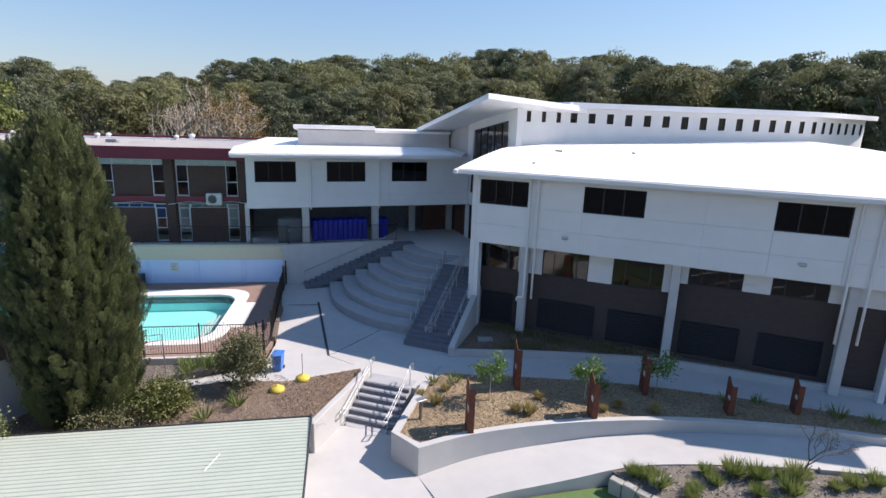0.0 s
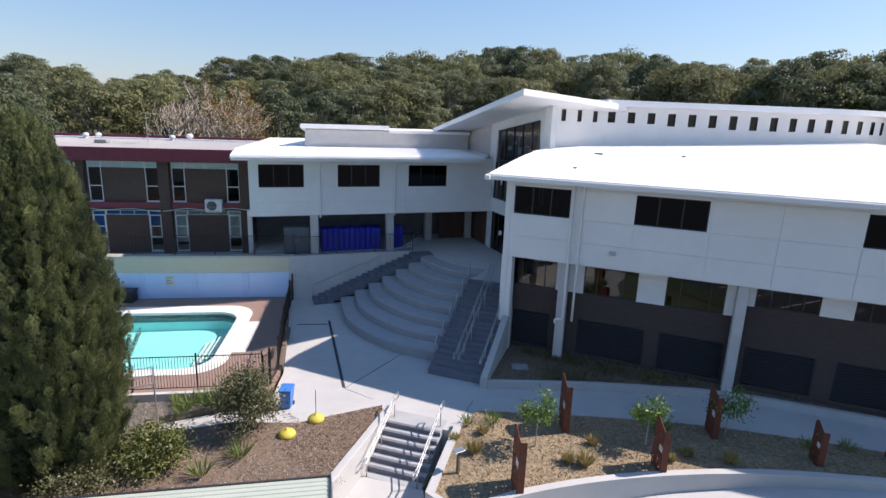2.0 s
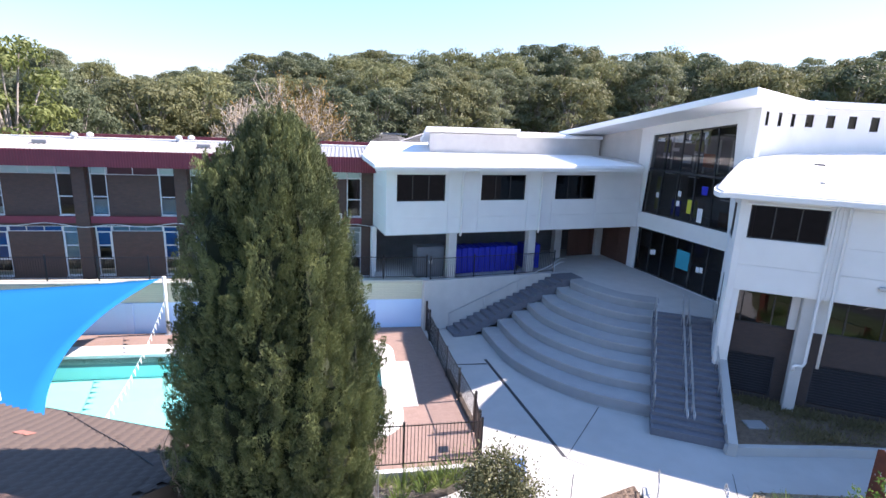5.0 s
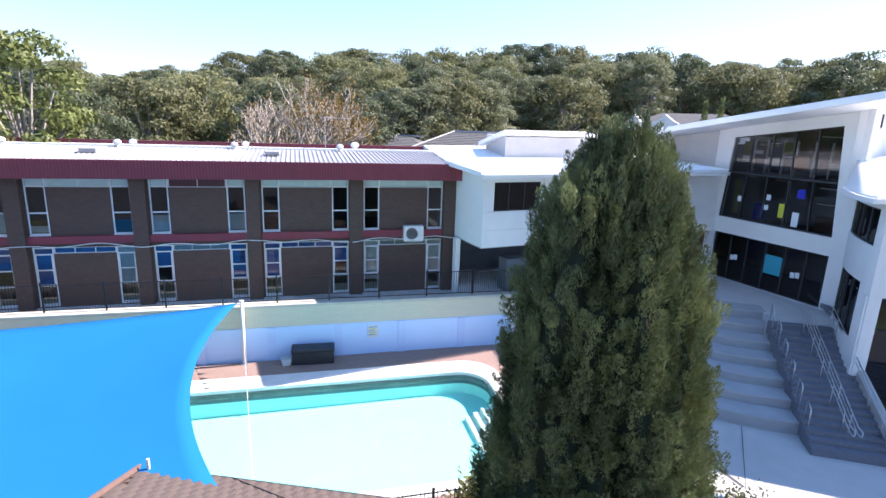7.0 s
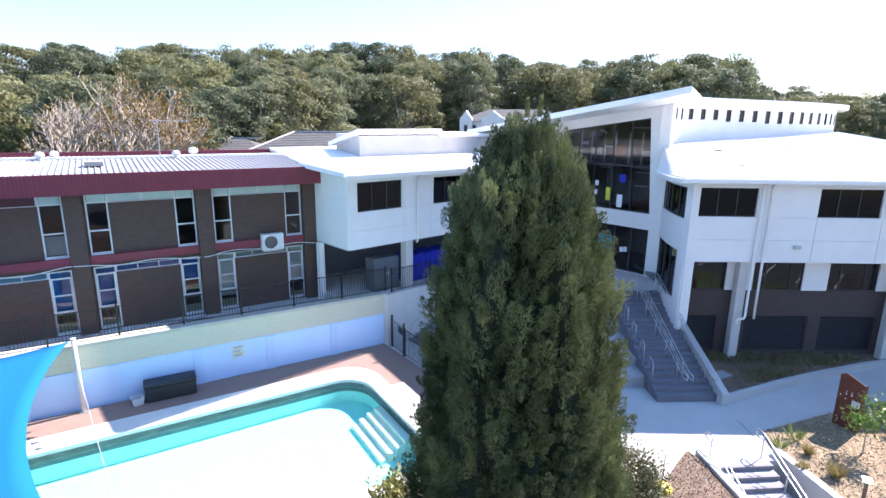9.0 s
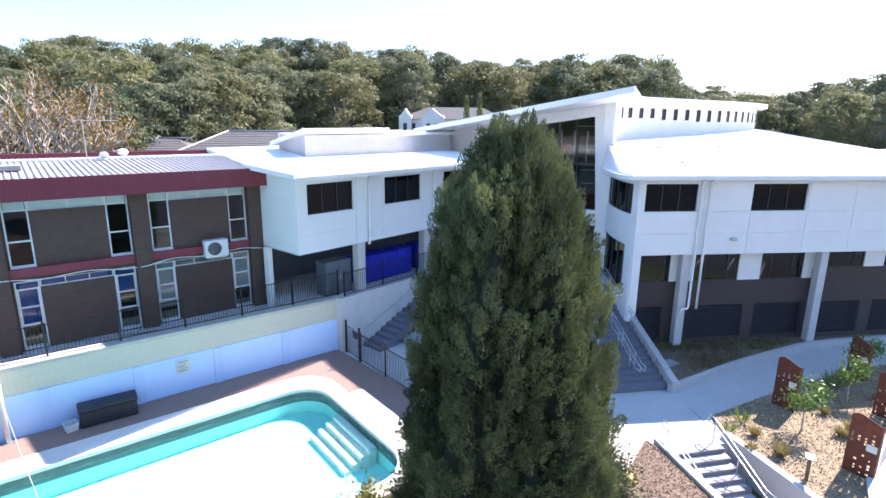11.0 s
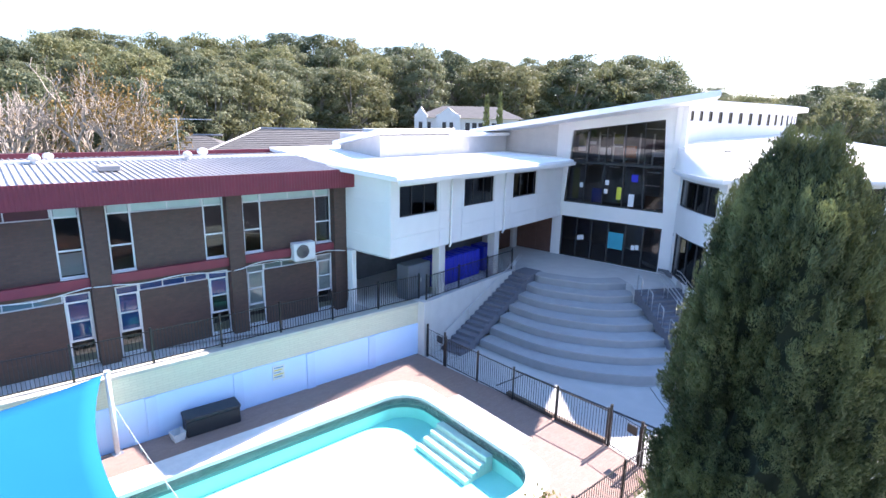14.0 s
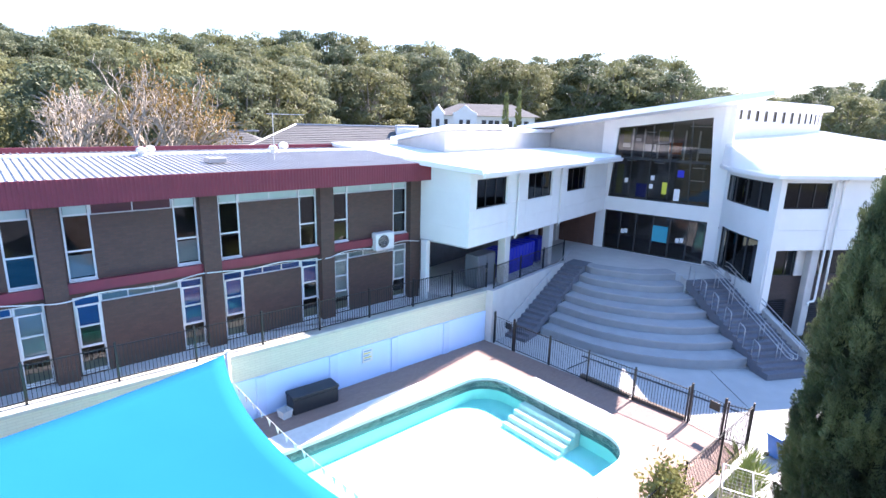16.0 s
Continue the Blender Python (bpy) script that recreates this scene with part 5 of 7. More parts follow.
for u0, u1, z in ((5.3, 6.7, 11.2), (2.6, 3.2, 10.75), (5.7, 6.5, 8.65), (5.7, 6.5, 7.85), (3.3, 3.95, 8.80), (1.5, 2.1, 8.84)):
    part("shelf", sbox(u0, 0.75, z, u1, 0.95, z + 0.05, 0.008), PAPER, hall, "pale shelf edge")
for u in (1.68, 2.45, 3.38, 4.10, 5.02, 5.84):
    part("upright", sbox(u, 0.86, 9.1, u + 0.10, 0.94, 10.95, 0.008), STEEL, hall, "grey steel upright")

# blinds and sills of the brick building
BLINDB = mat("royal blue blind", (0.06, 0.19, 0.56), (0.045, 0.155, 0.48), 3, 0.7)
BLINDW = mat("pale fabric blind", (0.76, 0.79, 0.77), (0.62, 0.66, 0.64), 3, 0.8)
MAROONIN = mat("maroon lining", (0.10, 0.035, 0.04), (0.08, 0.03, 0.035), 3, 0.8)
LITFLOOR = mat("cream panel", (0.55, 0.50, 0.36), (0.48, 0.43, 0.31), 3, 0.8)
BLINDG = mat("pale green frosted film", (0.46, 0.56, 0.54), (0.40, 0.50, 0.48), 3, 0.7)
random.seed(5)
for k in range(NB):
    o = -BAY * (k + 1)
    for a, b in ((0.74, 1.50), (4.04, 4.81)):
        part("blind", boxes((o + a + 0.06, 0.350, 8.01, o + b - 0.06, 0.355, 8.36)), BLINDG, brick, "pale green transom film")
        if random.random() < 0.6:
            part("blind", boxes((o + a, 0.46, 5.9, o + b, 0.47, 6.2 + 0.6 * random.random())), BLINDW, brick, "pale fabric blind")
        drop = random.choice((3.5, 3.5, 3.15, 4.2))
        part("blind", boxes((o + a, 0.385, drop, o + b, 0.395, 5.22)), BLINDB if random.random() < 0.75 else BLINDW, brick, "roller blind behind the glass")
        # Upright cream strip imitates the sunlit floor seen through the pane.
        part("skirting", boxes((o + a, 0.43, 2.5, o + b, 0.45, 2.56 + random.choice((0.28, 0.34, 0.4)))), LITFLOOR, brick, "cream panel standing in for the lit floor inside")
        part("sash", holed(o + a + 0.03, o + b - 0.03, 3.46, 4.96, 0.295, 0.328, [(o + a + 0.09, o + b - 0.09, 3.53, 4.185), (o + a + 0.09, o + b - 0.09, 4.215, 4.90)]), FRAMEWHITE, brick, "white sliding sash")
        part("sill", boxes((o + a - 0.02, 0.24, 5.785, o + b + 0.02, 0.35, 5.825)), FRAMEWHITE, brick)
        part("sill", boxes((o + a - 0.02, 0.24, 2.52, o + b + 0.02, 0.35, 2.56)), FRAMEWHITE, brick)
    part("blind", boxes((o + 1.57, 0.380, 7.98, o + 2.75, 0.385, 8.38), (o + 2.79, 0.380, 7.98, o + 3.97, 0.385, 8.38)), BLINDG if k != 2 else MAROONIN, brick, "transom film")
    part("blind", boxes((o + 1.57, 0.395, 4.99, o + 3.97, 0.40, 5.21)), BLINDB if k % 2 else BLINDG, brick)

# air conditioner, cable, roof vents, antenna
ac = thing("air_conditioner", "white wall-mounted air conditioner on the brick wall", "air conditioner", BRM @ pose(-1.62, -0.12, 5.62))
part("case", sbox(-0.52, -0.05, -0.38, 0.52, 0.34, 0.42, 0.03), FRAMEWHITE, ac)
bm = bmesh.new()
for r in (0.08, 0.15, 0.22, 0.29):
    tube(bm, [(-0.1 + r * math.cos(a), -0.062, 0.02 + r * math.sin(a)) for a in (2 * math.pi * k / 20 for k in range(21))], 0.008, 4)
part("grille", bm, STEEL, ac)
part("fan_opening", tubes([(-0.1, -0.051, 0.02), (-0.1, -0.056, 0.02)], r=0.31, seg=24), DARKBOX, ac)
part("bracket", sbox(-0.45, -0.02, -0.44, 0.45, 0.4, -0.385, 0.01), STEEL, ac)
random.seed(3)
run = []
for k in range(60):
    u = 0.5 - 0.45 * k
    at_pil = (-u % BAY) > BAY - 0.75
    run.append((u, -0.05 if at_pil else 0.06, 5.34 + 0.07 * math.sin(k * 0.9) + 0.05 * math.sin(k * 0.37)))
solo("wall_cable", tubes([BRM @ Vector(p) for p in spline(run, 3)], r=0.022, seg=5), FRAMEWHITE, "white conduit sagging along the brick wall", "cable", smooth=True)


def roof_vent():
    v = thing("roof_vent", "white turbine ventilator on the metal roof", "roof vent", group="roof vents")
    part("throat", tubes([(0, 0, 0), (0, 0, 0.25)], r=0.16, seg=14), FRAMEWHITE, v, smooth=True)
    bm = bmesh.new()
    prof = [(0.18, 0.25), (0.26, 0.34), (0.28, 0.44), (0.24, 0.55), (0.14, 0.62), (0.02, 0.65)]
    rings = [[bm.verts.new((r * (1 + 0.05 * (k % 2)) * math.cos(2 * math.pi * k / 24), r * (1 + 0.05 * (k % 2)) * math.sin(2 * math.pi * k / 24), z)) for k in range(24)] for r, z in prof]
    for a, b in zip(rings, rings[1:]):
        for k in range(24):
            bm.faces.new((a[k], a[(k + 1) % 24], b[(k + 1) % 24], b[k]))
    bm.faces.new(rings[-1])
    bm.faces.new(rings[0][::-1])
    part("turbine", bm, FRAMEWHITE, v)
    return v


rv = roof_vent()
rv.matrix_basis = BRM @ (pose(-4.1, 4.9, 9.44) @ Matrix.Scale(0.82, 4))
for u, v in ((-5.0, 4.1), (-10.5, 4.2), (-10.0, 4.9), (-16.0, 4.1), (-15.5, 4.9), (-21, 4.2)):
    copy_thing(rv, BRM @ pose(u, v, 9.44) @ Matrix.Scale(0.82, 4))
for u, v in ((-8.5, 1.65), (-16.5, 1.7)):
    solo("roof_box", sbox(-0.35, -0.3, 0, 0.35, 0.3, 0.2, 0.02), ROOFGREY, "small grey box on the ribbed metal roof", "roof box", BRM @ pose(u, v, 9.38))
ant = thing("tv_antenna", "thin grey television antenna on the roof", "antenna", BRM @ pose(-5.9, 2.0, 9.34))
part("mast", tubes([(0, 0, 0), (0, 0, 2.0)], r=0.02, seg=6), STEEL, ant)
part("boom", tubes([(-0.25, 0.05, 1.95), (1.3, -0.3, 1.95)], r=0.014, seg=5), STEEL, ant)
for k in range(8):
    s = -0.2 + 0.2 * k
    part("element", tubes([(s - 0.05, -s * 0.22 - 0.35, 1.95), (s + 0.05, -s * 0.22 + 0.35, 1.95)], r=0.008, seg=4), STEEL, ant)
for u, z in ((0.72, 0),):
    part("corner_pipe", tubes([(0.70, -0.03, TL), (0.70, -0.03, 8.4)], r=0.035, seg=8), FRAMEWHITE, brick, "white downpipe at the corner")

# ---- forecourt details ----
DRAIN = mat("dark drain grate", (0.03, 0.032, 0.036), (0.05, 0.05, 0.055), 20, 0.6)


def strip(name, a, b, w, material, label, category):
    a, b = Vector((*a, fall(*a))), Vector((*b, fall(*b)))
    d = (b - a).normalized()
    s = Vector((-d.y, d.x, 0)) * w / 2
    bm = bmesh.new()
    up = Vector((0, 0, 0.006))
    top = [bm.verts.new(p + up) for p in (a - s, b - s, b + s, a + s)]
    low = [bm.verts.new(p - up) for p in (a - s, b - s, b + s, a + s)]
    bm.faces.new(top)
    for k in range(4):
        bm.faces.new((low[k], low[(k + 1) % 4], top[(k + 1) % 4], top[k]))
    bmesh.ops.recalc_face_normals(bm, faces=bm.faces[:])
    return solo(name, bm, material, label, category, kind="structure")


strip("drain_channel", (3.63, 33.4), (3.22, 25.55), 0.13, DRAIN, "long dark steel grate drain channel in the forecourt", "drain")
strip("drain_channel", (1.8, 33.3), (3.5, 32.95), 0.07, DRAIN, "short dark drain channel in the forecourt", "drain")
JOINT = mat("dark slab joint", (0.10, 0.10, 0.10), None, 8, 0.9)
for a, b in (((3.25, 25.5), (6.5, 28.1)), ((3.22, 25.5), (4.9, 23.45)), ((8.9, 23.6), (7.2, 21.6))):
    strip("slab_joint", a, b, 0.025, JOINT, "dark joint between concrete slabs", "joint")

YELLOW = mat("yellow plastic", (0.58, 0.46, 0.06), (0.48, 0.38, 0.05), 4, 0.55)


def umbrella_foot(x, y, pole):
    f = thing("pole_base", "round yellow plastic pole base with a thin dark pole" if pole else "round yellow plastic pole base on the bark bed", "pole base", pose(x, y, 0.01) @ Matrix.Scale(0.86, 4))
    bm = bmesh.new()
    prof = [(0.36, 0.0), (0.38, 0.06), (0.36, 0.14), (0.28, 0.22), (0.12, 0.27), (0.06, 0.3), (0.05, 0.34)]
    rings = [[bm.verts.new((r * math.cos(2 * math.pi * k / 24), r * math.sin(2 * math.pi * k / 24), z)) for k in range(24)] for r, z in prof]
    for a, b in zip(rings, rings[1:]):
        for k in range(24):
            bm.faces.new((a[k], a[(k + 1) % 24], b[(k + 1) % 24], b[k]))
    bm.faces.new(rings[0][::-1])
    bm.faces.new(rings[-1])
    part("foot", bm, YELLOW, f, smooth=True)
    if pole:
        part("pole", tubes([(0, 0, 0.3), (0.0, 0.0, 1.5)], r=0.016, seg=6), DARKBOX, f)


umbrella_foot(0.58, 22.2, False)
umbrella_foot(1.72, 22.95, True)
BINBLUE = mat("blue bin plastic", (0.05, 0.19, 0.56), (0.04, 0.16, 0.48), 4, 0.5)
wb = thing("wheelie_bin", "blue plastic wheelie bin on the path", "bin", pose(0.74, 24.62, -0.18, 0, 0, -20) @ Matrix.Scale(0.84, 4))
bm = bmesh.new()
lo = [bm.verts.new(p) for p in ((-0.22, -0.25, 0.05), (0.22, -0.25, 0.05), (0.22, 0.22, 0.05), (-0.22, 0.22, 0.05))]
hi = [bm.verts.new(p) for p in ((-0.29, -0.36, 0.98), (0.29, -0.36, 0.98), (0.29, 0.34, 0.98), (-0.29, 0.34, 0.98))]
bm.faces.new(lo[::-1])
bm.faces.new(hi)
for k in range(4):
    bm.faces.new((lo[k], lo[(k + 1) % 4], hi[(k + 1) % 4], hi[k]))
soft(bm, 0.03, 2)
part("body", bm, BINBLUE, wb)
bm = boxes((-0.31, -0.39, 0.99, 0.31, 0.36, 1.04))
for v in bm.verts:
    if v.co.z > 1.0:
        v.co.z += 0.05 * (1 - (v.co.y / 0.4) ** 2) + (0.03 if v.co.y > 0 else 0)
part("lid", soft(bm, 0.015), BINBLUE, wb)
for s in (-0.24, 0.24):
    part("wheel", tubes([(s - 0.03, 0.26, 0.1), (s + 0.03, 0.26, 0.1)], r=0.1, seg=14), DARKBOX, wb)
part("handle", tubes([(-0.22, 0.36, 0.97), (-0.2, 0.42, 0.98), (0.2, 0.42, 0.98), (0.22, 0.36, 0.97)], r=0.016, seg=6), BINBLUE, wb)
solo("garden_hose", tubes([(0.55 + 0.35 * math.cos(a) + 0.02 * a, 23.75 + 0.3 * math.sin(a) - 0.03 * a, -0.14) for a in (0.3 * k for k in range(55))], r=0.014, seg=5), CREAM, "pale garden hose coiled on the path", "hose", smooth=True)
cage = thing("wire_cage", "galvanised wire mesh cage beside the cypress", "cage", pose(-5.4, 25.35, 0.1, 0, 0, -80))
for u0, u1, v in ((0, 1.5, 0), (0, 1.5, 1.2)):
    bm = bmesh.new()
    tube(bm, [(u0, v, 0), (u0, v, 1.7), (u1, v, 1.7), (u1, v, 0)], 0.025, 6)
    part("panel_frame", bm, STEEL, cage)
    bm = bmesh.new()
    for k in range(1, 15):
        tube(bm, [(u0 + 0.1 * k, v, 0), (u0 + 0.1 * k, v, 1.7)], 0.005, 3)
    for k in range(1, 15):
        tube(bm, [(u0, v, 0.115 * k), (u1, v, 0.115 * k)], 0.005, 3)
    part("mesh", bm, STEEL, cage)
part("top_frame", tubes([(0, 0, 1.7), (0, 1.2, 1.7)], [(1.5, 0, 1.7), (1.5, 1.2, 1.7)], [(0.75, 0, 1.7), (0.75, 1.2, 1.7)], r=0.022, seg=6), STEEL, cage)

# rusted panels in the bed


def rust_panel(x, y, turn, h, w, label):
    t = thing("rust_panel", label, "garden sculpture", pose(x, y, -0.12, 0, 0, turn), "rusted garden panels")
    hs = []
    random.seed(int(x * 10))
    nz = int((h - 0.35) / 0.105)
    for j in range(nz):
        for i in range(4):
            if random.random() < 0.42 and not (0.42 < j / nz < 0.62):
                u = -w / 2 + 0.09 + i * (w - 0.18) / 3.6
                s = 0.022 + 0.02 * random.random()
                z = 0.12 + 0.105 * j
                hs.append((u - s + 0.02, u + s + 0.02, z, z + 2 * s))
    part("plate", holed(-w / 2, w / 2, 0, h - 0.18, -0.012, 0.012, hs), RUST, t)
    bm = bmesh.new()
    poly = [(-w / 2, h - 0.18), (w / 2, h - 0.18), (w / 2, h - 0.1), (-w * 0.2, h + 0.12), (-w * 0.3, h + 0.12), (-w / 2, h + 0.02)]
    upright(bm, poly, -0.012, 0.012)
    bmesh.ops.recalc_face_normals(bm, faces=bm.faces[:])
    part("top_plate", bm, RUST, t)
    part("side_flange", boxes((w / 2 - 0.006, -0.012, 0, w / 2 + 0.006, 0.22, h - 0.12)), RUST, t)
    part("plaque", sbox(w * 0.12, -0.02, h * 0.48, w * 0.46, -0.0125, h * 0.6, 0.002), SIGNB, t, "pale plaque")


for x, y, turn, h, w in ((7.45, 17.25, -105, 2.1, 0.88), (12.75, 16.75, -110, 1.8, 0.8), (10.9, 20.0, -109, 2.1, 0.88), (16.35, 17.95, -117, 1.9, 0.8), (18.7, 15.4, -121, 1.5, 0.62), (21.6, 14.6, -124, 1.5, 0.62)):
    rust_panel(x, y, turn, h, w, "pierced rusted steel panel with a pale plaque in the mulch bed")
tap = thing("post_tap", "small timber post with a metal plate in the bed", "post", pose(5.95, 18.5, -0.1, 0, 0, 15))
part("post", sbox(-0.05, -0.05, 0, 0.05, 0.05, 0.85, 0.01), SLEEPER, tap)
part("plate", sbox(-0.2, -0.14, 0.86, 0.2, 0.14, 0.9, 0.01), STEEL, tap)
solo("pit_cover", sbox(-0.4, -0.3, 0, 0.4, 0.3, 0.06, 0.01), RISER, "square concrete pit cover in the building bed", "pit cover", pose(11.6, 24.9, 0.05, 0, 0, -20))

# ---- neighbouring roofs close to the camera ----
GRM = pose(1.6, 18.1, 0, 0, 0, -9)
shed = thing("green_shed", "low building with a pale green ribbed metal roof", "shed", GRM)
part("roof", ribbed(((-15, 0, 0.95), (-15, -7.5, 1.15), (0, -7.5, 1.15), (0, 0, 0.95))[::1], 0.2, 0.03, 0.35, 0.05), GREENROOF, shed)
part("barge", boxes((0.0, -7.6, 0.82, 0.05, 0.05, 1.03), (-15, 0.002, 0.80, 0.0, 0.06, 0.99)), DARKFRAME, shed, "dark barge edge")
part("wall", boxes((-14.8, -7.3, -1.3, -0.35, -0.3, 0.85)), CREAM, shed)
part("roof_scratch", tubes([(-2.72, -2.0, 1.04), (-2.85, -2.4, 1.05), (-2.95, -2.75, 1.06), (-3.0, -2.9, 1.06)], r=0.018, seg=5), FRAMEWHITE, shed, "pale sealant streak")
TRM = pose(-15.75, 24.45, 1.14, 0, 0, 147.4)
tile_house = thing("tiled_pavilion", "brown concrete tiled hip roof beside the pool", "building", TRM)
random.seed(8)
bm = bmesh.new()
cs = [(0, 0.0), (0.07, 0.022), (0.15, 0.028), (0.22, 0.008), (0.30, 0.0)]
top = [[bm.verts.new((x, y, z + h)) for x, h in cs] for y, z in ((0.02, 0.0), (-0.34, -0.105))]
low = [bm.verts.new((x, -0.34, -0.13 + h)) for x, h in cs]
for k in range(4):
    bm.faces.new((top[0][k], top[1][k], top[1][k + 1], top[0][k + 1]))
    bm.faces.new((top[1][k], low[k], low[k + 1], top[1][k + 1]))
bmesh.ops.recalc_face_normals(bm, faces=bm.faces[:])
one = None
shape = [v.co.copy() for v in bm.verts]
bm.verts.index_update()
polys = [[v.index for v in f.verts] for f in bm.faces]
rest_v, rest_f, count = [], [], 0
for j in reversed(range(16)):
    for i in reversed(range(32)):
        u = -7.0 + 0.3 * i + (0.15 if j % 2 else 0)
        if u > 0.1 + 0.31 * j * 0.26:
            continue
        at = Vector((u, -0.31 * j, 3.42 - 0.118 * j + 0.006 * random.random()))
        count += 1
        if one is None:
            one = part("tile", bm, TILEROOF, tile_house)
            one.matrix_basis = Matrix.Translation(at)
        elif count <= 300:
            share(one, "tile", tile_house, Matrix.Translation(at))
        else:
            base = len(rest_v)
            rest_v += [tuple(v + at) for v in shape]
            rest_f += [[base + q for q in f] for f in polys]
me = bpy.data.meshes.new("tiles")
me.from_pydata(rest_v, [], rest_f)
me.materials.append(TILEROOF)
tl = new("tiles", me)
tl.parent = tile_house
tagged(tl, "brown concrete tiles", kind="stuff")
bm = bmesh.new()
vs = [bm.verts.new(p) for p in ((-7.0, 0.05, 3.40), (0.3, 0.05, 3.40), (1.6, -4.95, 1.5), (-7.0, -4.95, 1.5), (-7.0, 4.4, 1.5), (1.6, 4.4, 1.5))]
for q in ((0, 3, 2, 1), (0, 1, 5, 4), (1, 2, 5), (3, 4, 5, 2), (0, 4, 3)):
    bm.faces.new([vs[k] for k in q])
part("roof_deck", bm, TILEROOF, tile_house)
part("ridge", tubes([(-7.0, 0.05, 3.43), (0.3, 0.05, 3.43), (1.6, -4.95, 1.58)], r=0.085, seg=8), mat("brown ridge cap", (0.16, 0.095, 0.072), (0.12, 0.075, 0.058), 4, 0.85), tile_house, "brown ridge caps")
part("wall", boxes((-6.7, -4.5, -2.3, 1.2, 4.0, 1.48)), CREAM, tile_house)
part("gutter", boxes((-7.0, -5.08, 1.40, 1.65, -4.97, 1.52)), DARKFRAME, tile_house)
part("vent_pipe", tubes([(1.25, -4.8, 1.5), (1.25, -4.8, 1.95)], r=0.04, seg=8), FRAMEWHITE, tile_house, "white pipe end")
part("roof_wire", tubes([(-0.84, -5.0, 1.56), (-2.9, -4.0, 1.95), (-4.6, -3.25, 2.24), (-6.1, -2.47, 2.53)], r=0.013, seg=4), DARKFRAME, tile_house, "thin dark wire")
part("paint_patch", boxes((-2.25, -0.14, -0.004, -1.8, 0.14, 0.004)), mat("faded red paint", (0.36, 0.15, 0.11), (0.28, 0.13, 0.10), 12, 0.9), tile_house, "faded reddish paint patch").matrix_basis = pose(0, -2.89, 2.365, 20.9)

# lower garden by the path
gline = [(p.x, p.y) for p in lower_edge if p.x > 11.9]
gfar = [(gline[0][0] + 1.6 * k / (len(gline) - 1) * 10, gline[0][1] - 2.0 - 12.0 * k / (len(gline) - 1)) for k in range(len(gline))]
gbed = gline + gfar[::-1]


def bedz(x, y):
    return rise(x, y) - 0.05


solo("grass_bed", ramp_strip(gline, gfar, -1.6, bedz, 4), GRAVEL, "gravel bed with grass tufts beside the ramped path", "garden bed", kind="structure")
solo("path_kerb", ribbon([(p.x, p.y) for p in lower_edge if p.x > 19.0], -0.2, -1.28, lambda x, y: rise(x, y) + 0.12), CONCRETE, "white concrete kerb along the ramped path", "kerb", kind="structure")
TURF = mat("green artificial turf", (0.10, 0.17, 0.05), (0.08, 0.14, 0.04), 8, 0.95, bump=0.6)
solo("turf", slab([(5.1, 12.62), (5.7, 14.2), (7.6, 14.36), (10.6, 14.1), (12.0, 13.9), (12.6, 12.4), (13.0, 9.5), (6, 9.5)], -1.6, -1.2), TURF, "green artificial turf beside the lower path", "turf", kind="structure")
STONE = mat("pale sandstone block", (0.42, 0.40, 0.35), (0.30, 0.29, 0.26), 4, 0.9, bump=0.5, island=0.3)
sw = thing("stone_edge", "low edge of pale sandstone blocks", "wall", pose(11.72, 13.78, -1.25, 0, 0, -63))
for k in range(7):
    part("stone", sbox(0.5 * k, -0.16, 0, 0.5 * k + 0.47, 0.16, 0.62 + 0.03 * (k % 2), 0.03), STONE, sw)
solo("sandstone_rock", sbox(-0.3, -0.22, 0, 0.3, 0.22, 0.3, 0.07), STONE, "pale sandstone rock in the gravel bed", "rock", pose(13.1, 13.0, -0.68, 0, 0, 20))

# ---- plants ----


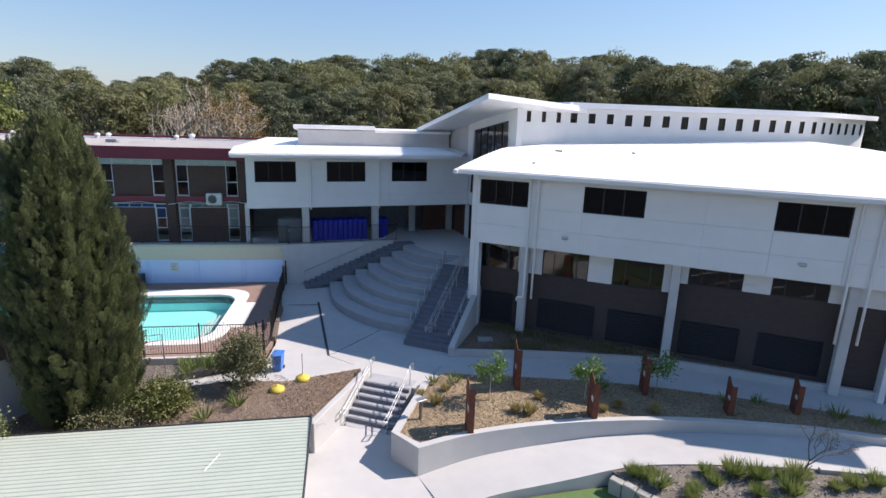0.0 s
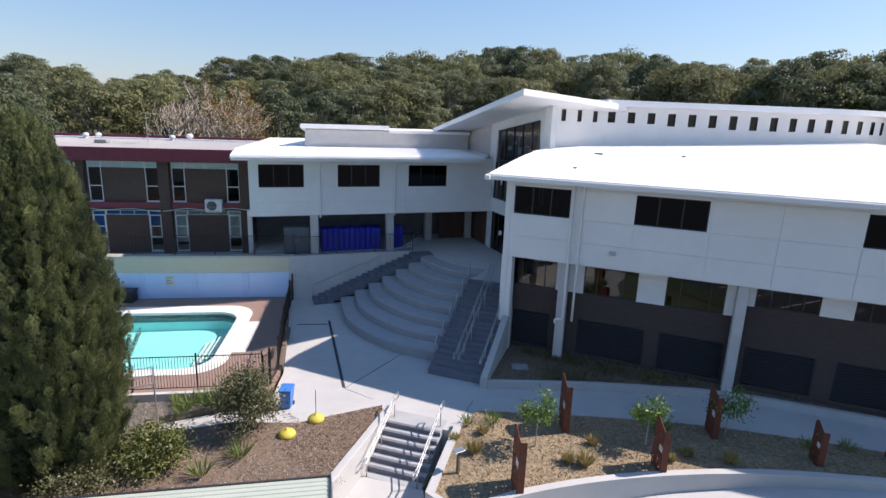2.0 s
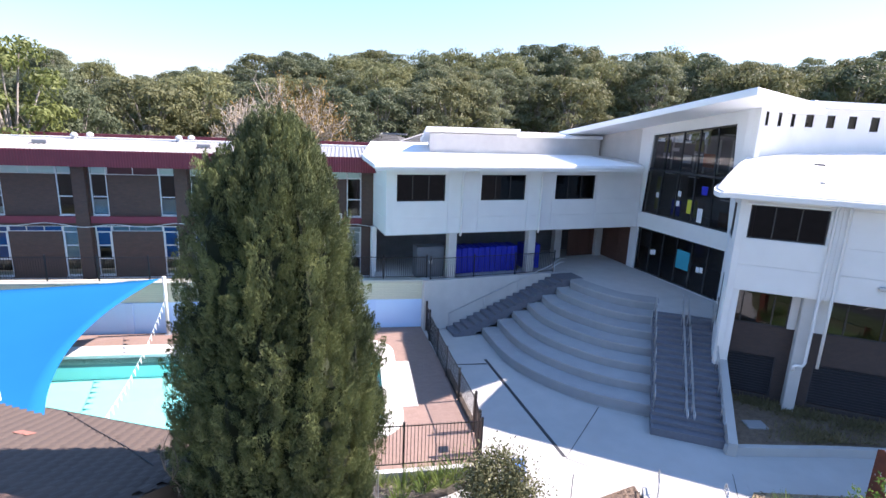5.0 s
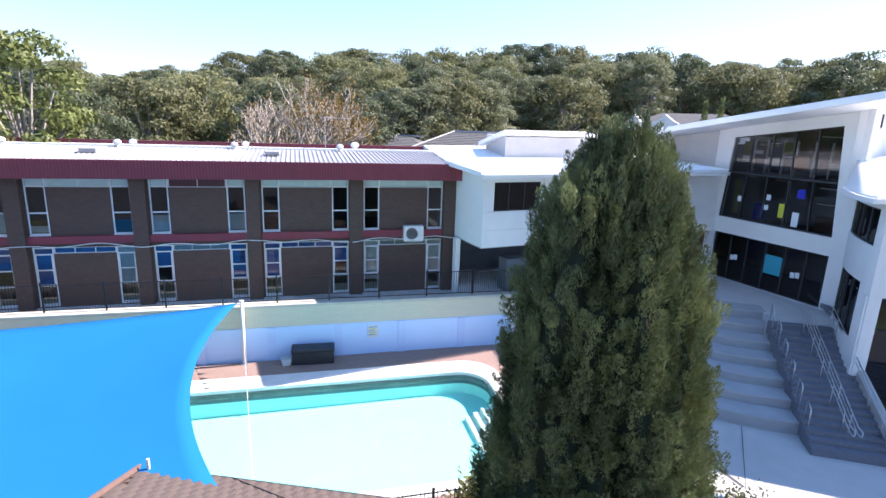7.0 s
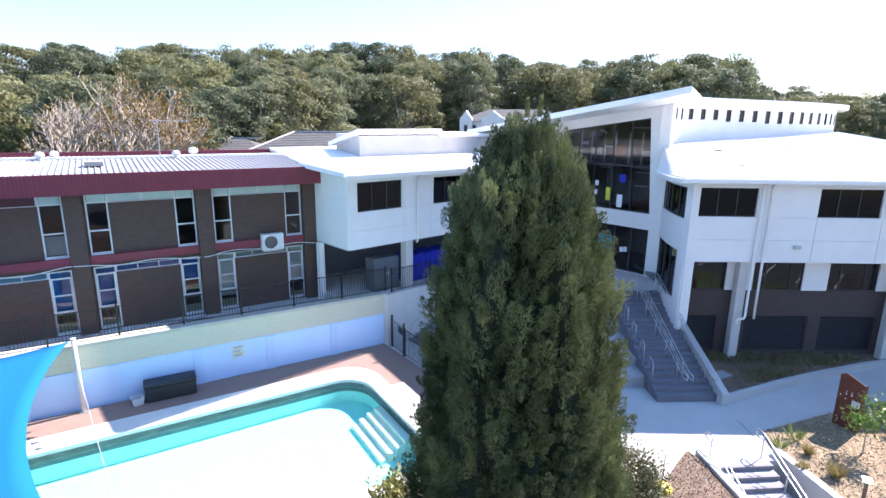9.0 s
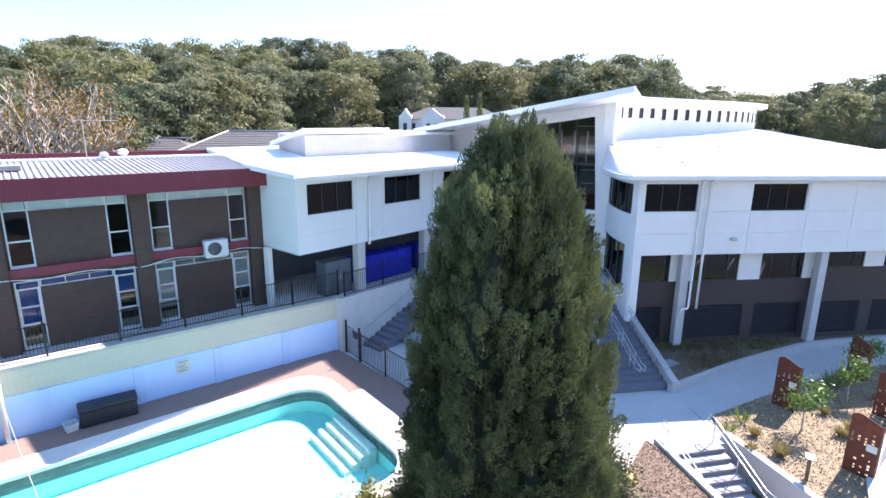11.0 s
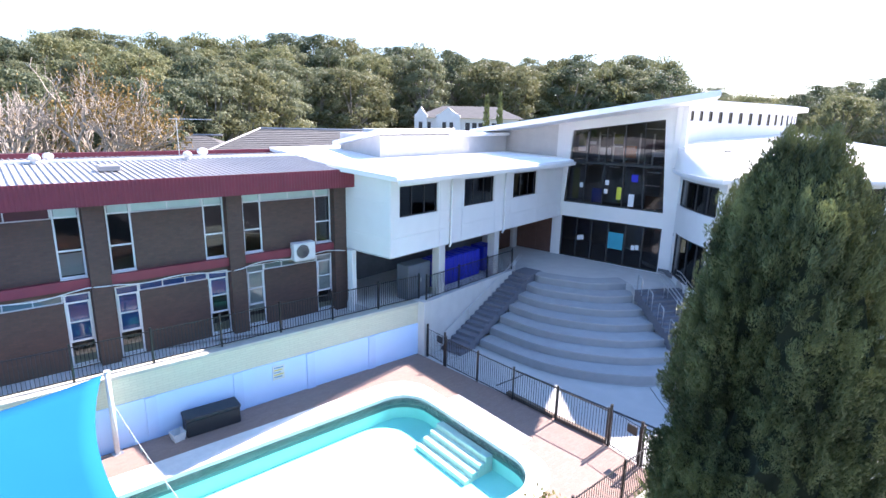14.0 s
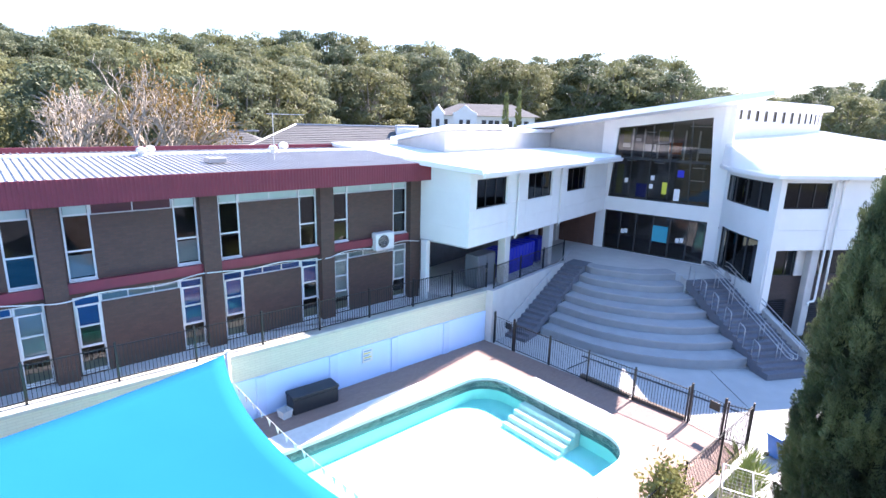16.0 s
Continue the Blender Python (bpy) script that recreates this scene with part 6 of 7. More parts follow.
def leafmat(name, c1, c2, rough=0.6, through=0.25, each=0.45, patch=0.45, gloss=0.25):
    """Leaves: two greens by leaf, some light passing through."""
    m = bpy.data.materials.new(name)
    m.use_nodes = True
    n, l = m.node_tree.nodes, m.node_tree.links
    p = n["Principled BSDF"]
    p.inputs["Roughness"].default_value = rough
    p.inputs["Specular IOR Level"].default_value = gloss
    geo = n.new("ShaderNodeNewGeometry")
    obi = n.new("ShaderNodeObjectInfo")
    noi = n.new("ShaderNodeTexNoise")
    tc = n.new("ShaderNodeTexCoord")
    noi.inputs["Scale"].default_value = patch
    l.new(tc.outputs["Object"], noi.inputs["Vector"])
    add = n.new("ShaderNodeMath")
    add.operation = "MULTIPLY_ADD"
    add.inputs[1].default_value = each
    l.new(geo.outputs["Random Per Island"], add.inputs[0])
    l.new(noi.outputs[0], add.inputs[2])
    sub = n.new("ShaderNodeMath")
    sub.operation = "MULTIPLY_ADD"
    sub.inputs[1].default_value = 0.35
    l.new(obi.outputs["Random"], sub.inputs[0])
    l.new(add.outputs[0], sub.inputs[2])
    rng = n.new("ShaderNodeMapRange")
    rng.inputs["From Min"].default_value, rng.inputs["From Max"].default_value = 0.4, 1.15
    l.new(sub.outputs[0], rng.inputs[0])
    mix = n.new("ShaderNodeMix")
    mix.data_type = "RGBA"
    mix.inputs[6].default_value, mix.inputs[7].default_value = (*c1, 1), (*c2, 1)
    l.new(rng.outputs[0], mix.inputs[0])
    l.new(mix.outputs[2], p.inputs["Base Color"])
    tr = n.new("ShaderNodeBsdfTranslucent")
    l.new(mix.outputs[2], tr.inputs[0])
    ms = n.new("ShaderNodeMixShader")
    ms.inputs[0].default_value = through
    l.new(p.outputs[0], ms.inputs[1])
    l.new(tr.outputs[0], ms.inputs[2])
    l.new(ms.outputs[0], n["Material Output"].inputs[0])
    return m


TWIG = mat("dry grey brown twig", (0.17, 0.14, 0.115), (0.11, 0.09, 0.075), 6, 0.9, bump=0.3)
CYPRESS = leafmat("dark cypress foliage", (0.027, 0.045, 0.022), (0.312, 0.338, 0.130), 0.5, 0.14, 0.16, 1.1, 0.4)
GUM = leafmat("olive gum foliage", (0.098, 0.118, 0.066), (0.205, 0.222, 0.125), 0.6, 0.40)
GUM2 = leafmat("yellow green gum foliage", (0.112, 0.132, 0.058), (0.235, 0.240, 0.115), 0.6, 0.40)
DEEPGUM = leafmat("dark gum foliage", (0.062, 0.082, 0.046), (0.145, 0.168, 0.092), 0.6, 0.35)
DRYGUM = leafmat("olive brown gum foliage", (0.096, 0.106, 0.048), (0.200, 0.202, 0.098), 0.6, 0.40)
OCHRE = leafmat("ochre dry foliage", (0.16, 0.10, 0.03), (0.27, 0.18, 0.06), 0.7, 0.2)
SHRUB = leafmat("glossy shrub foliage", (0.050, 0.060, 0.028), (0.185, 0.180, 0.090), 0.4, 0.2)
FRESH = leafmat("fresh green foliage", (0.06, 0.13, 0.025), (0.14, 0.22, 0.05), 0.45, 0.3)
TUFT = leafmat("grass tuft blades", (0.12, 0.18, 0.04), (0.30, 0.33, 0.12), 0.6, 0.35)
STRAW = leafmat("dry straw tuft blades", (0.24, 0.20, 0.08), (0.36, 0.30, 0.13), 0.7, 0.2)
TRUNK = mat("grey brown bark", (0.20, 0.17, 0.14), (0.10, 0.085, 0.07), 5, 0.9, bump=0.6, stretch=(3, 3, 0.6))
PALEBARK = mat("pale bare branches", (0.46, 0.41, 0.35), (0.30, 0.25, 0.20), 4, 0.85)
CORE = mat("dark shade of the crown core", (0.018, 0.026, 0.011), (0.03, 0.036, 0.018), 4, 1.0)


def leaves(name, cen, axis, length, width, material, parent, label="", seed=0, facing=None, k=4):
    """Many small leaf blades of k corners: at cen, pointing along axis."""
    rng = np.random.default_rng(seed)
    cen, axis = np.asarray(cen, float), np.asarray(axis, float)
    axis = axis / np.linalg.norm(axis, axis=1, keepdims=True)
    rnd = rng.normal(size=axis.shape)
    side = np.cross(axis, rnd if facing is None else np.asarray(facing) + rnd * 0.35)
    side /= np.linalg.norm(side, axis=1, keepdims=True) + 1e-9
    L = np.asarray(length).reshape(-1, 1)
    W = np.asarray(width).reshape(-1, 1)
    a = cen
    b = cen + axis * L * 0.5 + side * W * 0.5
    c = cen + axis * L
    d = cen + axis * L * 0.5 - side * W * 0.5
    n = len(cen)
    v = np.stack([a, b, c, d] if k == 4 else [a - side * W * 0.5, a + side * W * 0.5, c], 1).reshape(-1, 3)
    me = bpy.data.meshes.new(name)
    me.vertices.add(k * n)
    me.vertices.foreach_set("co", v.ravel())
    me.loops.add(k * n)
    me.loops.foreach_set("vertex_index", np.arange(k * n, dtype=np.int32))
    me.polygons.add(n)
    me.polygons.foreach_set("loop_start", np.arange(0, k * n, k, dtype=np.int32))
    me.polygons.foreach_set("loop_total", np.full(n, k, dtype=np.int32))
    me.update(calc_edges=True)
    me.materials.append(material)
    ob = new(name, me)
    ob.parent = parent
    return tagged(ob, label)


# the great cypress: one furrowed cone, clad in small feathery plumes
def cypress(x, y, ground, seed, plumes=7200, per=150):
    t = thing("cypress_tree", "tall dense dark green cypress beside the pool", "tree", pose(x, y, ground))
    rng = np.random.default_rng(seed)
    part("trunk", tube(bmesh.new(), [(0, 0, 0), (0.05, 0, 5), (0, 0.05, 9.5)], 0.28, 8, 0.2), TRUNK, t)
    levels = [0, 0.6, 2.0, 5.0, 7.0, 8.5, 9.5, 10.3, 10.9, 11.4, 11.8]
    east = [1.35, 1.75, 2.0, 2.05, 1.75, 1.52, 1.28, 1.02, 0.86, 0.55, 0.12]
    west = [1.2, 1.6, 2.0, 2.25, 2.12, 1.90, 1.72, 1.52, 1.0, 0.60, 0.12]
    south = [1.4, 1.8, 2.05, 2.05, 1.92, 1.66, 1.36, 1.10, 0.86, 0.60, 0.15]
    north = [0.95, 1.2, 1.42, 1.55, 1.42, 1.2, 1.05, 0.94, 0.72, 0.42, 0.12]

    tongues = 330
    tth = np.arange(tongues) * 2.399963 + rng.normal(size=tongues) * 0.3
    tz = np.interp((np.arange(tongues) + rng.random(tongues)) / tongues, [0, 0.62, 0.88, 1], [0.2, 6.5, 9.8, 11.4])
    th_wide, th_tall = rng.uniform(0.20, 0.38, tongues), rng.uniform(0.55, 1.15, tongues)

    def tongue(th, z, r):
        """Upright tongues of growth, narrowing to their tips."""
        e = (z - tz) / th_tall
        d = np.abs((th - tth + math.pi) % (2 * math.pi) - math.pi) * r / (th_wide * np.clip(1.1 - 0.75 * e, 0.15, 1.5))
        return float(np.max(np.where(np.abs(e) < 1, np.clip(1 - d * d, 0, 1) ** 0.6 * (0.48 + 0.52 * e), 0)))

    def girth(th, z):
        """The crown's radius: an ellipse in each quarter, with broad lobes, narrow furrows and tongues."""
        c, s = math.cos(th), math.sin(th)
        rx = np.interp(z, levels, east if c > 0 else west)
        ry = np.interp(z, levels, north if s > 0 else south)
        bow = 1.5 if c < 0 < s else 2.0
        r = (abs(c / rx) ** bow + abs(s / ry) ** bow) ** (-1 / bow)
        lobe = noise.noise(Vector((1.5 * c, 1.5 * s, 0.20 * z + 3.0)))
        knob = noise.noise(Vector((3.4 * c, 3.4 * s, 0.95 * z + 11.0)))
        furrow = abs(noise.noise(Vector((2.1 * c, 2.1 * s, 0.16 * z + 21.0))))
        return r * (0.945 + 0.10 * lobe + 0.04 * knob) - min(0.42, 0.25 * r) * max(0.0, 1 - furrow / 0.16) + min(0.46, 0.30 * r) * tongue(th, z, r)

    # Closed dark sheet within the crown, coloured as its inner shade.
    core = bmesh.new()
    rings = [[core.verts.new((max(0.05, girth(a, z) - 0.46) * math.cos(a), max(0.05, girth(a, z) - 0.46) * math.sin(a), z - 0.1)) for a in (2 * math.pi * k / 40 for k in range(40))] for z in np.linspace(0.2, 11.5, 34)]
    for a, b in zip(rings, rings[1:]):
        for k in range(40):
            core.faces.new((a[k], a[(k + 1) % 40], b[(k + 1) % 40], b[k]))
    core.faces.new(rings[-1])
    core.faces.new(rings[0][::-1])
    part("shade_core", core, CORE, t)
    cen, ax, ln, wd, fc = [], [], [], [], []

    def plume(base, axis, plen, prad, n):
        """One feather: blades over a spindle, facing away from its axis."""
        s = rng.random(n)
        swell = np.interp(s, [0, 0.25, 0.6, 0.85, 1], [0.5, 0.95, 1.0, 0.62, 0.08])
        rad = prad * swell * rng.uniform(0.7, 1.1, n)
        ang = rng.uniform(0, 2 * math.pi, n)
        u = np.cross(axis, [0.3, 0.9, 0.1])
        u /= np.linalg.norm(u)
        w = np.cross(axis, u)
        away = np.outer(np.cos(ang), u) + np.outer(np.sin(ang), w)
        cen.append(base + np.outer(s * plen, axis) + away * rad[:, None])
        ax.append(axis * 1.0 + away * 0.15 + rng.normal(size=(n, 3)) * 0.22)
        ln.append(rng.uniform(0.035, 0.07, n))
        wd.append(rng.uniform(0.014, 0.024, n))
        fc.append(away * 2.4)

    span = np.linspace(0.1, 11.5, 300)
    acc = np.cumsum([np.interp(z, levels, west) + np.interp(z, levels, east) for z in span])
    acc /= acc[-1]
    for p in range(plumes):
        z = float(np.interp((p + rng.random()) / plumes, acc, span))
        th = 2.399963 * p + rng.normal() * 0.25
        out = np.array([math.cos(th), math.sin(th), 0])
        thin = max(0.0, math.cos(th - radians(195)))
        if rng.random() < 0.12 * thin:
            continue
        size = rng.uniform(0.55, 1.15)
        tilt = rng.uniform(0.25, 0.80) * float(np.interp(z, [0, 9, 11.5], [1, 0.8, 0.25]))
        axis = np.array([0, 0, 1.0]) + out * tilt + rng.normal(size=3) * 0.12
        axis /= np.linalg.norm(axis)
        r = max(0.02, girth(th, z) - rng.uniform(0.16, 0.28 + 0.10 * thin))
        plume(out * r + np.array([0, 0, z - 0.2]), axis, 0.38 * size, 0.115 * size, int(per * size))
    # loose spires about the crown
    spires = [(0.1, -0.35, 11.85), (-0.5, -0.25, 11.55), (0.62, -0.42, 11.45), (-1.25, -0.25, 10.95), (0.2, 0.45, 11.2), (-0.2, -0.75, 11.25), (0.35, 0.05, 11.6), (-0.85, 0.15, 11.0), (0.8, 0.0, 10.95), (0.5, -0.85, 11.0), (-0.6, -0.7, 11.1), (-0.2, 0.25, 11.5)]
    for sx, sy, top in spires:
        for k in range(16):
            f = k / 15
            th = 2.4 * k
            r = 0.20 * f
            size = 0.7 + 0.5 * f
            plume(np.array([sx + r * math.cos(th), sy + r * math.sin(th), top - 0.42 - 1.0 * f]), np.array([0.16 * math.cos(th) * f, 0.16 * math.sin(th) * f, 1.0]), 0.42 * size, 0.075 * size, int(120 * size))
    for k in range(5):
        plume(np.array([2.0 + 0.09 * k, 0.55 - 0.04 * k, 3.3 + 0.2 * k]), np.array([0.35, 0.1, 0.93]), 0.45, 0.08, 130)
    leaves("foliage", np.concatenate(cen), np.concatenate(ax), np.concatenate(ln), np.concatenate(wd), CYPRESS, t, seed=seed, facing=np.concatenate(fc), k=3)
    # bare grey twigs showing on the thin shaded side
    for p in range(9):
        th = radians(183 + rng.uniform(-42, 42))
        z0, zl = rng.uniform(0.8, 4.4), rng.uniform(1.6, 3.2)
        pts = []
        for s in range(7):
            f = s / 6
            a = th + 0.10 * math.sin(p * 1.7) * f * f + 0.02 * math.sin(9 * f + p)
            r = girth(a, z0 + zl * f) - 0.2 + 0.24 * min(1, f * 1.5)
            pts.append((r * math.cos(a), r * math.sin(a), z0 + zl * f))
        bm = tube(bmesh.new(), pts, 0.016, 5, 0.4)
        for s in (3, 4):
            b = Vector(pts[s])
            side = Vector((-math.sin(th), math.cos(th), 0)) * (0.28 if (p + s) % 2 else -0.28)
            tube(bm, [b, b + side * 0.6 + Vector((0, 0, 0.35)), b + side + Vector((0, 0, 0.85))], 0.009, 4, 0.4)
        part("twig", bm, TWIG, t, "bare grey-brown twig")
    return t


cypress(-6.50, 22.50, -0.1, 11)


# gum trees
def gum_tree(name, label, height, spread, seed, foliage, clumps=40, per=380, leaf=0.27, low=0.30):
    t = thing(name, label, "tree")
    rng = np.random.default_rng(seed)
    rnd = random.Random(seed)
    lean = Vector((rnd.uniform(-0.5, 0.5), rnd.uniform(-0.5, 0.5), 0))
    fork = height * rnd.uniform(0.28, 0.4)
    bm = tube(bmesh.new(), [(0, 0, -0.8), tuple(lean * 0.3 + Vector((0, 0, fork * 0.5))), tuple(lean * 0.6 + Vector((0, 0, fork))), tuple(lean + Vector((0, 0, height * 0.72)))], 0.02 * height, 7, 0.3)
    cen, ax, face = [], [], []
    for c in range(clumps):
        th = 2.399963 * c + rnd.uniform(-0.4, 0.4)
        f = low + (1 - low) * ((c + 0.5) / clumps)
        rr = spread * math.sin(math.pi * min(1, 0.14 + 0.80 * (f - low) / (1 - low))) ** 0.75 * rnd.uniform(0.55, 1.0)
        p = np.array([lean.x + rr * math.cos(th), lean.y + rr * math.sin(th), f * height - rnd.uniform(0, 0.06) * height])
        q0 = lean * 0.6 + Vector((0, 0, fork + (p[2] - fork) * 0.25))
        if c % 2 == 0:
            tube(bm, [tuple(q0), tuple(q0.lerp(Vector(p), 0.55) + Vector((0, 0, 0.4))), tuple(p)], 0.0085 * height, 5, 0.3)
        cr = spread * rnd.uniform(0.14, 0.27)
        n = int(per * rnd.uniform(0.8, 1.3))
        d = rng.normal(size=(n, 3))
        d /= np.linalg.norm(d, axis=1, keepdims=True)
        d[:, 2] = np.where(d[:, 2] < -0.55, -d[:, 2], d[:, 2])
        rad = cr * (0.38 + 0.82 * rng.random((n, 1)) ** 0.7)
        cen.append(p + d * rad * np.array([1.15, 1.15, 0.62]))
        a = np.cross(d, rng.normal(size=(n, 3)))
        a[:, 2] -= 0.3
        ax.append(a)
        face.append(d * 0.55 + np.array([0, 0, 0.12]))
    part("trunk", bm, GUMBARK, t, "pale grey gum bark")
    cen, ax = np.concatenate(cen), np.concatenate(ax)
    leaves("crown", cen, ax, rng.uniform(0.7, 1.35, len(cen)) * leaf * 1.25, rng.uniform(0.6, 1.1, len(cen)) * leaf, foliage, t, seed=seed, facing=np.concatenate(face), k=3)
    return t


GUMBARK = mat("pale gum bark", (0.36, 0.33, 0.29), (0.20, 0.175, 0.15), 3, 0.9, bump=0.3, stretch=(3, 3, 0.5))
LBL = "tall olive-green gum tree in the bushland behind the school"
protos = [gum_tree("gum_tree", LBL, 17, 5.2, 21, DEEPGUM, 96, 170, 0.25), gum_tree("gum_tree", LBL, 18, 4.6, 22, GUM, 86, 170, 0.25), gum_tree("gum_tree", LBL, 15, 5.6, 23, DRYGUM, 96, 170, 0.25), gum_tree("gum_tree", LBL, 19, 5.0, 24, GUM, 104, 160, 0.25, 0.22), gum_tree("gum_tree", LBL, 14, 5.8, 25, GUM2, 104, 160, 0.25, 0.2)]
for p in protos:
    tagged(p, group="bushland gum trees")
EL_AZ = [-60, -22, -16, -13.8, -11.3, -8.8, -7, -2.4, 1.6, 2.2, 5.4, 10, 14, 17, 20, 23, 27, 30, 36, 42, 47, 52, 54, 57, 60, 64, 68, 69.2, 74, 78.5, 81, 84, 90, 110]
EL = [3.8, 3.9, 4.1, 4.2, 3.5, 2.5, 2.8, 4.1, 3.7, 4.9, 5.5, 5.5, 6.3, 5.9, 6.3, 6.0, 6.6, 7.0, 6.8, 6.7, 6.3, 5.8, 6.0, 5.9, 6.4, 6.1, 5.6, 2.9, 3.2, 2.4, 3.2, 4.1, 4.3, 4.3]
CAM0 = Vector((-9, 13, 11.5))
rnd = random.Random(77)
used = [False] * len(protos)


def plant(x, y, want, kind=None):
    """A gum tree at x, y whose top reaches the height want."""
    g = hill(x, y)
    k = rnd.randrange(len(protos)) if kind is None else kind
    h = (17, 18, 15, 19, 14)[k]
    s = max(0.45, (want - g) / (h * 1.02))
    wide = min(1.3, max(0.75, s)) * rnd.uniform(0.92, 1.12)
    m = pose(x, y, g, 0, 0, rnd.uniform(0, 360)) @ Matrix.Diagonal((wide, wide, s, 1))
    if not used[k]:
        used[k] = True
        protos[k].matrix_basis = m
    else:
        o = copy_thing(protos[k], Matrix.Identity(4))
        o.matrix_basis = m


for row, (dist, step, frac) in enumerate(((124, 2.7, 1.0), (108, 3.1, 0.88), (93, 3.7, 0.66))):
    az = -46.0 + row * 1.3
    while az < 98:
        a = az + rnd.uniform(-0.6, 0.6)
        D = dist * rnd.uniform(0.95, 1.06)
        if a > 69:
            D *= 1.35
        el = np.interp(a, EL_AZ, EL)
        x, y = CAM0.x + D * math.sin(radians(a)), CAM0.y + D * math.cos(radians(a))
        top = CAM0.z + D * math.tan(radians(el)) * frac + rnd.uniform(-0.1, 1.6)
        if row == 2 and 36 < a < 70:
            az += step
            continue
        plant(x, y, top)
        az += step
for x, y, top in ((-30, 66, 15.5), (-24, 70, 14.5), (-16, 76, 14.5), (-12, 80, 15.5), (-37, 60, 14), (3.5, 74, 14.5), (9, 80, 15), (14, 80, 16), (20, 82, 17), (-46, 58, 15), (24, 82, 17), (-20, 62, 12.5), (-5, 74, 14.5)):
    plant(x, y, top)
lt = gum_tree("gum_tree", "leafy light-green tree beyond the brick building", 16, 4.6, 31, leafmat("light green foliage", (0.07, 0.095, 0.025), (0.17, 0.195, 0.06), 0.5, 0.3), 60, 170, 0.24, 0.25)
lt.matrix_basis = pose(-21.4, 55.8, -1.0) @ Matrix.Diagonal((0.95, 0.95, 1.03, 1))

# bare tree with ochre remnants
bare = thing("bare_tree", "wide bare-branched pale tree with some ochre leaves", "tree", pose(-5.0, 64.5, -0.5))
bm = bmesh.new()
tips = []
rb = random.Random(4)


def branch(p, d, length, r, depth):
    q = p + d * length
    midp = p.lerp(q, 0.5) + Vector((rb.uniform(-1, 1), rb.uniform(-1, 1), rb.uniform(-0.5, 1))) * length * 0.10
    tube(bm, [p, midp, q], r, 5 if depth < 3 else 3, 0.62)
    if depth >= 7:
        tips.append(q)
        return
    for k in range(3 if depth in (1, 2, 3) else 2):
        nd = (d + Vector((rb.uniform(-1, 1), rb.uniform(-1, 1), rb.uniform(-0.45, 0.7))) * 0.95).normalized()
        branch(q if k else midp.lerp(q, 0.6), nd, length * rb.uniform(0.62, 0.80), r * 0.67, depth + 1)


for k in range(7):
    a = 2 * math.pi * k / 7 + rb.uniform(-0.3, 0.3)
    branch(Vector((0.5 * math.cos(a), 0.5 * math.sin(a), 3.0)), Vector((math.cos(a) * 0.9, math.sin(a) * 0.9, 0.85)).normalized(), rb.uniform(3.0, 3.8), 0.25, 1)
tube(bm, [(0, 0, -1.5), (0.1, 0, 1.5), (0, 0, 3.4)], 0.5, 8, 0.7)
part("trunk", bm, PALEBARK, bare, "pale bare trunk and limbs")
rng = np.random.default_rng(6)
sel = [p for p in tips if p.x > 0.8 and rb.random() < 0.5 or rb.random() < 0.06]
cen = np.concatenate([np.array(p) + rng.normal(size=(8, 3)) * 0.35 for p in sel])
leaves("foliage", cen, rng.normal(size=cen.shape), rng.uniform(0.15, 0.3, len(cen)), rng.uniform(0.1, 0.2, len(cen)), OCHRE, bare, "sparse ochre leaves", seed=2)


# crown 13 m across, top 13.6 m up
flat, tall = max(math.hypot(p.x, p.y) for p in tips), max(p.z for p in tips)
bare.matrix_basis = pose(-5.0, 64.5, -0.5) @ Matrix.Diagonal((8.8 / flat, 8.8 / flat, 15.2 / tall, 1))

# shrubs
def shrub(name, label, x, y, z, rx, h, seed, foliage, n=2600, leaf=0.11, stems=7):
    t = thing(name, label, "shrub", pose(x, y, z))
    rng = np.random.default_rng(seed)
    rs = random.Random(seed)
    bm = bmesh.new()
    pts = []
    for k in range(stems * 4):
        a = 2.4 * k + rs.uniform(-0.4, 0.4)
        f = rs.uniform(0.25, 0.95)
        rr = rx * math.sin(math.pi * (0.12 + 0.76 * f)) * rs.uniform(0.45, 0.95)
        p = np.array([rr * math.cos(a), rr * math.sin(a), f * h])
        if k % 2 == 0:
            tube(bm, [(0.05 * math.cos(a), 0.05 * math.sin(a), -0.05), (p[0] * 0.4, p[1] * 0.4, p[2] * 0.55), tuple(p)], 0.018 + 0.008 * h, 4, 0.4)
        pts.append(p)
    m = n // len(pts)
    cen = np.concatenate([p + rng.normal(size=(m, 3)) * np.array([rx * 0.26, rx * 0.26, h * 0.11]) for p in pts])
    cen[:, 2] = np.maximum(cen[:, 2], 0.04)
    out = cen - np.array([0, 0, h * 0.4])
    part("stems", bm, TRUNK, t)
    leaves("foliage", cen, out / (np.linalg.norm(out, axis=1, keepdims=True) + 1e-6) * 0.6 + rng.normal(size=cen.shape) * 0.7, rng.uniform(0.7, 1.3, len(cen)) * leaf, rng.uniform(0.4, 0.65, len(cen)) * leaf, foliage, t, seed=seed)
    return t


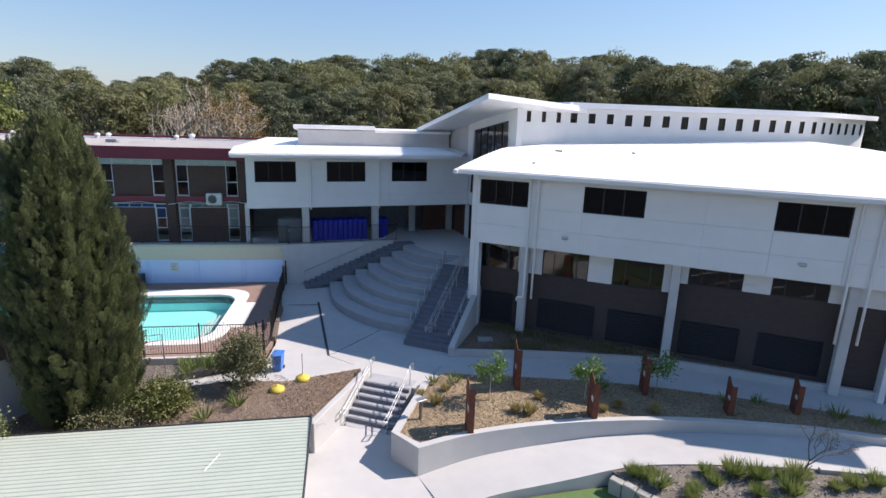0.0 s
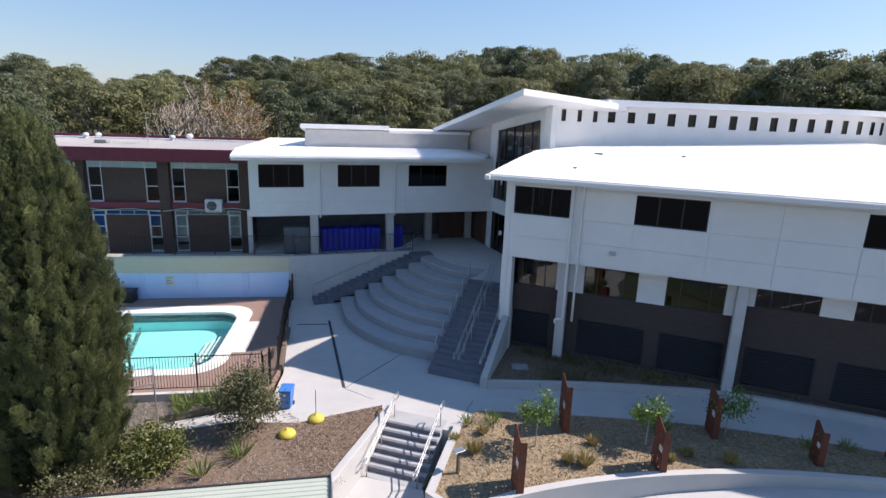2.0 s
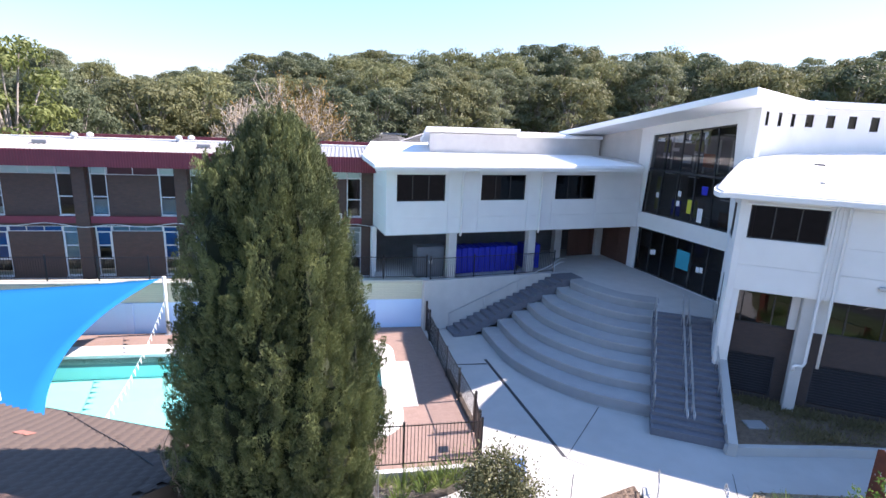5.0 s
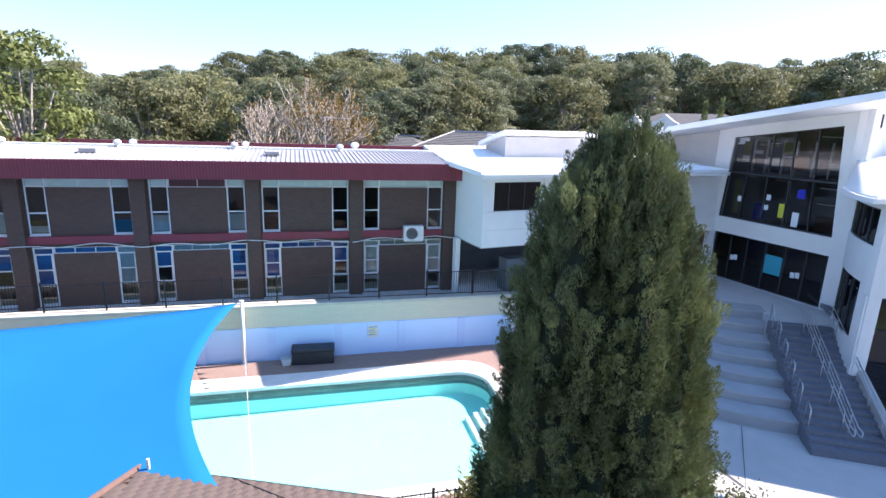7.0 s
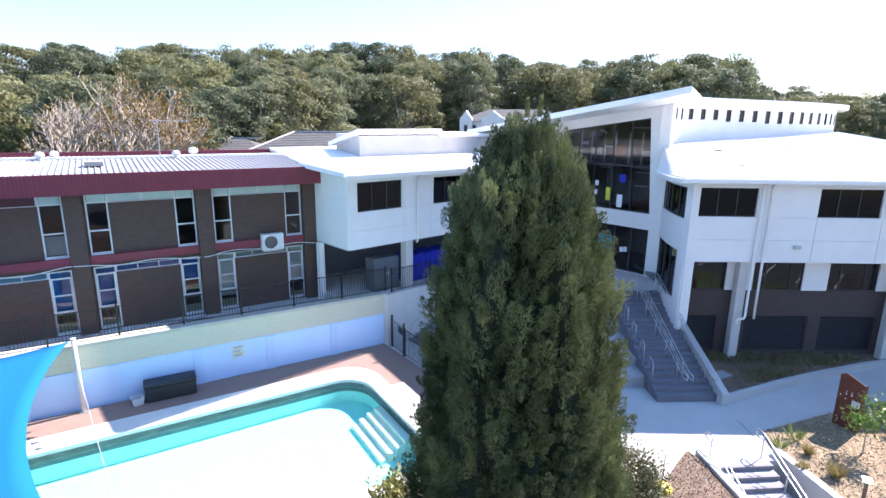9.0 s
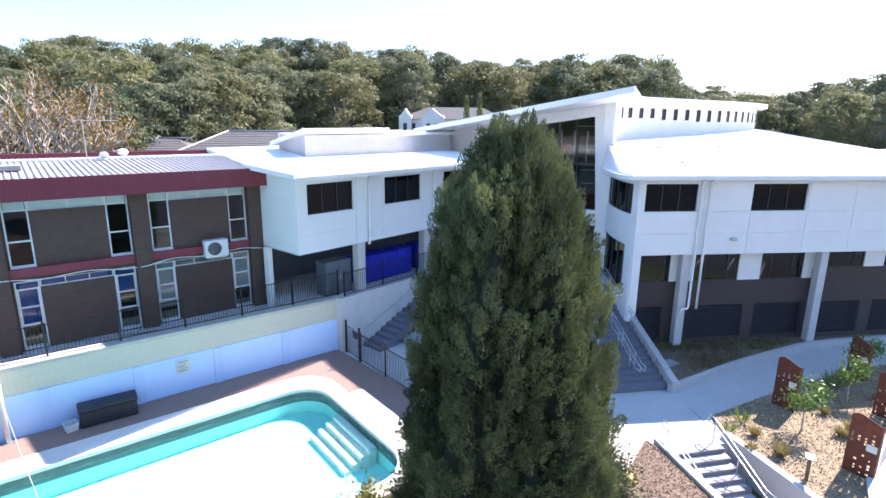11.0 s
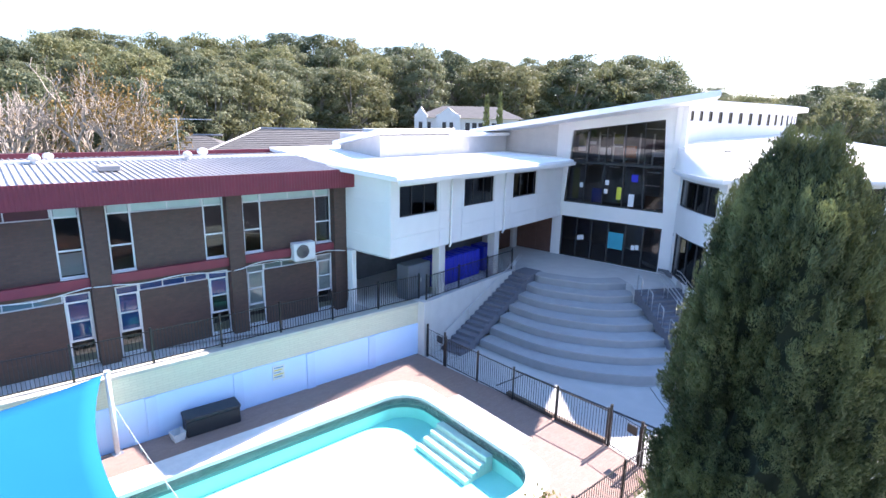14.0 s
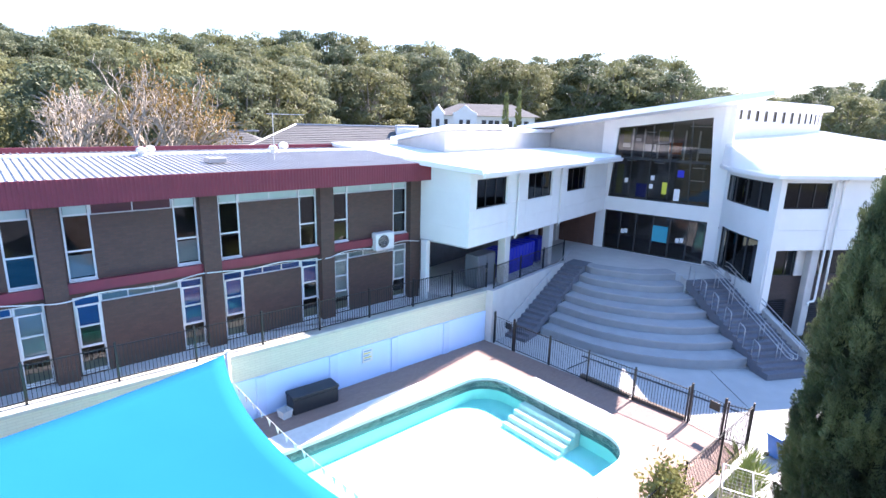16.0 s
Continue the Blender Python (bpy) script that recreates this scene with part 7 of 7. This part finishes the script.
shrub("garden_shrub", "rounded shrub with small glossy olive leaves on the bark bed", -0.75, 22.95, 0.02, 1.0, 2.25, 41, SHRUB, 10500, 0.10)
shrub("garden_shrub", "sprawling yellow-green shrub beside the cypress", -3.75, 21.7, 0.02, 1.05, 1.15, 42, leafmat("yellow green shrub leaves", (0.05, 0.07, 0.02), (0.20, 0.21, 0.07), 0.45, 0.25), 5200, 0.12)
shrub("garden_shrub", "low dark shrub beside the cypress", -5.6, 20.6, 0.02, 1.2, 0.95, 43, SHRUB, 2600, 0.1)
shrub("garden_shrub", "yellow-green leafy shrub at the pool fence", -6.4, 26.4, 0.1, 0.75, 2.2, 44, leafmat("lime shrub leaves", (0.07, 0.085, 0.02), (0.25, 0.24, 0.08), 0.45, 0.3), 2400, 0.15)
shrub("garden_shrub", "small conifer shrub at the foot of the cypress", -8.6, 19.8, 0.02, 0.6, 1.5, 45, CYPRESS, 1600, 0.09)


def sapling(x, y, h, r, seed, foliage=FRESH):
    t = thing("young_tree", "young green tree on a thin pale stem in the mulch bed", "tree", pose(x, y, -0.1), "young trees in the bed")
    rng = np.random.default_rng(seed)
    part("stem", tube(bmesh.new(), [(0, 0, -0.05), (0.04, 0.02, h * 0.4), (0, 0, h * 0.85)], 0.03, 6, 0.5), PALEBARK, t)
    cl = [np.array([r * 0.6 * math.cos(2.4 * k), r * 0.6 * math.sin(2.4 * k), h * (0.55 + 0.4 * ((k * 0.37) % 1))]) for k in range(11)]
    cen = np.concatenate([c + rng.normal(size=(60, 3)) * r * 0.28 for c in cl])
    leaves("crown", cen, rng.normal(size=cen.shape) + np.array([0, 0, -0.1]), rng.uniform(0.12, 0.2, len(cen)), rng.uniform(0.05, 0.09, len(cen)), foliage, t, seed=seed)


for k, (x, y, h, r) in enumerate(((9.25, 19.1, 2.0, 0.7), (13.35, 18.0, 1.85, 0.6), (17.0, 17.75, 1.7, 0.75))):
    sapling(x, y, h, r, 60 + k)


def blades(n, r, h, rng, splay=0.7):
    th = rng.uniform(0, 2 * math.pi, n)
    rad = r * 0.25 * np.sqrt(rng.random(n))
    cen = np.stack([rad * np.cos(th), rad * np.sin(th), np.zeros(n)], 1)
    ax = np.stack([np.cos(th) * splay * rng.random(n), np.sin(th) * splay * rng.random(n), np.ones(n)], 1)
    return cen, ax, h * rng.uniform(0.55, 1.1, n), np.full(n, 0.02) * rng.uniform(0.7, 1.5, n)


def tuft(name, label, foliage, r, h, seed, n=130, splay=0.9):
    rng = np.random.default_rng(seed)
    c, a, l, w = blades(n, r, h, rng, splay)
    ob = leaves(name, c, a, l, w * (0.9 if n > 300 else 1 + h), foliage, None, seed=seed)
    return tagged(ob, label, "grass tuft", "grass tufts")


t1 = tuft("grass_tuft", "green grassy tuft planted in the bed", TUFT, 0.55, 0.62, 1, 420, 1.1)
t2 = tuft("grass_tuft", "dry straw-coloured tuft planted in the mulch", STRAW, 0.35, 0.5, 2, 150)
t3 = tuft("grass_tuft", "broad strappy green clump planted in the bed", leafmat("strappy leaves", (0.08, 0.14, 0.03), (0.22, 0.27, 0.09), 0.45, 0.3), 0.5, 0.7, 3, 60, 1.3)
rt = random.Random(9)
spots1 = [(x, y, -1.2) for x, y in ((12.58, 13.64), (13.01, 12.82), (14.97, 12.24), (15.1, 12.75), (16.64, 11.96), (17.04, 10.96), (18.74, 10.61), (19.5, 10.54), (12.9, 13.3), (14.0, 12.2), (15.9, 11.3), (18.0, 11.5), (17.5, 11.75), (20.3, 10.3), (13.6, 11.9), (16.0, 12.4))]
spots1 += [(13.2 + 0.8 * k + rt.uniform(-0.3, 0.3), 11.9 - 0.5 * k - rt.uniform(0.2, 1.8), -1.2) for k in range(12)]
spots2 = [(6.5, 20.3, -0.1), (6.9, 19.4, -0.1), (9.9, 17.9, -0.1), (10.4, 17.6, -0.1), (13.6, 16.9, -0.1), (14.4, 17.0, -0.1), (11.4, 18.6, -0.1), (7.7, 20.4, -0.1), (15.6, 16.2, -0.1)]
spots3 = [(-2.3, 24.9, 0.12), (-2.9, 25.1, 0.12), (-2.0, 25.3, 0.12), (-1.2, 25.0, 0.12), (-3.2, 24.6, 0.12), (-1.0, 25.4, 0.12), (-1.6, 25.45, 0.12), (-2.4, 25.6, 0.12), (-0.5, 25.15, 0.12), (-3.4, 25.5, 0.12), (-1.7, 24.95, 0.12), (-1.0, 21.3, 0.02), (-2.2, 20.6, 0.02), (7.4, 21.2, -0.1), (8.4, 21.0, -0.1), (14.5, 18.6, -0.1), (19.3, 16.0, -0.1), (20.6, 15.5, -0.1), (23.0, 13.6, -0.1), (24.0, 12.8, -0.1)]
for proto, spots in ((t1, spots1), (t2, spots2), (t3, spots3)):
    for k, (x, y, z) in enumerate(spots):
        m = pose(x, y, bedz(x, y) if z < -1 else z, 0, 0, rt.uniform(0, 360)) @ Matrix.Scale(rt.uniform(0.75, 1.25), 4)
        if k == 0:
            proto.matrix_basis = m
        else:
            o = copy_thing(proto, Matrix.Identity(4))
            o.matrix_basis = m
def within(poly, x, y):
    inside = False
    j = len(poly) - 1
    for i in range(len(poly)):
        if (poly[i][1] > y) != (poly[j][1] > y) and x < (poly[j][0] - poly[i][0]) * (y - poly[i][1]) / (poly[j][1] - poly[i][1]) + poly[i][0]:
            inside = not inside
        j = i
    return inside


# low ground cover along the building, in loose drifts
rng = np.random.default_rng(12)
COVER = leafmat("dull ground cover blades", (0.11, 0.10, 0.05), (0.24, 0.19, 0.10), 0.7, 0.2)
pts = []
drift = [(rng.uniform(-5.2, 20), rng.uniform(-2.6, 0.6), rng.uniform(0.25, 0.6)) for _ in range(46)]
while len(pts) < 6500:
    du, dv, dr = drift[rng.integers(len(drift))]
    u, v = du + rng.normal() * dr * 1.3, dv + rng.normal() * dr * 0.7
    x, y = 16.234 + 0.7455 * u + 0.6665 * v, 22.862 - 0.6665 * u + 0.7455 * v
    if v < 0.85 and within(bedb, x - 0.25, y - 0.28):
        pts.append((x, y, 0.05))
pts = np.array(pts)
gc = leaves("ground_cover", pts, rng.normal(size=pts.shape) * 0.7 + np.array([0, 0, 1.0]), rng.uniform(0.12, 0.34, len(pts)), rng.uniform(0.02, 0.05, len(pts)), COVER, None, seed=3)
tagged(gc, "low dull green ground cover along the building base", "ground cover", kind="stuff")

# loose bark chips and gravel stones
def litter(name, label, poly, z, n, size, material, seed):
    rng = np.random.default_rng(seed)
    xs0, ys0 = [p[0] for p in poly], [p[1] for p in poly]
    out = []
    while len(out) < n:
        x, y = rng.uniform(min(xs0), max(xs0)), rng.uniform(min(ys0), max(ys0))
        if within(poly, x, y):
            out.append((x, y, (z(x, y) if callable(z) else z) + rng.uniform(0.0, 0.03)))
    ax = rng.normal(size=(n, 3)) * np.array([1, 1, 0.35])
    ob = leaves(name, out, ax, rng.uniform(0.6, 1.5, n) * size, rng.uniform(0.4, 0.9, n) * size, material, None, seed=seed)
    tagged(ob, label, "mulch", kind="stuff")


CHIP = mat("pale bark chips", (0.52, 0.42, 0.28), (0.11, 0.078, 0.05), 3, 0.9, island=0.6)
CHIPD = mat("brown bark chips", (0.41, 0.30, 0.21), (0.12, 0.075, 0.05), 3, 0.9, island=0.6)
PEB = mat("grey pebbles", (0.45, 0.41, 0.36), (0.15, 0.135, 0.12), 3, 0.9, island=0.6)
litter("bark_chips", "loose tan bark chips on the raised bed", bed, -0.1, 16000, 0.065, CHIP, 1)
CHIPG = mat("greyed bark chips", (0.44, 0.40, 0.35), (0.13, 0.11, 0.095), 3, 0.9, island=0.6)
litter("bark_chips", "loose rust-brown bark chips and fallen leaves", [(4.45, 23.35), (1.0, 22.95), (0.2, 21.6), (1.6, 18.9), (4.3, 22.75)], 0.02, 4500, 0.055, CHIPD, 2)
litter("bark_chips", "loose greyed bark chips and dry litter", [(1.6, 22.9), (-1.4, 23.7), (-4.0, 23.55), (-12, 24), (-12, 19.0), (2.2, 18.9)], 0.02, 10000, 0.055, CHIPG, 5)
litter("pebbles", "loose grey gravel stones", bedf, 0.12, 3500, 0.07, PEB, 3)
litter("pebbles", "loose grey gravel stones by the lower path", gbed, bedz, 6000, 0.09, PEB, 4)
# leafless sapling by the lower path
bs = thing("bare_sapling", "leafless dark sapling in the gravel bed", "tree", pose(17.89, 11.2, -0.47))
bm = bmesh.new()
rb = random.Random(14)
tips = []
branch(Vector((0, 0, -0.05)), Vector((0.25, 0.1, 1)).normalized(), 0.95, 0.035, 1)
part("crown", bm, SLEEPER, bs)

# ---- houses beyond ----
REDTILE = mat("old grey brown roof tile", (0.125, 0.122, 0.118), (0.078, 0.077, 0.075), 1.2, 0.9, bump=0.4, stretch=(1, 4, 1))
fr = thing("tiled_house", "grey-brown tiled roof of a house behind the wing", "house", pose(17, 65, 0, 0, 0, -38))


def hip(bm, x0, y0, x1, y1, z0, z1, inset):
    v = [bm.verts.new(p) for p in ((x0, y0, z0), (x1, y0, z0), (x1, y1, z0), (x0, y1, z0), (x0 + inset, (y0 + y1) / 2, z1), (x1 - inset, (y0 + y1) / 2, z1))]
    for q in ((0, 1, 5, 4), (1, 2, 5), (2, 3, 4, 5), (3, 0, 4), (3, 2, 1, 0)):
        bm.faces.new([v[k] for k in q])
    return bm


def coursed(parent, x0, x1, y0, y1, z0, z1, inset, n):
    """A hip roof with stepped tile courses on its front slope and its left hip."""
    part("roof", hip(bmesh.new(), x0, y0, x1, y1, z0, z1, inset), REDTILE, parent)
    ymid = (y0 + y1) / 2
    for k in range(n):
        a, b = k / n, (k + 1) / n
        za, zb = z0 + (z1 - z0) * a, z0 + (z1 - z0) * b
        ya, yb = y0 + (ymid - y0) * a, y0 + (ymid - y0) * b
        bm = bmesh.new()
        vs = [bm.verts.new(p) for p in ((x0 + inset * a, ya, za + 0.07), (x1 - inset * a, ya, za + 0.07), (x1 - inset * b, yb, zb + 0.03), (x0 + inset * b, yb, zb + 0.03))]
        lo = [bm.verts.new(p) for p in ((x0 + inset * a, ya, za), (x1 - inset * a, ya, za))]
        bm.faces.new(vs)
        bm.faces.new((lo[0], lo[1], vs[1], vs[0]))
        part("tile_course", bm, REDTILE, parent)


coursed(fr, -10, 10.5, -5, 6, 8.0, 10.15, 4.5, 14)
coursed(fr, -15.5, -7.0, -3.5, 4.5, 8.0, 9.45, 3.5, 10)
part("ridge", tubes([(-10, -5, 8.1), (-5.5, 0.5, 10.23), (6, 0.5, 10.23), (10.5, -5, 8.1)], r=0.13, seg=6), ROOFGREY, fr, "pale ridge capping")
part("ridge", tubes([(-15.5, -3.5, 8.1), (-12.0, 0.5, 9.53), (-9.0, 0.5, 9.53)], r=0.11, seg=6), ROOFGREY, fr, "pale ridge capping")
part("wall", boxes((-9.5, -4.5, -1.4, 10, 5.5, 8.0)), CREAM, fr)
part("wall", boxes((-15, -3, -1.4, -9.5, 4, 8.0)), CREAM, fr)
part("roof_unit", sbox(4.2, -1.5, 9.3, 6.4, -0.4, 10.45, 0.05), FRAMEWHITE, fr, "white roof-mounted cooler")
hs = thing("white_house", "white two-storey house with gables among the trees", "house", pose(53.5, 74.5, 0, 0, 0, -57))
HOUSEW = mat("white house render", (0.75, 0.75, 0.74), (0.66, 0.66, 0.65), 1, 0.7)
holes = [(u, u + 0.75, 9.7, 11.0) for u in (-7.6, -6.5, -0.2, 0.9, 1.9, 4.0, 5.4, 6.6)]
part("wall", holed(-8.3, 8.3, -1.5, 11.7, 0, 0.3, holes), HOUSEW, hs)
part("body", boxes((-8.2, 0.35, -1.5, 8.2, 7, 11.6)), ROOM, hs)
part("side_wall", boxes((-8.3, 0.3, -1.5, -8.2, 7.1, 11.7)), HOUSEW, hs)
part("roof", hip(bmesh.new(), -8.7, -0.5, 9.2, 7.6, 11.68, 13.6, 4.5), REDTILE, hs)
for u, hw in ((-7.3, 1.0), (-2.9, 1.9)):
    bm = bmesh.new()
    upright(bm, [(u - hw, 9.0), (u + hw, 9.0), (u + hw, 12.1), (u + hw * 0.7, 12.3), (u, 13.3), (u - hw * 0.7, 12.3), (u - hw, 12.1)], -0.7, 0.6)
    bmesh.ops.recalc_face_normals(bm, faces=bm.faces[:])
    g = part("gable", bm, HOUSEW, hs)
    for du in (-0.9, 0.25) if hw > 1.5 else (-0.3,):
        part("window", boxes((u + du, -0.73, 9.7, u + du + 0.6, -0.704, 11.0)), DARKFRAME, g)
for u, u1, z, z1 in holes:
    part("window", boxes((u + 0.02, 0.12, z + 0.02, u1 - 0.02, 0.2, z1 - 0.02)), DARKFRAME, hs)


def pencil_pine(x, y, top, seed):
    t = thing("pencil_pine", "thin dark pencil pine beside the white house", "tree", pose(x, y, hill(x, y)), group="pencil pines")
    rng = np.random.default_rng(seed)
    h = top - hill(x, y)
    part("trunk", tube(bmesh.new(), [(0, 0, -1), (0, 0, h * 0.9)], 0.15, 6, 0.3), TRUNK, t)
    n = 900
    f = rng.random(n)
    r = 0.5 * np.interp(f, [0, 0.3, 0.8, 1], [0.7, 1, 0.7, 0.1]) * np.sqrt(rng.random(n))
    th = rng.uniform(0, 6.28, n)
    leaves("foliage", np.stack([r * np.cos(th), r * np.sin(th), f * h], 1), np.stack([np.cos(th) * 0.3, np.sin(th) * 0.3, np.ones(n)], 1), rng.uniform(0.4, 0.8, n), rng.uniform(0.2, 0.35, n), CYPRESS, t, seed=seed)


for k, (x, y, top) in enumerate(((47.4, 66.4, 14.5), (48.6, 65.0, 14.9))):
    pencil_pine(x, y, top, 80 + k)
